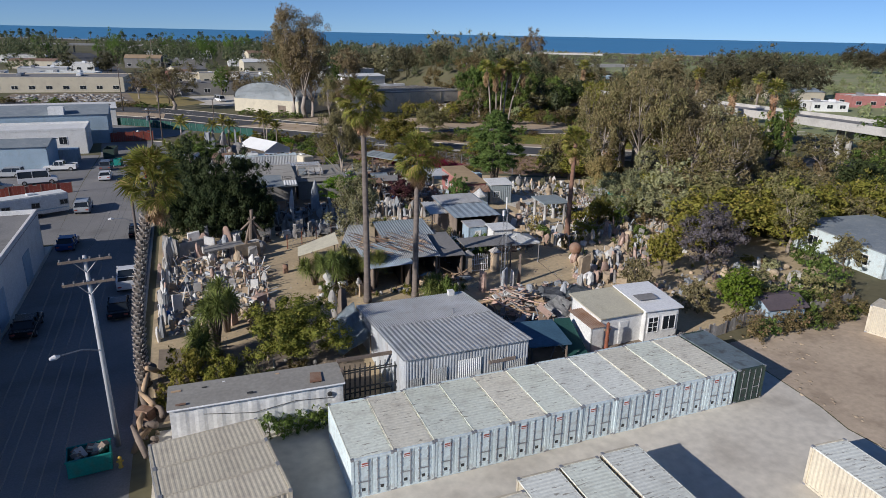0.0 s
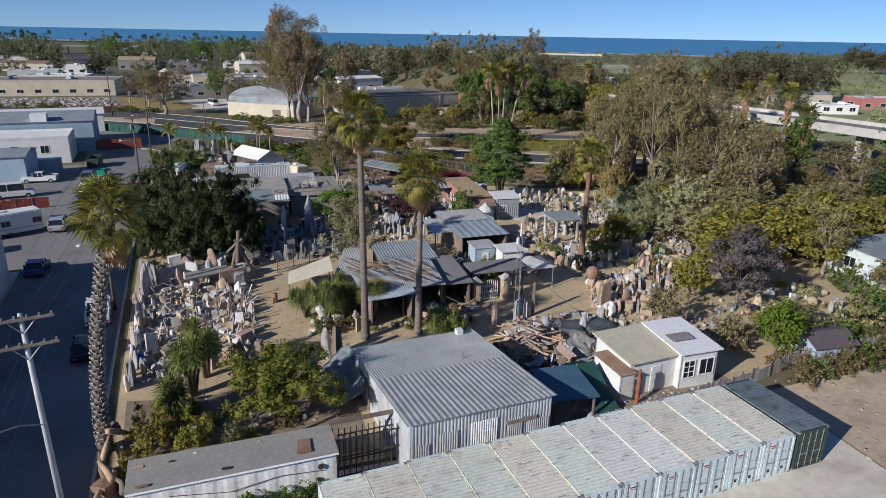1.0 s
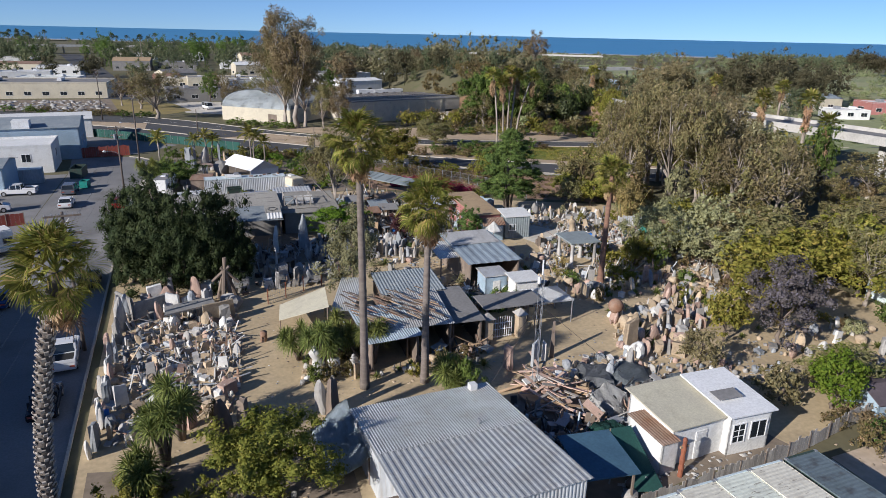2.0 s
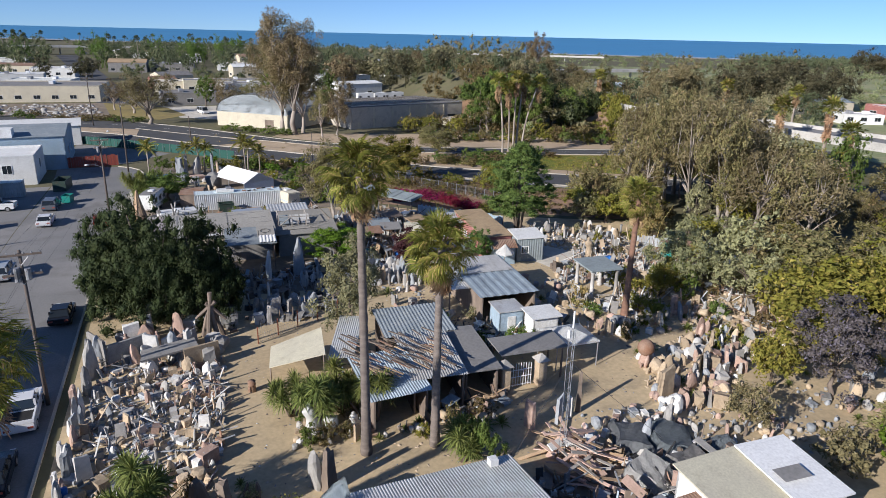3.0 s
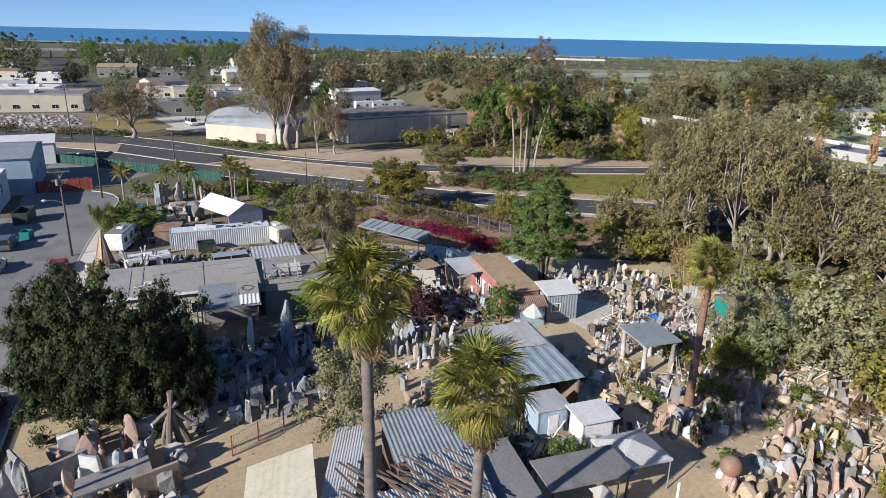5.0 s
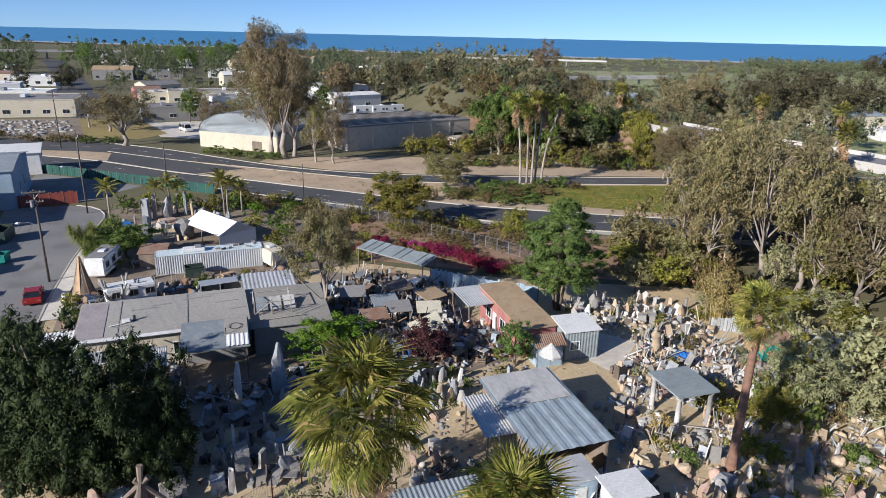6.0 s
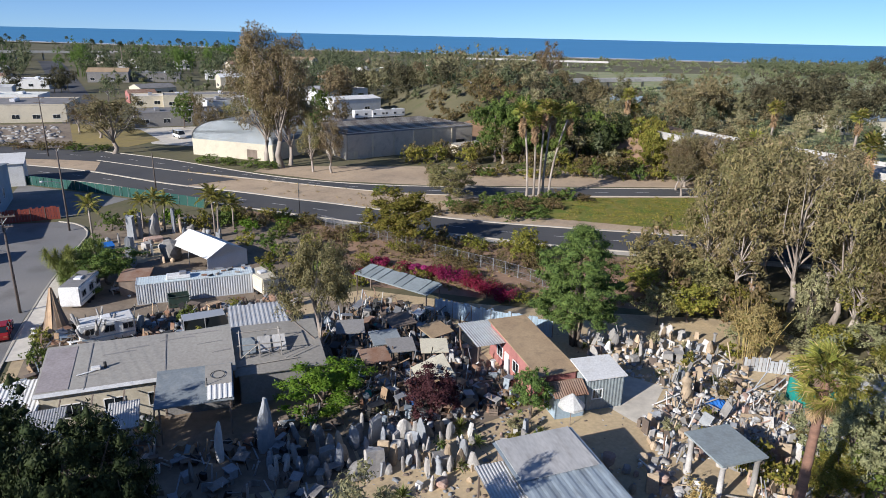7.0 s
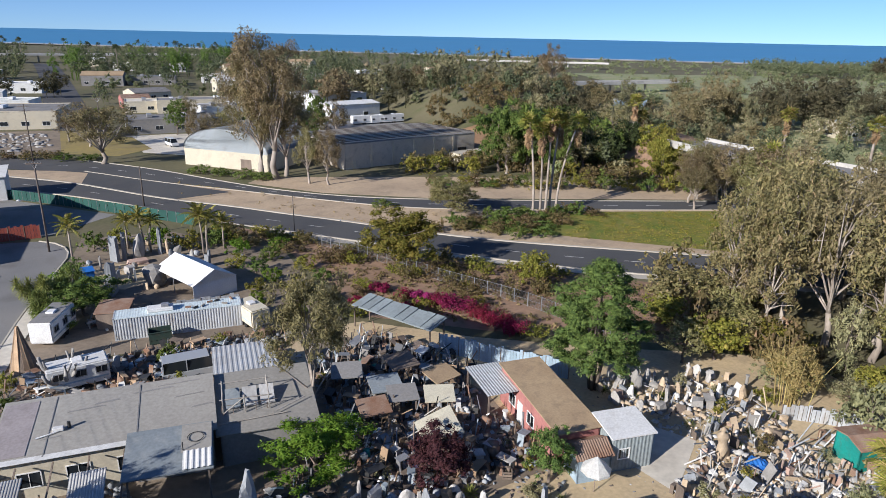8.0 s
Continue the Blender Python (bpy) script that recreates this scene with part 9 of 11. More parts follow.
stones([(7.4, 77), (18, 79.6), (18, 84), (9, 83)], 40, {"stone_slab": 5, "stone_pillar": 3, "stone_block": 2}, {"bluestone": 4, "granite": 4}, 0.7, 2.0, 0.7)
stones([(46.5, 44.5), (58, 42.5), (60, 50), (54, 53), (47, 51.5)], 50, {"boulder": 5, "stone_slab": 2, "stone_block": 2}, TAN, 0.5, 1.6, 0.9)
stones([(26.6, 48.8), (34.5, 48.6), (34.5, 51.8), (28, 53.2)], 30, {"stone_slab": 3, "stone_block": 3, "boulder": 2}, TAN, 0.5, 1.5, 0.7)
stones([(22.6, 63.8), (25, 63.8), (26.4, 74), (22.4, 80), (20, 74)], 40, {"stone_block": 3, "stone_slab": 3, "garden_urn": 1, "statue": 1}, MIX, 0.5, 1.6, 0.6)
stones([(23, 81), (36, 81.4), (36, 84), (28, 88.5), (24, 88)], 40, {"statue": 2, "stone_slab": 3, "stone_block": 3, "boulder": 2}, MIX, 0.5, 1.7, 0.8)
stones([(32.8, 101), (36, 95), (36.6, 88.5), (31.5, 88.5), (24, 94), (22.6, 108), (30, 109)], 100, {"stone_slab": 3, "stone_column": 1, "garden_urn": 2, "statue": 2}, {"granite": 3, "rust": 3, "wood": 3, "marble": 2, "bluestone": 2}, 0.4, 1.6, 0.42, "yard clutter")
stones([(43, 43.6), (45.6, 46), (41, 49), (37.6, 46.6)], 18, {"boulder": 4, "stone_slab": 2}, TAN, 0.4, 1.3, 0.8)
stones([(-6.2, 37.6), (-5.4, 37.6), (-5.4, 46), (-6.2, 44)], 14, {"boulder": 3, "stone_block": 3}, {"sandstone": 2, "wood": 2, "rust": 1}, 0.5, 1.5, 0.6, "yard clutter")
stones([(9.6, 49.4), (14, 49.2), (13.8, 51.4), (9.8, 51.6)], 10, {"boulder": 4, "garden_urn": 1}, PALE, 0.3, 0.8, 0.6)
stones([(-4.4, 45), (6, 44.6), (5.6, 46.4), (-4.4, 46.8)], 16, {"stone_slab": 2, "boulder": 3, "statue": 1}, PALE, 0.4, 1.2, 0.8)
rubble("rubble", [(-5.2, 58), (3.6, 58), (4.8, 66), (5.0, 73), (0.5, 74), (-4.6, 74)], 700, 0.12, 0.42, "granite", "broken grey and white stone rubble on the ground")
stones([(28, 54.4), (33, 54), (38, 50.8), (43, 49.4), (42, 46.4), (36.6, 47), (34, 51), (29, 53)], 66, {"boulder": 4, "stone_block": 3, "stone_slab": 2}, MIX, 0.3, 1.0, 0.35)
stones([(38, 50), (47, 51.6), (50, 48), (44, 44.6), (39, 45.6)], 34, {"boulder": 4, "stone_block": 3, "flat_stone": 1}, {"granite": 5, "sandstone": 4, "bluestone": 2}, 0.3, 0.9, 0.5)
rubble("sand_litter", [(26, 54.6), (33, 54.6), (40, 51), (48, 52), (50, 47), (42, 44.4), (36, 46.6), (33, 51)], 260, 0.08, 0.3, "granite", "small broken stones lying on the sandy yard", "rubble", 0.7)
rubble("marble_rubble", [(-5.2, 58), (3.6, 58), (4.8, 66), (5.0, 73), (0.5, 74), (-4.6, 74)], 300, 0.12, 0.5, "marble", "broken white marble rubble on the ground")
rubble("tan_rubble", [(34.4, 52.2), (39, 51.3), (45, 54.6), (50, 58.5), (52, 68), (46, 70.5), (38.6, 70), (38.6, 64), (42, 62), (36, 57.5)], 420, 0.12, 0.45, "sandstone", "broken tan stone rubble on the ground")
rubble("pale_rubble", [(41.5, 79), (50, 78), (56.5, 81), (60, 90), (58, 95), (47, 99), (45.6, 90)], 520, 0.12, 0.45, "granite", "broken pale stone rubble on the ground")
rubble("yard_litter", [(22.6, 63.8), (26, 64), (36, 84), (37, 96), (33, 110), (22, 110), (20, 90), (22, 80)], 900, 0.1, 0.4, "wood", "small scattered lumber and scrap", "litter", 0.9)
rubble("scrap_litter", [(22.6, 63.8), (26, 64), (36, 84), (37, 96), (33, 110), (22, 110), (20, 90), (22, 80)], 500, 0.1, 0.45, "bluestone", "small scattered grey scrap", "litter", 0.9)
rubble("dark_litter", [(21, 38), (34, 38), (34, 48), (27, 50), (21, 49)], 380, 0.1, 0.4, "granite", "small scattered scrap behind the shed", "litter", 0.8)
rubble("dirt_clods", [(36.6, 20), (38.6, 20), (40, 30), (48, 34), (52, 36.5), (40, 37.6), (38, 31)], 260, 0.08, 0.35, "sandstone", "clods and broken concrete along the lot's edge", "debris", 0.5)
rubble("yard_gravel", [(-4, 41), (9, 41), (9.5, 50), (20, 49.5), (24, 56), (8, 57), (4, 57), (-4, 54)], 320, 0.08, 0.3, "sandstone", "small stones lying on the yard's dirt", "gravel", 0.6)
rubble("side_litter", [(-1.5, 105.5), (18, 106), (22, 113), (18, 119), (-1.5, 117)], 420, 0.1, 0.45, "granite", "scattered scrap behind the long house", "litter", 0.8)
rubble("side_scrap", [(-1.5, 105.5), (18, 106), (22, 113), (18, 119), (-1.5, 117)], 300, 0.1, 0.45, "wood", "scattered timber scrap behind the long house", "litter", 0.8)


def crate(x, y, s, mat, label="", rz=None):
    t = thing("crate", x, y, None, rng.uniform(0, 90) if rz is None else rz, label or "weathered slatted wooden crate", "crate", "crates")
    for k in range(3):
        z = 0.06 + k * s * 0.32
        for m in range(4):
            part("slat", box(B(), -s / 2, s / 2, -s / 2 - 0.015, -s / 2 + 0.015, z, z + s * 0.24, Matrix.Rotation(radians(90 * m), 4, "Z")), M[mat], t)
    return t


for x, y in fill([(22.6, 90), (33, 88.5), (33, 108), (23, 109)], 6, 1.4) + fill([(20.5, 63), (24.5, 64), (25, 80), (21, 78)], 3, 1.4) + fill([(26.6, 48.5), (33, 48.5), (33, 52)], 4, 1.2):
    crate(x, y, rng.uniform(0.6, 1.1), "wood" if rng.uniform() < 0.7 else "pale_wood")


def drum(x, y, mat, label):
    t = thing("oil_drum", x, y, None, 0, label, "drum", "drums")
    part("barrel", lathe([(0.29, 0), (0.3, 0.02), (0.29, 0.28), (0.305, 0.3), (0.29, 0.32), (0.29, 0.57), (0.305, 0.59), (0.29, 0.61), (0.3, 0.88)], 14), M[mat], t, smooth=True)
    return t


for i, (x, y) in enumerate(fill([(22.6, 90), (34, 88.5), (33, 108), (23, 109)], 12, 1.2) + [(-5.0, 57), (6.6, 66.0), (14, 116), (-4.9, 117.5)]):
    m = ("blue_plastic", "rust", "teal", "white_wall")[i % 4]
    drum(x, y, m, {"blue_plastic": "blue plastic drum in the yard", "rust": "rusty steel drum in the yard", "teal": "teal painted drum in the yard", "white_wall": "white painted drum in the yard"}[m])
tp = thing("blue_tarpaulin", 50.8, 82.6, None, 30, "crumpled bright blue tarpaulin on stones", "tarpaulin")
bm = B()
bmesh.ops.create_grid(bm, x_segments=8, y_segments=8, size=0.75)
for v in bm.verts:
    v.co.z = 0.55 + 0.25 * math.sin(v.co.x * 3.1) * math.cos(v.co.y * 2.3) + rng.normal() * 0.06 - 0.2 * (abs(v.co.x) > 1)
bmesh.ops.solidify(bm, geom=bm.faces[:], thickness=0.02)
part("sheet", bm, M["blue_plastic"], tp)
bt = placed(hut("blue_booth", -0.1, 143.4, 15, 1.7, 1.5, 1.9, 2.1, "blue_plastic", "blue_plastic", 0.08, label="bright blue plastic booth near the tent", category="booth"), 1.6, 1.6)
snag = thing("dead_tree", 1.0, 113.4, None, 0, "bare grey dead tree with stubby limbs", "dead tree")
bm = tube(B(), [(0, 0, -0.2), (0.1, 0, 0.5), (0.2, 0.1, 1.2)], [0.55, 0.42, 0.34], 9)
for a, reach, z in ((0.2, 2.0, 2.9), (1.0, 1.5, 3.5), (1.8, 1.9, 2.4), (2.6, 2.3, 3.1), (3.3, 1.7, 3.6), (4.1, 2.2, 2.6), (5.0, 1.8, 3.3), (5.7, 1.4, 2.8)):
    e = Vector((reach * math.cos(a), reach * math.sin(a), z))
    tube(bm, [(0.15, 0.05, 0.8), (e.x * 0.55, e.y * 0.55, z * 0.5), (e.x * 0.85, e.y * 0.85, z * 0.72), e], [0.26, 0.19, 0.17, 0.12], 7)
    tube(bm, [(e.x * 0.7, e.y * 0.7, z * 0.62), (e.x * 0.8 - e.y * 0.3, e.y * 0.8 + e.x * 0.3, z * 0.95)], [0.14, 0.09], 6)
part("trunk", bm, M["granite"], snag, "pale grey sawn-off limbs", True)
for k in range(3):
    table = thing("plank_table", 26.0 + 3 * k, 96.0 - 2 * (k % 2), None, 20 * k, "rough plank table loaded with oddments", "table", "tables")
    part("top", box(B(), -0.9, 0.9, -0.4, 0.4, 0.7, 0.76), M["pale_wood"], table)
    for a in (-0.8, 0.8):
        for b in (-0.3, 0.3):
            part("leg", box(B(), a - 0.04, a + 0.04, b - 0.04, b + 0.04, 0, 0.7), M["wood"], table)
# low dark roofs east of the lot
placed(hut("purple_roofed_shed", 47.2, 39.6, -8, 3.8, 2.8, 1.5, 1.8, "blue_wall", "plum_roof", 0.25, ridge=0.5, label="low shed with a dark plum-grey roof"), 4.2, 3.0)
for i, (x, y) in enumerate(fill([(39.6, 38.8), (46, 38.2), (57, 38.6), (57, 40.6), (46, 40.6)], 8, 1.4)):
    tree("brush", x, y, rng.uniform(1.2, 2.2), rng.uniform(2, 3.4), i % 3, ("brush", "green", "euc2")[i % 3], "dry hedge bush along the fence", "fence hedge", "hedge_bush", "hedge")
eb = placed(hut("blue_white_house", 73.0, 49.0, -6, 12, 13, 3.0, 3.2, "white_steel", "felt_blue", 0.2, label="white house with pale blue walls and a flat grey roof", category="house"), 12, 13)
for u in (-4, 0, 3):
    window(eb, "w", u, 1.0, 1.4, 1.1, 12, 13)
    window(eb, "s", u, 1.0, 1.4, 1.1, 12, 13)
grs = placed(hut("green_hut", 59.6, 80.6, -12, 3.0, 2.6, 2.0, 2.2, "teal", "rust", 0.2, ridge=0.3, label="small green hut with a brown roof", category="hut"), 3, 2.6)
lad = thing("ladder", 63.0, 73.6, None, 30, "pale aluminium ladder leaning in the trees", "ladder")
for s in (-0.22, 0.22):
    part("rail", tube(B(), [(s, 0, 0), (s, 1.6, 4.6)], 0.035, 5), M["white_paint"], lad)
for k in range(12):
    part("rung", tube(B(), [(-0.22, 0.13 * k + 0.06, 0.37 * k + 0.2), (0.22, 0.13 * k + 0.06, 0.37 * k + 0.2)], 0.02, 4), M["white_paint"], lad)
placed(hut("metal_canopy", 62.5, 76.2, 20, 6.0, 4.0, 1.8, 2.2, "wood", "galv", 0.2, 0.3, label="low metal canopy among the trees", category="canopy", open_sides="snew"), 6, 4)

# plants among the stones
for poly, n in (([(34.4, 52), (50, 56), (52, 68), (38, 70), (38, 62)], 26), ([(40, 78), (58, 80), (60, 92), (46, 98)], 20), ([(20, 63), (26, 64), (36, 84), (30, 90), (21, 84)], 22), ([(22, 90), (36, 88), (34, 108), (22, 108)], 20), ([(-4, 41.5), (8, 41.5), (6, 56), (-4, 56)], 24), ([(9, 57), (23, 55), (23, 58), (9, 62)], 18), ([(46, 42), (60, 42), (60, 54), (46, 54)], 18)):
    for x, y in fill(poly, n, 1.0, 0.1):
        if rng.uniform() < 0.45:
            agave(x, y, rng.uniform(0.5, 1.0))
        else:
            tree("shrub", x, y, rng.uniform(0.7, 1.9), rng.uniform(0.9, 2.2), int(rng.integers(2)), ("green", "citrus", "brush", "olive")[int(rng.integers(4))], "small leafy bush among the stones", "plants in the yard", "bush", "bush", 0.25)
stones([(-4, 105.6), (9, 106), (20, 106.4), (20.6, 118), (-1, 117.4)], 36, {"stone_slab": 3, "boulder": 2, "garden_urn": 1}, {"granite": 3, "rust": 3, "wood": 4, "marble": 2, "bluestone": 2}, 0.4, 1.5, 0.7, "yard clutter")
stones([(21.2, 48.8), (33, 48.6), (30, 44), (27.6, 38.4), (21.4, 37.6)], 60, {"stone_block": 4, "stone_slab": 4, "boulder": 1}, {"wood": 4, "granite": 3, "bluestone": 2, "pinkstone": 2}, 0.4, 1.4, 0.5, "yard clutter", 0.0)

W_YARD = [(-4.5, 45), (9, 50), (24, 50), (36, 50), (50, 56), (56, 66), (62, 80), (60, 95), (46, 100), (38, 108), (20, 108), (20, 84), (8, 76), (-4, 60)]
rubble("loose_gravel", W_YARD, 2400, 0.05, 0.22, "granite", "loose stones strewn over the yard's dirt", "gravel", 0.6)
rubble("loose_chips", W_YARD, 1100, 0.05, 0.2, "marble", "pale stone chips strewn over the yard's dirt", "gravel", 0.6)
rubble("dark_debris", W_YARD, 1100, 0.06, 0.3, "wood", "dark bits of bark and timber on the dirt", "litter", 0.5)
for m, n in (("marble", 80), ("granite", 120), ("bluestone", 50)):
    rubble("stacked_blocks", [(41.5, 79), (50, 78), (56.5, 81), (58, 90), (54, 95), (47, 98), (45.6, 90)], n, 0.18, 0.5, m, "heaped white and grey cut stone", "stone heap", 0.9, 2)
jumble("stone_end", [(42, 79.5), (50, 78.5), (57, 81), (59, 90), (54, 96), (47, 98.5), (45, 90)], 80, 0.6, 2.2, "slabs and posts standing among cut stone", (("granite", 4), ("marble", 3), ("sandstone", 3), ("wood", 2), ("bluestone", 2)), 0.05)
rubble("stacked_tan_blocks", [(45.5, 80), (50, 78), (56.5, 81), (58, 90), (54, 95), (47, 98), (45.6, 90)], 200, 0.18, 0.5, "sandstone", "heaped tan cut stone", "stone heap", 0.8, 2)
rubble("stall_goods", [(22.6, 88), (36, 88.6), (36, 98), (32, 109), (22.6, 108)], 260, 0.25, 0.7, "bluestone", "grey oddments piled round the stalls", "goods", 1.0, 2)
rubble("stall_timber", [(22.6, 88), (36, 88.6), (36, 98), (32, 109), (22.6, 108)], 260, 0.2, 0.7, "wood", "dark timber oddments piled round the stalls", "goods", 1.0, 2)
rubble("stall_rust", [(22.6, 88), (36, 88.6), (36, 98), (32, 109), (22.6, 108)], 160, 0.2, 0.6, "rust", "rusty oddments piled round the stalls", "goods", 1.0, 2)
rubble("stall_pale", [(22.6, 88), (36, 88.6), (36, 98), (32, 109), (22.6, 108)], 120, 0.2, 0.6, "marble", "pale oddments piled round the stalls", "goods", 1.0, 2)
rubble("back_yard_goods", [(-4, 105.6), (9, 106), (20, 106.4), (20.6, 118), (-1, 117.4)], 220, 0.3, 0.8, "bluestone", "grey oddments piled behind the house", "goods", 0.9, 2)
rubble("back_yard_rust", [(-4, 105.6), (9, 106), (20, 106.4), (20.6, 121), (-1, 117.4)], 160, 0.25, 0.8, "rust", "rusty oddments piled behind the house", "goods", 0.9, 2)
rubble("porch_goods", [(-3, 92.5), (7, 92.5), (7, 97), (-3, 97)], 160, 0.2, 0.7, "bluestone", "shaded oddments piled before the house", "goods", 0.9, 2)
for k in range(11):
    L = rng.uniform(1.4, 3.4)
    lg = tagged(part("driftwood_log", tube(B(), [(-L / 2, 0, 0), (0, rng.normal() * 0.12, rng.uniform(0, 0.2)), (L / 2, 0, rng.normal() * 0.1)], [rng.uniform(0.14, 0.24), 0.2, rng.uniform(0.08, 0.16)], 8), M["pale_wood" if k % 2 else "wood"], smooth=True), "weathered driftwood log heaped by the sidewalk", "log", "driftwood")
    yy = 37.5 + k * 0.95
    lg.matrix_basis = pose(-6.1 + rng.normal() * 0.25, yy, land(-6.1, yy) + rng.uniform(0.2, 1.1), 0, rng.normal() * 30, rng.uniform(50, 130))

# ---- piled goods ----
jumble("market", [(22.6, 88), (27, 89), (36, 89.5), (35.6, 98), (34, 109), (28, 114), (22.6, 110)], 520, 0.5, 2.3, "odds and ends piled round the market stalls")
jumble("shelter", [(24, 111), (30, 116), (35, 110), (38, 104), (34, 106)], 130, 0.5, 2.0, "odds and ends stacked under the slatted shelter")
jumble("freight", [(-1, 118.5), (20, 120), (22, 116), (16, 111.5), (3, 110), (-1.5, 106)], 300, 0.4, 1.6, "scrap and machine parts behind the long house")
jumble("tent", [(0.5, 129.5), (8, 130), (18, 129.4), (20, 127), (18, 125.8), (3, 126)], 110, 0.3, 1.2, "scrap piled beside the pale sheet fence")
jumble("veranda", [(-1, 96.8), (6.5, 96.2), (6.5, 92.6), (13.4, 92), (20, 95.6), (20, 90), (-1, 89.6)], 170, 0.4, 1.7, "furniture and scrap standing before the long house")
jumble("workshop", [(20, 38.4), (36, 43.2), (34, 48.6), (20.4, 49)], 240, 0.3, 1.5, "scrap and timber piled behind the workshop")
jumble("shacks", [(13, 57), (24.6, 57.6), (25, 66), (23, 70), (13.4, 66)], 170, 0.4, 1.8, "timber and scrap stacked round the shacks")
PIECES = (("sandstone", 4), ("granite", 4), ("pinkstone", 2), ("marble", 2), ("bluestone", 2), ("rust", 1))
SPOTS = [(36, 72.5), (44.2, 68.5), (55, 79.5), (46, 86)], [(43.4, 58), (48.6, 54.8), (58, 62), (60, 69), (53, 73), (47, 64)], [(46, 72), (53, 70), (61, 76), (60, 84), (54, 84)]
for k, poly in enumerate(SPOTS):
    jumble("yard", poly, 130, 0.4, 1.7, "small standing stones and slabs among the sculptures", PIECES, 0.0, 0.5)
    rubble("yard_lumps", poly, 170, 0.25, 0.8, ("granite", "sandstone", "granite")[k], "rough stone lumps lying about the yard", "stone heap", 0.9)
    rubble("yard_chips", poly, 220, 0.12, 0.4, ("marble", "granite", "sandstone")[k], "small broken stone strewn on the dirt", "rubble", 0.8)
for k, (x, y, h, w, leaf) in enumerate(((47.0, 74.4, 2.6, 4.2, "citrus"), (49.4, 72.4, 2.0, 3.2, "citrus"), (53.6, 76.2, 1.8, 3.0, "brush"), (41.2, 74.2, 1.6, 2.2, "straw"), (55.6, 70.6, 2.4, 3.4, "brush"), (51.8, 65.4, 1.8, 2.8, "green"), (46.4, 79.2, 1.2, 2.0, "citrus"), (57.4, 74.8, 2.6, 3.8, "citrus"), (54.2, 62.2, 1.6, 2.6, "brush"), (40.0, 69.8, 1.4, 2.0, "green"), (59.4, 79.8, 2.4, 3.6, "euc"), (39.6, 71.8, 1.0, 1.8, "straw"))):
    tree("shrub", x, y, h, w, k % 2, leaf, "shrub growing among the standing stones", "plants in the yard", "bush", "bush")
for x, y in ((38.6, 73.2), (39.4, 72.4), (40.2, 71.2), (41.0, 72.6), (42.0, 70.6), (46.2, 70.2), (47.2, 68.6), (36.8, 74.6)):
    agave(x, y, rng.uniform(0.7, 1.1), "yucca" if x > 41 else "fronds")
jumble("west_yard", [(-4.8, 54), (3.4, 55), (4.8, 66), (4.6, 73), (-4.4, 76)], 260, 0.3, 1.2, "small broken slabs and carved oddments in the stone yard", PIECES, 0.0, 0.35)
rubble("west_lumps", [(-4.8, 54), (3.4, 55), (4.8, 66), (4.6, 73), (-4.4, 76)], 260, 0.15, 0.5, "granite", "broken stone filling the gaps between slabs", "rubble", 0.9)
for k in range(9):
    x = 41.5 + 1.7 * k
    tree("brush", x, 36.9 + 0.25 * math.sin(k) - 0.12 * (k < 4) * (4 - k), rng.uniform(1.3, 2.0), rng.uniform(2.4, 3.2), k % 3, ("brush", "green", "brush")[k % 3], "brownish hedge bush along the dirt lot", "fence hedge", "hedge_bush", "hedge")
for k in range(5):
    tree("shrub", 1.2 + 0.95 * k, 36.6 + 0.05 * k, rng.uniform(1.3, 1.7), 1.9, k % 2, "green", "dark green creeper bush against the long shed", "shed creepers", "bush", "bush")
jumble("studio_front", [(22, 69), (29, 71), (36, 70.6), (36.5, 66), (33.8, 64.6), (24, 66)], 140, 0.4, 1.6, "scrap and stone oddments before the studio")
jumble("oak_shade", [(6, 77), (18, 79), (20, 88), (12, 91), (6, 87)], 120, 0.4, 1.6, "carved oddments and scrap in the shaded yard", (("bluestone", 4), ("granite", 4), ("wood", 3), ("dark_steel", 3)))
jumble("camper_side", [(-4.4, 106), (0, 105.6), (1.6, 112), (1.2, 119), (-3.6, 119)], 90, 0.4, 1.5, "scrap and furniture beside the trailers")
for k, (x, y, h, w) in enumerate(((-3.6, 110.4, 2.2, 2.6), (-4.0, 115.6, 1.8, 2.2), (9.6, 116.0, 1.9, 2.4), (14.6, 118.4, 1.4, 2.0), (-3.8, 104.0, 2.0, 2.4))):
    tree("shrub", x, y, h, w, k % 2, ("green", "citrus")[k % 2], "leafy shrub among the scrap", "plants in the yard", "bush", "bush")

# ---- beyond the road ----
wh = hut("warehouse", 66.3, 226.2, 15.3, 41.0, 27.0, 6.3, 5.6, "block_wall", "felt", 0.1, label="long grey block warehouse with rows of roof rafters", category="warehouse")
for k in range(22):
    part("rafter", box(B(), -20.4, 20.4, -13.3 + k * 1.22, -13.1 + k * 1.22, 6.3 - 0.026 * k * 1.22 + 0.25, 6.3 - 0.026 * k * 1.22 + 0.5), M["wood" if k % 2 else "concrete"], wh)
for u in (-13.0, -6.5, 0.0, 6.5, 13.0):
    part("pilaster", box(B(), u - 0.25, u + 0.25, -13.62, -13.5, -0.3, 6.0), M["cream_wall"], wh)
door(wh, "s", 14.6, 3.0, 2.6, 41, 27, "dark_steel")
door(wh, "s", -18.5, 1.0, 2.1, 41, 27, "cream_wall")
low_w = hut("loading_dock", 85.5, 212.5, 15.3, 10, 5, 2.2, 2.2, "cream_wall", "kerb", 0.1, label="low cream loading dock before the warehouse", category="building")

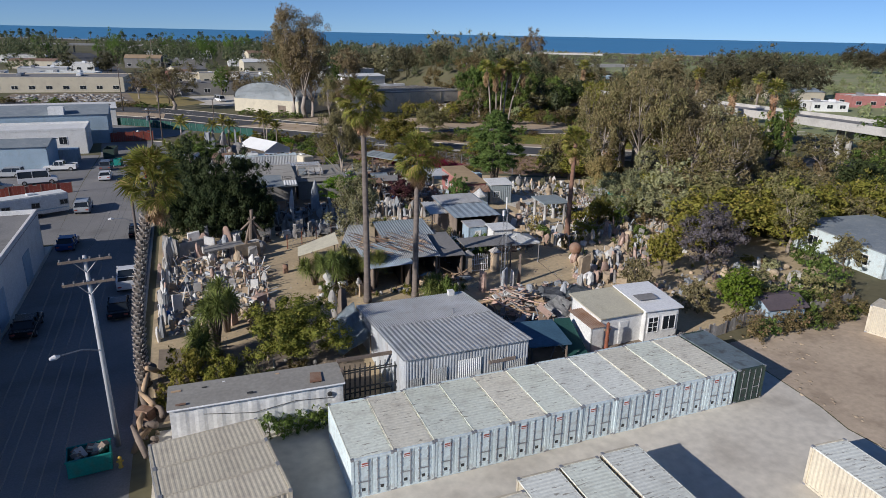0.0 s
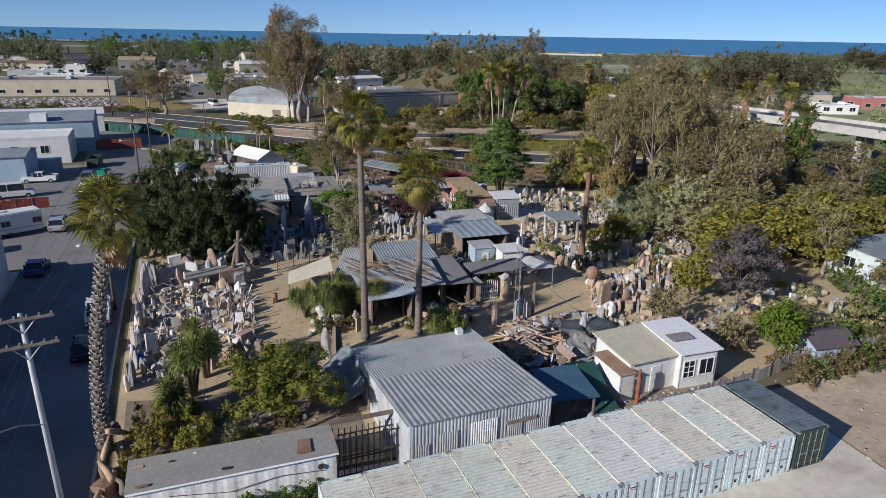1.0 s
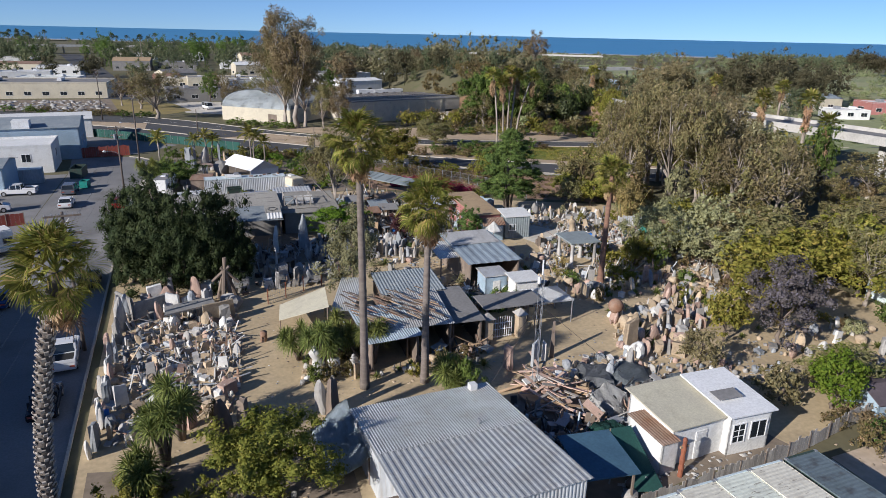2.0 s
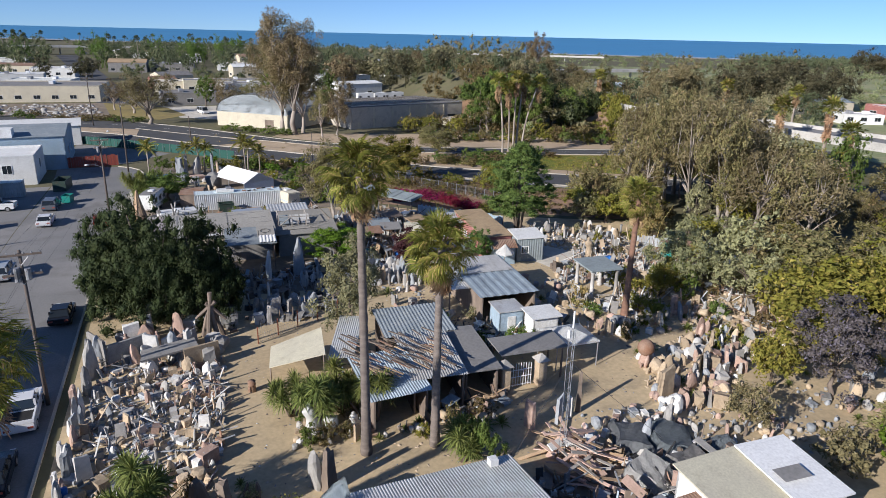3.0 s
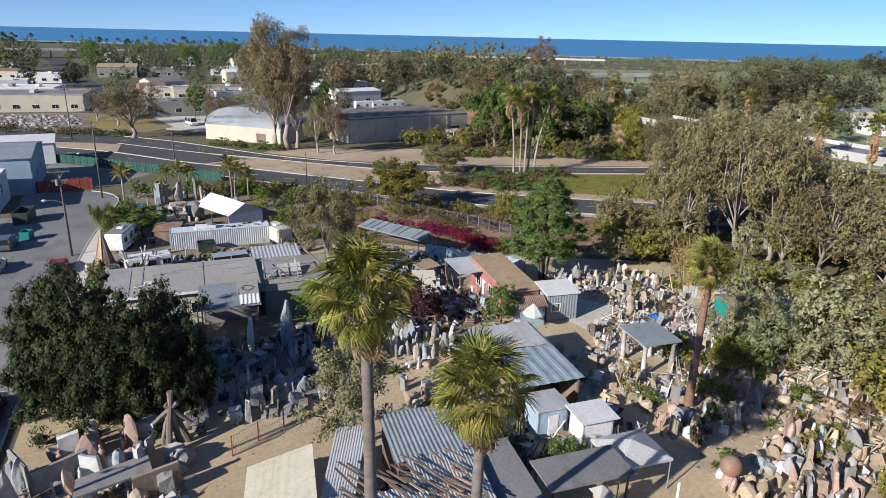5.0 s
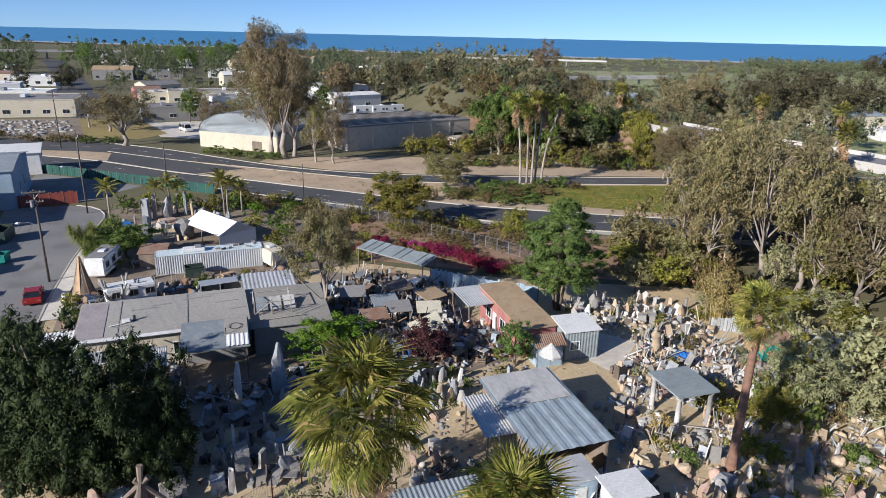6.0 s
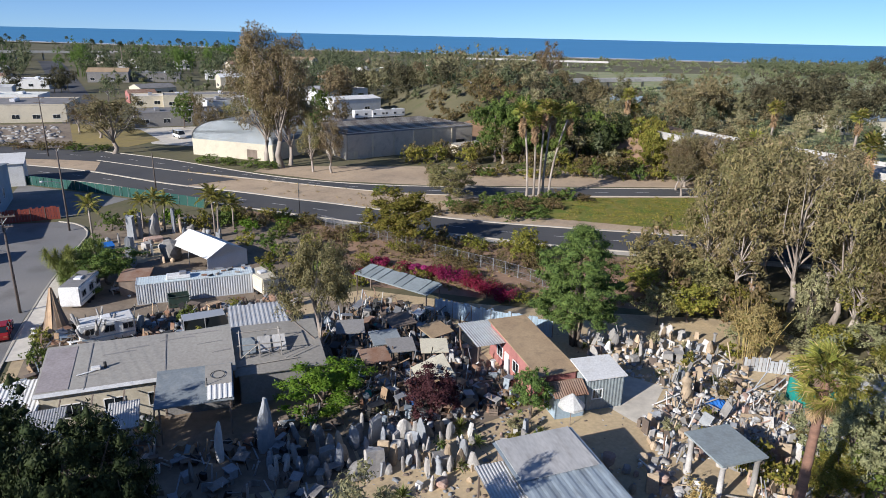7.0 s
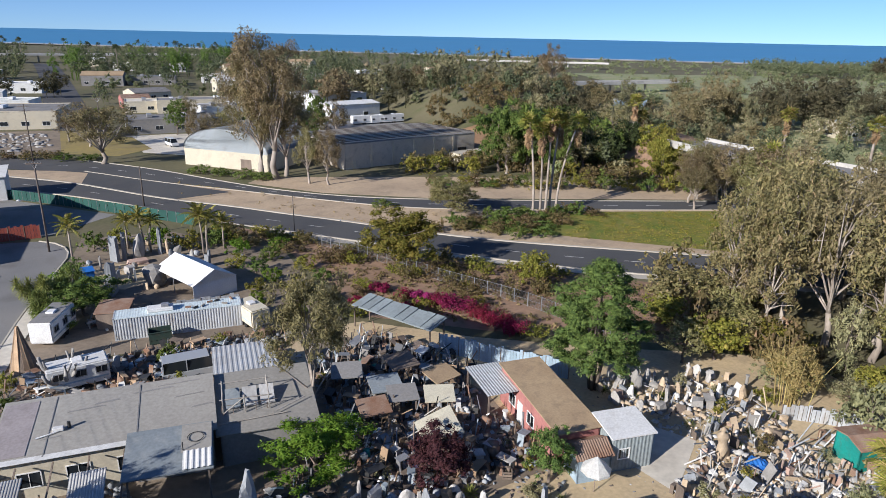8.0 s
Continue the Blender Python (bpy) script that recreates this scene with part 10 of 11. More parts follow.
qn = thing("quonset_hall", 30.5, 226.4, None, -42.2, "grey-blue arched hall above cream walls", "hall")
W, D, eave, rise = 24.0, 22.0, 4.3, 5.1
for s in (-1, 1):
    part("wall", box(B(), s * W / 2 - 0.15, s * W / 2 + 0.15, -D / 2, D / 2, -0.5, eave), M["cream_wall"], qn)
    bm = B()
    arc = [(W / 2 * math.cos(a), eave + rise * math.sin(a)) for a in np.linspace(0, math.pi, 25)]
    y = s * D / 2
    f = [bm.verts.new((x, y, z)) for x, z in arc] + [bm.verts.new((-W / 2, y, -0.5)), bm.verts.new((W / 2, y, -0.5))]
    bm.faces.new(f)
    bmesh.ops.solidify(bm, geom=bm.faces[:], thickness=0.2)
    part("end_wall", bm, M["hall_paint"], qn)
    part("plinth_wall", box(B(), -W / 2 - 0.02, W / 2 + 0.02, y - 0.14, y + 0.14, -0.5, eave - 0.2), M["cream_wall"], qn)
bm = B()
rows = [[bm.verts.new(((W / 2 + 0.15) * math.cos(a), y, eave + (rise + 0.12) * math.sin(a))) for a in np.linspace(0, math.pi, 33)] for y in (-D / 2 - 0.2, D / 2 + 0.2)]
for i in range(32):
    bm.faces.new((rows[0][i], rows[0][i + 1], rows[1][i + 1], rows[1][i]))
bmesh.ops.solidify(bm, geom=bm.faces[:], thickness=0.08)
part("roof", bm, M["hall_roof"], qn, "pale grey arched roof", True)
part("door", box(B(), 4.5, 7.5, -D / 2 - 0.16, -D / 2 - 0.02, 0, 2.6), M["wood"], qn)
for k in (-1, 1.5):
    part("roof_pipe", tube(B(), [(k, 2 * k, eave + rise - 0.2), (k, 2 * k, eave + rise + 0.8)], 0.12, 6), M["dark_steel"], qn)


def town(name, x, y, rz, W, D, h, wall, roof, label, windows=3, floors=1, ridge=0.0, parapet=0.3):
    """A distant building by its front's middle."""
    n = Vector((-math.sin(radians(rz)), math.cos(radians(rz)))) * D / 2
    t = hut(name, x + n.x, y + n.y, rz, W, D, h, h, wall, roof, 0.2 if ridge else 0.0, label=label, category="building", ridge=ridge, parapet=0 if ridge else parapet, group="town buildings")
    for k in range(windows):
        for f in range(floors):
            window(t, "s", -W / 2 + W * (k + 0.3) / windows, 1.2 + f * 3.0, min(2.2, W / windows * 0.45), 1.3, W, D)
    window(t, "w", -D * 0.2, 1.2, D * 0.3, 1.3, W, D)
    if not ridge:
        for k in range(2):
            part("roof_unit", bevelled(box(B(), -W * 0.25 + k * W * 0.4, -W * 0.25 + k * W * 0.4 + 1.6, -D * 0.1, D * 0.1 + 0.8, h + 0.1, h + 1.1), 0.06), M["white_paint" if k else "grey_steel"], t)
    return t


town("shop_building", -50.0, 302.5, -4, 54, 26, 5.6, "cream_wall", "felt", "long cream flat-roofed commercial building", 9)
town("auto_shop", 11.5, 282.2, 5, 26, 14, 4.4, "grey_wall", "felt", "low grey workshop with open bays", 4)
town("white_office", 30.0, 299.5, 10, 16, 12, 6.2, "white_wall", "felt", "white two-window office building", 3)
town("long_store", 24, 337, 2, 34, 14, 5.0, "cream_wall", "felt", "long cream store with a flat roof", 5)
town("brown_house", -1, 360, 12, 11, 10, 4.0, "red_wall", "rust", "small house with a brown roof", 2, ridge=1.4)
town("grey_house", 5, 390, 25, 17, 13, 4.0, "cream_wall", "felt", "house with a pale grey roof", 3, ridge=1.6)
town("tan_hall", -23, 482, -6, 22, 13, 6.0, "grey_wall", "tan_roof", "hall with a tan pitched roof", 4, ridge=2.0)
town("dark_store", 3, 486, -4, 26, 12, 5.0, "grey_wall", "dark_roof", "low distant store with a dark roof", 4)
town("white_block", 79.0, 330, 20, 26, 20, 7.2, "white_wall", "felt", "white two-storey office block", 4, 2)
town("white_depot", 79.0, 305.5, 18, 22, 12, 5.6, "white_wall", "white_wall", "white depot with a pitched roof and red doors", 2, ridge=0.9)
town("corner_shop", -66, 392, 5, 22, 16, 4.4, "white_wall", "white_wall", "white shop with a pale flat roof", 4)
town("corner_shop", -88, 352, 5, 26, 18, 4.6, "white_wall", "felt", "white flat-roofed corner shop building", 4)
town("roadside_shop", -84, 470, -10, 26, 16, 4.6, "cream_wall", "rust", "shop with a red-brown roof", 4, ridge=1.2)
town("roadside_shop", -102, 545, -10, 30, 16, 5.0, "white_wall", "felt", "pale flat-roofed roadside shop", 5)
town("corner_shop", -58, 440, -8, 22, 14, 4.6, "white_wall", "white_wall", "white shop with a pale flat roof beside the avenue", 4)
town("corner_shop", -51, 352, -8, 25, 15, 4.4, "white_wall", "roof_white", "white flat-roofed shop at the avenue corner", 4)
town("low_store", 8, 342, 2, 26, 14, 4.2, "cream_wall", "concrete", "low store with a pale grey roof", 4)
town("low_store", 46, 318, 6, 20, 14, 5.0, "white_wall", "concrete", "pale low store with small windows", 4)
town("hillside_house", 112, 612, -30, 20, 14, 8.5, "cream_wall", "tan_roof", "large cream house among trees", 3, 2, ridge=2)
town("hillside_house", 60, 560, 10, 18, 12, 7, "cream_wall", "rust", "cream two-storey house among trees", 3, 2, ridge=2)
town("blue_depot", 203, 299, -11, 18, 9, 5.0, "blue_wall", "white_wall", "blue and white building among trees", 3)
town("pale_roofed_shed", 238, 206, -14, 26, 16, 5.0, "cream_wall", "sky_sheet", "shed with a pale metal roof", 3, ridge=1.2)
town("red_white_store", 262, 186, -20, 24, 12, 4.4, "red_wall", "white_wall", "red and white stacked storage building", 4)
town("white_store", 226, 180, -25, 14, 9, 3.2, "white_wall", "white_wall", "white flat-roofed storage building", 3)
for x, y, rz in ((150, 520, 20), (180, 430, 5), (140, 440, 15), (20, 620, 0), (-20, 640, -10), (45, 430, 10), (-45, 700, 0), (60, 690, 8), (100, 500, 5), (215, 560, 15), (40, 500, 0), (70, 420, 5)):
    town("distant_house", x, y, rz, rng.uniform(12, 22), 11, rng.uniform(4, 6.5), ("white_wall", "cream_wall")[int(x) % 2], ("felt", "white_wall", "tan_roof")[int(y) % 3], "small distant house among trees", 3, ridge=(0.0, 1.6)[int(x + y) % 2])
car(11.3, 255.7, -70, "car_white", "van", "white box van parked by the workshop")
for x, y, rz in ((56, 280, 80), (77, 289, 10), (84, 290, 12), (89, 291, 12), (58, 272, 75)):
    camper(x, y, rz, 9, 2.5, 3.2, "white and blue bus in the depot yard", "white_wall")
drape("depot_yard", [(44, 262), (50, 245), (92, 258), (94, 298), (66, 300), (48, 300)], M["old_asphalt"], 0.03, 6, "grey asphalt yard of the depot", "yard")
drape("works_yard", [(4, 246), (16, 238), (34, 262), (26, 280), (-2, 279)], M["concrete"], 0.03, 6, "pale paved yard of the workshop", "yard")
drape("storage_yard", [(-62, 268), (-20, 246), (-14, 262), (-22, 296), (-62, 298)], M["dirt_with_shade"], 0.03, 6, "dusty yard strewn with stored materials", "yard")
drape("grass_lot", [(-16, 250), (-2, 242), (6, 252), (0, 276), (-14, 288), (-22, 296)], M["dry_grass"], 0.04, 5, "lot of yellow dry grass", "lot")
rubble("stored_materials", [(-60, 270), (-24, 252), (-20, 264), (-26, 292), (-60, 294)], 240, 0.6, 1.8, "granite", "pallets and stone stacks in the storage yard", "materials", 0.5)
drape("bare_slope", [(88, 226), (112, 220), (132, 226), (138, 246), (122, 258), (100, 256)], M["hill"], 0.05, 4, "bare reddish-brown hillside", "slope")
car(-52, 240.5, -28, "car_black", "sedan", "dark car on the far road", z=-1.15)


# freeway bridge
def deck(name, line, width, z, label, rail=0.8, depth=0.9, piers=()):
    """A raised concrete carriageway with parapets and piers."""
    t = thing(name, line[0][0], line[0][1], 0, 0, label, "bridge", kind="structure")
    o = np.array(line[0])
    p = finer(line, 8.0)
    a, b = offset(p, width / 2) - o, offset(p, -width / 2) - o
    bm = B()
    ring = [[bm.verts.new((*u, z)), bm.verts.new((*w, z)), bm.verts.new((*w, z - depth)), bm.verts.new((*u, z - depth))] for u, w in zip(a, b)]
    for r, s in zip(ring, ring[1:]):
        for i in range(4):
            bm.faces.new((r[i], r[(i + 1) % 4], s[(i + 1) % 4], s[i]))
    part("deck", bm, M["bridge"], t, "pale concrete deck")
    c, d = offset(p, width / 2 - 0.6) - o, offset(p, -width / 2 + 0.6) - o
    v = [(*u, z + 0.02) for u in c] + [(*w, z + 0.02) for w in d]
    n = len(c)
    part("carriageway", quick_mesh("carriageway", v, [(i, i + 1, n + i + 1, n + i) for i in range(n - 1)], M["old_asphalt"]), None, t)
    for e, g in ((a, c), (b, d)):
        bm = B()
        ring = [[bm.verts.new((*u, z)), bm.verts.new((*u, z + rail)), bm.verts.new((*(u * 0.5 + w * 0.5), z + rail)), bm.verts.new((*(u * 0.5 + w * 0.5), z))] for u, w in zip(e, g)]
        for r, s in zip(ring, ring[1:]):
            for i in range(3):
                bm.faces.new((r[i], r[i + 1], s[i + 1], s[i]))
        part("parapet", bm, M["bridge"], t)
    for x, y in piers:
        part("pier", tube(B(), [(x - o[0], y - o[1], land(x, y) - 0.5), (x - o[0], y - o[1], z - depth)], 0.8, 10), M["bridge"], t)
    return t


deck("freeway_bridge", [(126.6, 177), (126.4, 170), (126, 160), (130, 132), (133, 95), (133, 40), (128, -40)], 12, 7.4, "pale concrete freeway bridge crossing the road", piers=((126, 172), (123, 172), (128.5, 138), (131.5, 138), (133, 100), (130, 100), (133, 64)))
deck("far_freeway", [(-420, 720), (-140, 770), (-40, 790), (80, 800)], 16, 6, "pale elevated freeway crossing the avenue", piers=[(-120 + 22 * k, 777 + 2 * k) for k in range(6)])
deck("creek_freeway", [(225, 390), (262, 396), (320, 400)], 12, 5, "low freeway bridge over the marsh", piers=[(235 + 28 * k, 394 + 2 * k) for k in range(3)])
deck("coast_road", [(330, 790), (480, 700)], 12, 3, "pale coast road before the beach", piers=[(360 + 40 * k, 772 - 25 * k) for k in range(3)])

# ---- trees beyond the road ----
hedge = [(17, 213.5), (21.5, 209.5), (26, 205.6), (30, 202.2)]
for i, (x, y) in enumerate(hedge):
    tree("shrub", x, y, 2.0, 6.2, i % 2, "green", "clipped green hedge before the arched hall", name="hedge_bush", category="hedge", group="hedge")
for i, (x, y) in enumerate(fill([(-62, 262), (-24, 243), (-8, 236), (-6, 241), (-24, 250), (-60, 270)], 16, 3)):
    tree("shrub", x, y, rng.uniform(1.2, 2.2), rng.uniform(4, 6), i % 2, "brush" if i % 2 else "green", "low scrubby roadside bush", name="bush", category="bush", group="roadside bushes")
for i, (x, y) in enumerate(fill([(58, 198), (84, 192), (122, 168), (128, 178), (96, 204), (70, 206)], 24, 3.8)):
    tree("brush", x, y, rng.uniform(3, 5.4), rng.uniform(6, 9), i % 3, "brush" if i % 3 else "citrus", "brownish scrubby roadside bush", name="bush", category="bush", group="roadside bushes")
for i, (x, y) in enumerate(fill([(84, 192), (104, 186), (124, 186), (132, 214), (108, 226), (92, 212)], 28, 3.8)):
    tree(("green", "round", "euc")[i % 3], x, y, rng.uniform(9, 15), rng.uniform(8, 12), i % 3, ("green", "oak", "euc")[i % 3], "dense green tree behind the median palms", "roadside trees")
for i, (x, y) in enumerate(((46, 151), (52, 152), (58, 153.5), (63, 150), (66, 155), (70, 154.5), (77, 154), (84, 152.5), (48, 170), (81, 156), (72, 158), (60.3, 147.6), (63.3, 144.2), (67.0, 146.9), (64.6, 149.8), (69.4, 149.6), (67.6, 142.6), (57.2, 151.4), (72.6, 152.2), (74.6, 148.2), (56.4, 155.3), (61, 155.7), (63.9, 152.6), (66.9, 149.8), (69.8, 147), (74.7, 150.2), (81.4, 154.6), (74.2, 154.2), (67.6, 155.2), (58.8, 153.5), (64, 156.2), (70.4, 151.6), (71.6, 155.6), (62.4, 149.6), (66.6, 153), (77.6, 155.4))):
    tree("shrub", x, y, rng.uniform(1.2, 2.4), rng.uniform(3, 5.5), i % 2, ("green", "brush")[i % 2], "low green shrub on the median", name="shrub", category="shrub", group="median shrubs")
for i, (x, y) in enumerate(fill([(18, 168), (34, 150.5), (52, 133), (60, 124), (52, 118), (44, 122), (36, 136), (26, 148), (14, 160)], 46, 1.5)):
    tree("shrub", x, y, rng.uniform(1.2, 2.4), rng.uniform(2.5, 4.5), i % 2, ("citrus", "brush")[i % 2], "scrubby bush below the road", name="bush", category="bush", group="bank scrub")
for i, (x, y) in enumerate(fill([(104, 100), (112, 104), (140, 88), (150, 60), (128, 50), (110, 78)], 18, 4)):
    tree(("euc", "green")[i % 2], x, y, rng.uniform(8, 13), rng.uniform(7, 10), i % 3, None, "tree beside the freeway", "roadside trees")
for i, (x, y) in enumerate(fill([(80, 40), (100, 24), (150, 30), (150, 60), (96, 52), (82, 50)], 24, 4.5)):
    tree(("round", "euc", "willow")[i % 3], x, y, rng.uniform(5, 9), rng.uniform(7, 11), i % 3, ("citrus", "euc", "euc")[i % 3], "leafy tree in the eastern woods", "creek woodland")
for i, (x, y) in enumerate(fill([(-24, 262), (-12, 300), (60, 300), (60, 240), (44, 232), (40, 250), (20, 240)], 16, 7)):
    tree(("euc_brown", "euc", "green")[i % 3], x, y, rng.uniform(8, 15), rng.uniform(7, 11), i % 3, None, "street tree among the buildings", "town trees")
for x, y, h, w in ((122.5, 179, 9.6, 6.5), (121, 171, 10.5, 5), (119.5, 164, 10, 4.5), (120.6, 172.5, 8.6, 5.5), (124.5, 183, 11, 8), (127.5, 188, 12, 9), (117, 165, 6, 5), (119, 176, 11, 7), (123.5, 180, 12, 8), (115, 171, 9, 7), (121, 168, 8, 6), (126, 190, 12, 9)):
    tree("green", x, y, h, w, int(x) % 2, "citrus", "leafy tree beside the bridge end", "roadside trees")
for i, (x, y) in enumerate(((103, 262), (112, 240), (120, 252), (128, 236), (98, 246), (108, 256), (118, 268), (132, 262))):
    tree("brush", x, y, rng.uniform(2, 5), rng.uniform(4, 7), i % 3, ("brush", "green")[i % 2], "scrub on the bare hillside", name="bush", category="bush", group="hillside scrub")

for i in range(22):
    u = i / 21
    x, y = 64 + 58 * u + rng.uniform(-1.5, 1.5), 184.5 - 23.5 * u + rng.uniform(-1.2, 2.5)
    tree("brush", x, y, rng.uniform(2.2, 4.6), rng.uniform(4.5, 6.5), i % 3, ("brush", "green", "citrus")[i % 3], "dense scrubby bush beside the far road", name="bush", category="bush", group="roadside bushes")


def ground_cover(name, poly, n, size, leaf, label):
    """Low creeping plants as one object: flat rosettes of small leaves."""
    c = [(x, y, land(x, y) + rng.uniform(0.05, 0.3), rng.uniform(0.3, 0.7)) for x, y in fill(poly, n, 0.5)]
    v, f = clump_crown(c, 6, size, 0.5, 0.4)
    return tagged(part(name, quick_mesh(name, v, f, M[leaf])), label, "ground cover", kind="stuff")


ground_cover("ice_plant", [(71, 141.6), (84.7, 154.4), (109.6, 145.6), (103.6, 116.6), (91, 125)], 900, 0.22, "turf_leaves", "yellow-green creeping plants covering the median")
ground_cover("bank_creeper", [(21, 164), (34, 149), (52, 132), (70, 117), (64, 100), (46, 111), (33, 121), (28, 148)], 520, 0.4, "brush", "dry brown creepers and weeds on the bank")
ground_cover("verge_weeds", [(12, 205), (36, 181), (58, 165), (60, 146), (38, 165), (12, 192)], 60, 0.25, "straw", "dry weeds on the sandy median")

TOWN_KEEP = []
for ob in scene.objects:
    if ob.get("group") == "town buildings":
        TOWN_KEEP.append((ob.location.x, ob.location.y))


def woods(name, spots, h0, h1, leaf, label, size=1.1, slim=0.36, per=13, clumps=11):
    """Far trees as one object: each a stem and a crown of leaf clumps."""
    vs, fs, k = [], [], 0
    for x, y in spots:
        h = rng.uniform(h0, h1)
        r = h * slim * rng.uniform(0.8, 1.25)
        c = np.array(spread(clumps, r, h * 0.42, h * 0.58, r * 0.2, r * 0.36, 0.3, -0.95))
        v, f = clump_crown(c, per * 1.5, size * 0.85, 0.1, 1.0, 1.7, 0.2, 0.42)
        vs.append(v + (x, y, land(x, y)))
        fs.append(f + k)
        k += len(v)
        w = 0.012 * h
        q = np.array([(-w, 0, -0.5), (w, 0, -0.5), (w, 0, h * 0.5), (-w, 0, h * 0.5), (0, -w, -0.5), (0, w, -0.5), (0, w, h * 0.5), (0, -w, h * 0.5)]) + (x, y, land(x, y))
        vs.append(q)
        fs.append(np.array([(0, 1, 2), (0, 2, 3), (4, 5, 6), (4, 6, 7)]) + k)
        k += 8
    return tagged(part(name, quick_mesh(name, np.concatenate(vs), np.concatenate(fs), M[leaf])), label, "woods", kind="stuff")


def far_spots(n, w0, w1, a0, a1, gap=6.0):
    """Places by distance along the way of looking and by their share of it sideways."""
    out = []
    tries = 0
    while len(out) < n and tries < n * 40:
        tries += 1
        w = math.sqrt(rng.uniform(w0 * w0, w1 * w1))
        u = w * rng.uniform(a0, a1)
        x, y = side.x * u + view.x * w, side.y * u + view.y * w
        if along_coast(x, y) > 1260 or any((x - a) ** 2 + (y - b) ** 2 < 225 for a, b in TOWN_KEEP):
            continue
        f = (y - 296) / 460
        mid = -19 - 72 * f
        if y > 290 and abs(x - mid) < 15:
            continue
        if abs(y - (303 - (x + 120) * 0.55)) < 26 and x < 0 or (x > 118 and x < 140 and y < 210):
            continue
        if 40 < x < 96 and 236 < y < 300:
            continue
        if any((x - p) ** 2 + (y - q) ** 2 < gap * gap for p, q in out[-120:]):
            continue
        out.append((x, y))
    return out


woods("town_woods", far_spots(120, 430, 640, -0.75, 0.02), 8, 16, "far_leaves", "mixed trees between the distant houses", 0.8, 0.42, 8, 18)
woods("town_canopy", far_spots(125, 430, 720, -0.66, -0.12, 7), 8, 14, "tall_pine", "dense dark green trees over the distant town", 0.8, 0.42, 7, 18)
woods("town_trees", far_spots(46, 300, 430, -0.75, 0.02, 9), 4, 9, "far_leaves", "low street trees in the town", 0.7, 0.5, 8, 18)
woods("town_pines", far_spots(110, 420, 900, -0.75, 0.02), 12, 21, "tall_pine", "dark trees in the distant town", 1.0, 0.34, 6, 18)
woods("town_poplars", [(x + rng.normal() * 5, y + rng.normal() * 9) for x, y, n in ((-43, 530, 8), (-8, 620, 3), (16, 600, 5), (22, 560, 6), (50, 680, 6), (62, 690, 6), (-90, 545, 2)) for _ in range(n)], 17, 24, "poplar", "tall green poplars in the distance", 0.6, 0.19, 12, 30)
woods("far_woods", far_spots(230, 640, 1150, -0.78, 0.05), 8, 16, "far_leaves", "far belt of trees before the ocean", 1.3, 0.55, 4, 11)
woods("hill_woods", fill([(64, 345), (100, 318), (150, 292), (168, 318), (170, 390), (150, 450), (76, 430)], 56, 7), 9, 18, "wood_leaves", "tall mixed trees on the hill", 0.7, 0.42, 9, 22)
woods("hill_oaks", fill([(70, 345), (100, 300), (140, 262), (200, 300), (225, 390), (170, 440), (80, 420)], 45, 7), 5, 10, "tall_pine", "dark green trees on the hill", 0.7, 0.5, 9, 20)
woods("hill_scrub", fill([(96, 258), (120, 260), (140, 248), (158, 262), (150, 296), (104, 296)], 70, 3.4), 2, 5, "brush", "dense scrub covering the hillside", 0.6, 0.75, 6, 14)
woods("creek_woods", far_spots(60, 205, 350, 0.04, 0.46, 9), 4, 9.5, "wood_leaves", "dense eucalyptus woods along the creek", 0.6, 0.5, 12, 32)
woods("creek_scrub", far_spots(120, 190, 380, 0.04, 0.78), 2, 4.2, "scrub", "low scrub between the creek trees", 0.7, 0.8, 6, 12)
woods("creek_woods_brown", far_spots(30, 215, 360, 0.0, 0.5, 9), 6, 11, "euc2", "brownish eucalyptus woods along the creek", 0.6, 0.42, 12, 28)
woods("creek_oaks", far_spots(34, 210, 400, 0.02, 0.5, 9), 5, 10, "tall_pine", "dark green trees along the creek", 0.65, 0.55, 12, 28)
woods("creek_pines", fill([(206, 214), (236, 206), (286, 236), (280, 290), (250, 276), (222, 246)], 9, 6), 13, 19, "dark_gum", "tall dark pines rising over the creek woods", 0.7, 0.38, 10, 26)
woods("creek_giants", fill([(140, 196), (176, 172), (232, 190), (262, 236), (196, 300), (160, 260)], 7, 12), 12, 17, "wood_leaves", "very tall eucalyptus rising over the creek woods", 0.6, 0.24, 14, 34)
woods("creek_bare", fill([(150, 220), (190, 180), (240, 210), (210, 300), (160, 320)], 12, 9), 8, 13, "euc2", "tall thin brown eucalyptus over the creek", 0.6, 0.26, 8, 20)
woods("marsh_scrub", far_spots(420, 380, 1180, 0.06, 0.8, 8), 1.6, 4, "scrub", "green scrub covering the flat marsh", 1.4, 1.8, 2, 7)
woods("marsh_edge", far_spots(110, 250, 430, 0.46, 0.82, 5), 1.2, 3.2, "scrub", "low pale green scrub at the marsh edge", 0.7, 1.2, 6, 10)
woods("marsh_trees", far_spots(190, 420, 1180, 0.03, 0.8), 4, 11, "far_leaves", "scattered trees in the marsh", 1.2, 0.6, 6, 13)
woods("far_pines", far_spots(60, 700, 900, 0.42, 0.6, 9), 12, 18, "tall_pine", "clump of dark pines near the beach", 1.3, 0.7, 6, 18)
for i, (x, y) in enumerate(far_spots(46, 520, 1000, -0.75, -0.2, 8)):
    far_palm(x, y, land(x, y) + rng.uniform(13, 20), 0.3, 1.7, 0.0, leaf="tall_pine", label="tall distant palm above the town", group="distant palms")


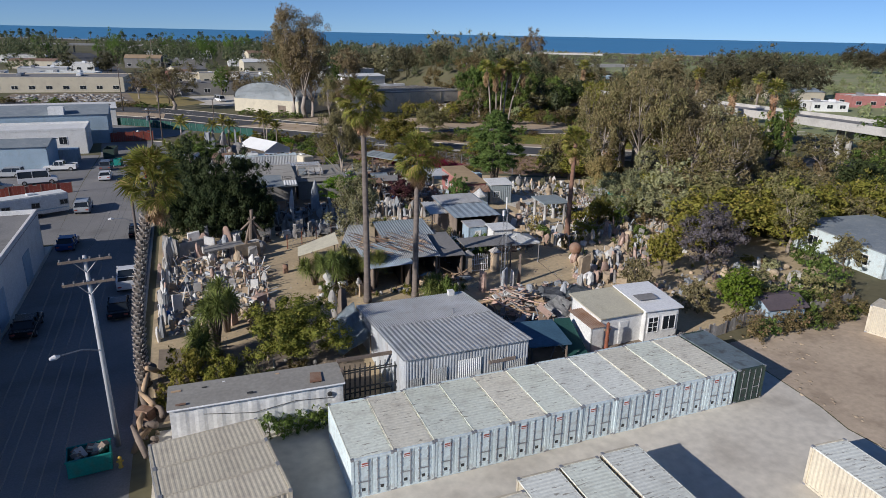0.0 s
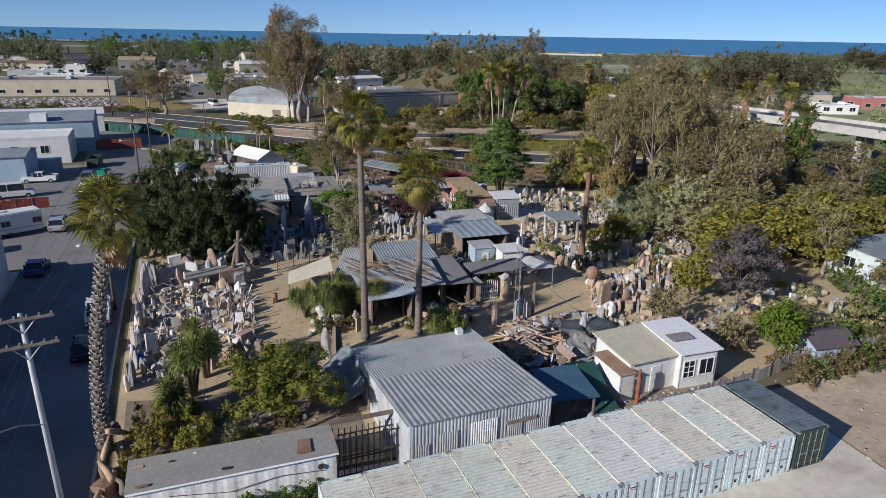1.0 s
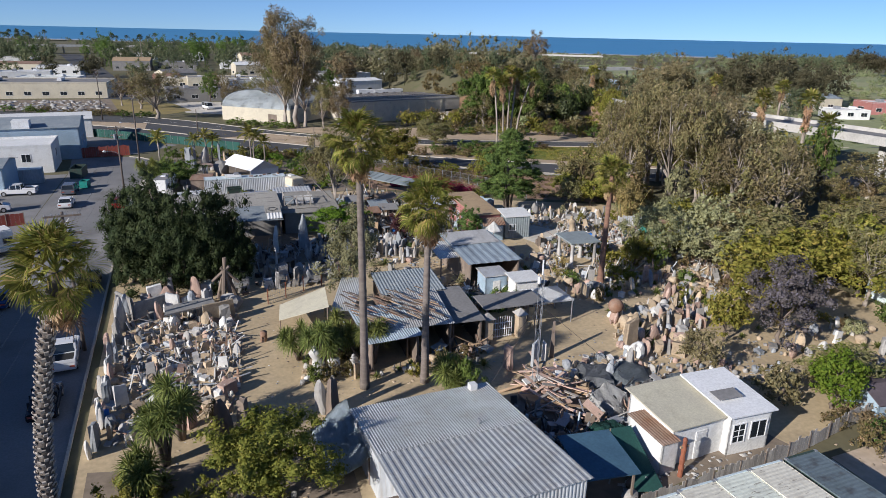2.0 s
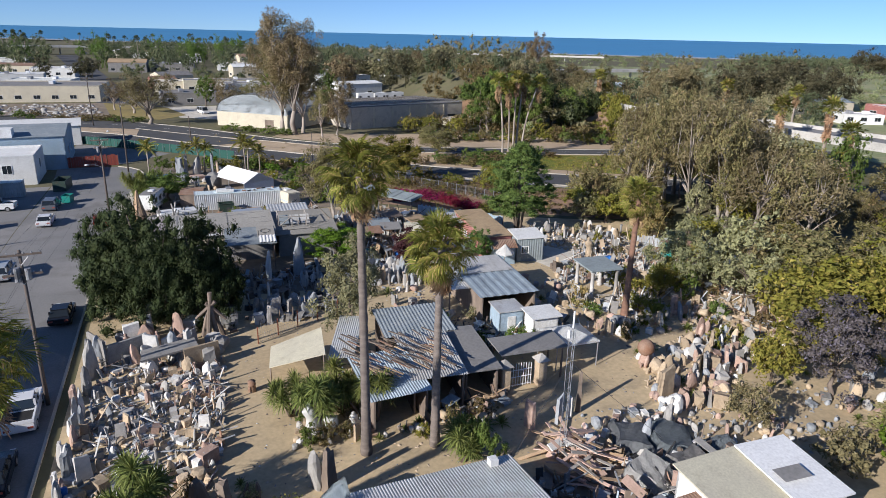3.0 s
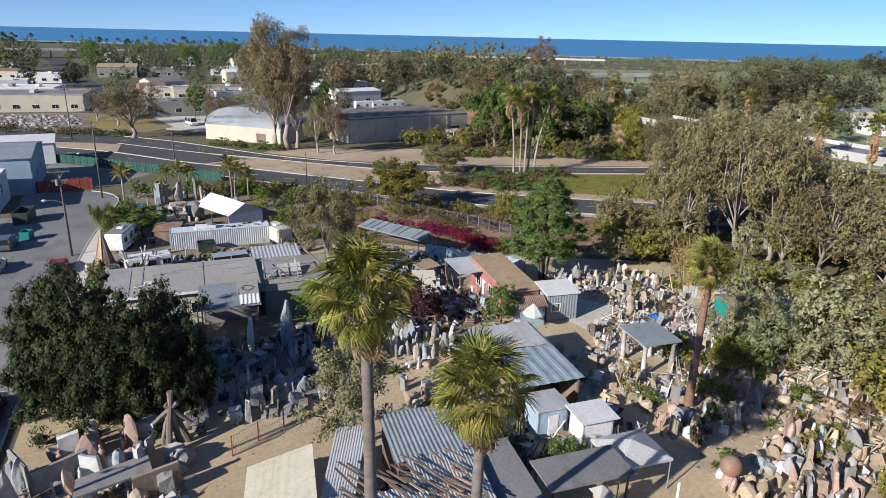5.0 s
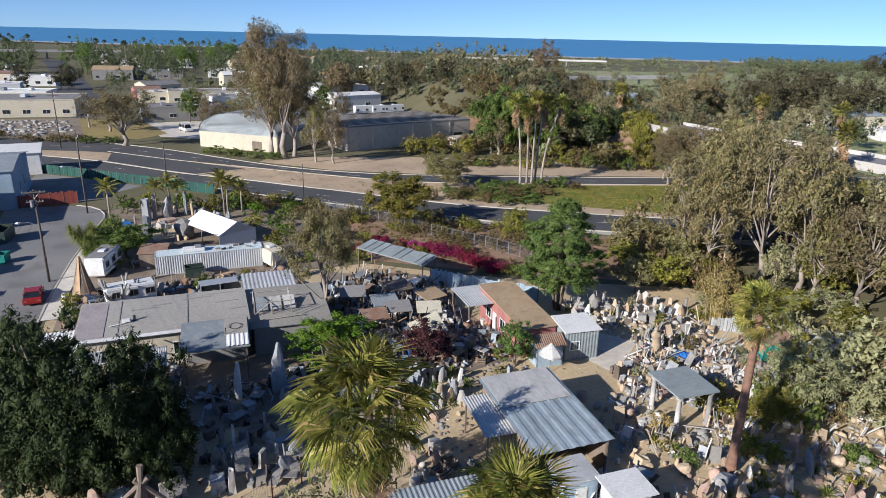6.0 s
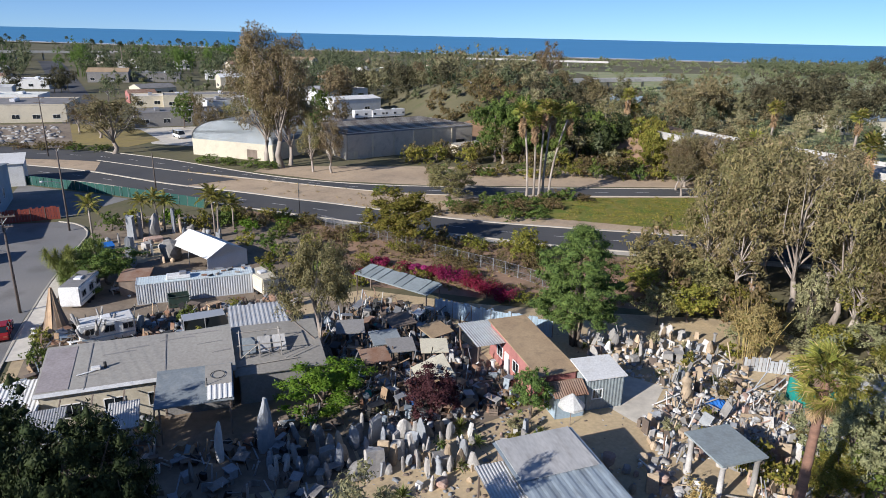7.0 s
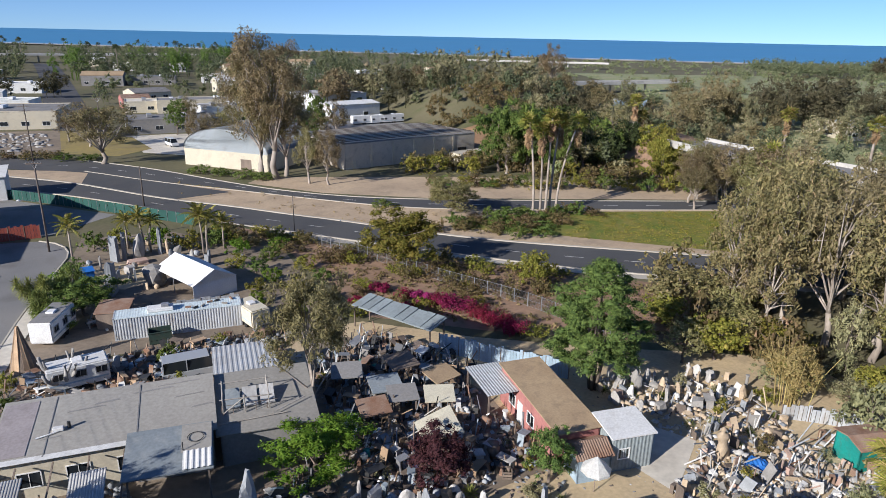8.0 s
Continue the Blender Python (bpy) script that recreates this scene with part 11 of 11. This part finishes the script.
def clump_of(name, x, y, n, across, h0, h1, leaf, label, slim=0.36, size=0.6, per=14, clumps=34):
    """A close stand of tall trees about one place."""
    spots = [(x + rng.normal() * across, y + rng.normal() * across) for _ in range(n)]
    return woods(name, spots, h0, h1, leaf, label, size, slim, per, clumps)


clump_of("tall_dark_stand", 240, 228, 22, 13, 17, 24, "dark_gum", "stand of tall dark eucalyptus over the creek", 0.32)
clump_of("tall_brown_stand", 200, 245, 9, 9, 16, 22, "euc2", "stand of tall brownish eucalyptus over the creek", 0.3)
clump_of("round_dark_stand", 560, 420, 9, 11, 17, 25, "dark_gum", "rounded stand of dark trees beyond the marsh", 0.4, 1.0)
clump_of("hill_foot_stand", 79, 330, 4, 6, 15, 20, "euc2", "tall brownish eucalyptus at the foot of the hill", 0.34)
clump_of("ridge_stand", 104, 350, 4, 7, 12, 17, "dark_gum", "tall dark eucalyptus on the ridge", 0.34)
clump_of("hill_side_stand", 112, 328, 3, 5, 10, 14, "euc2", "brownish eucalyptus on the hillside", 0.36)
clump_of("town_edge_stand", 72, 372, 4, 7, 13, 18, "tall_pine", "tall dark green trees beyond the depot", 0.3)
clump_of("avenue_stand", -44, 420, 4, 5, 9, 13, "dark_gum", "dark trees beside the avenue", 0.4)
clump_of("creek_dark_stand", 150, 262, 6, 9, 8, 13, "dark_gum", "dark trees between the creek woods", 0.36)
clump_of("hill_dark_stand", 112, 318, 5, 10, 9, 15, "dark_gum", "dark trees on the hill", 0.34)

# earth at the bridge's end
bm = B()
ring = [[bm.verts.new((133 + r * math.cos(a), 190 + r * 0.9 * math.sin(a), z)) for a in np.linspace(0, 6.2832, 21)[:-1]] for r, z in ((19, -1.6), (13, 2.4), (8, 5.4), (5, 6.4))]
for a, b in zip(ring, ring[1:]):
    for k in range(20):
        bm.faces.new((a[k], a[(k + 1) % 20], b[(k + 1) % 20], b[k]))
bm.faces.new(ring[-1])
for v in bm.verts:
    v.co += Vector((rng.normal(), rng.normal(), rng.normal() * 0.5)) * 0.5
tagged(part("abutment_bank", bm, M["bank"], None, "", True), "earth slope carrying the bridge end", "slope", kind="structure")
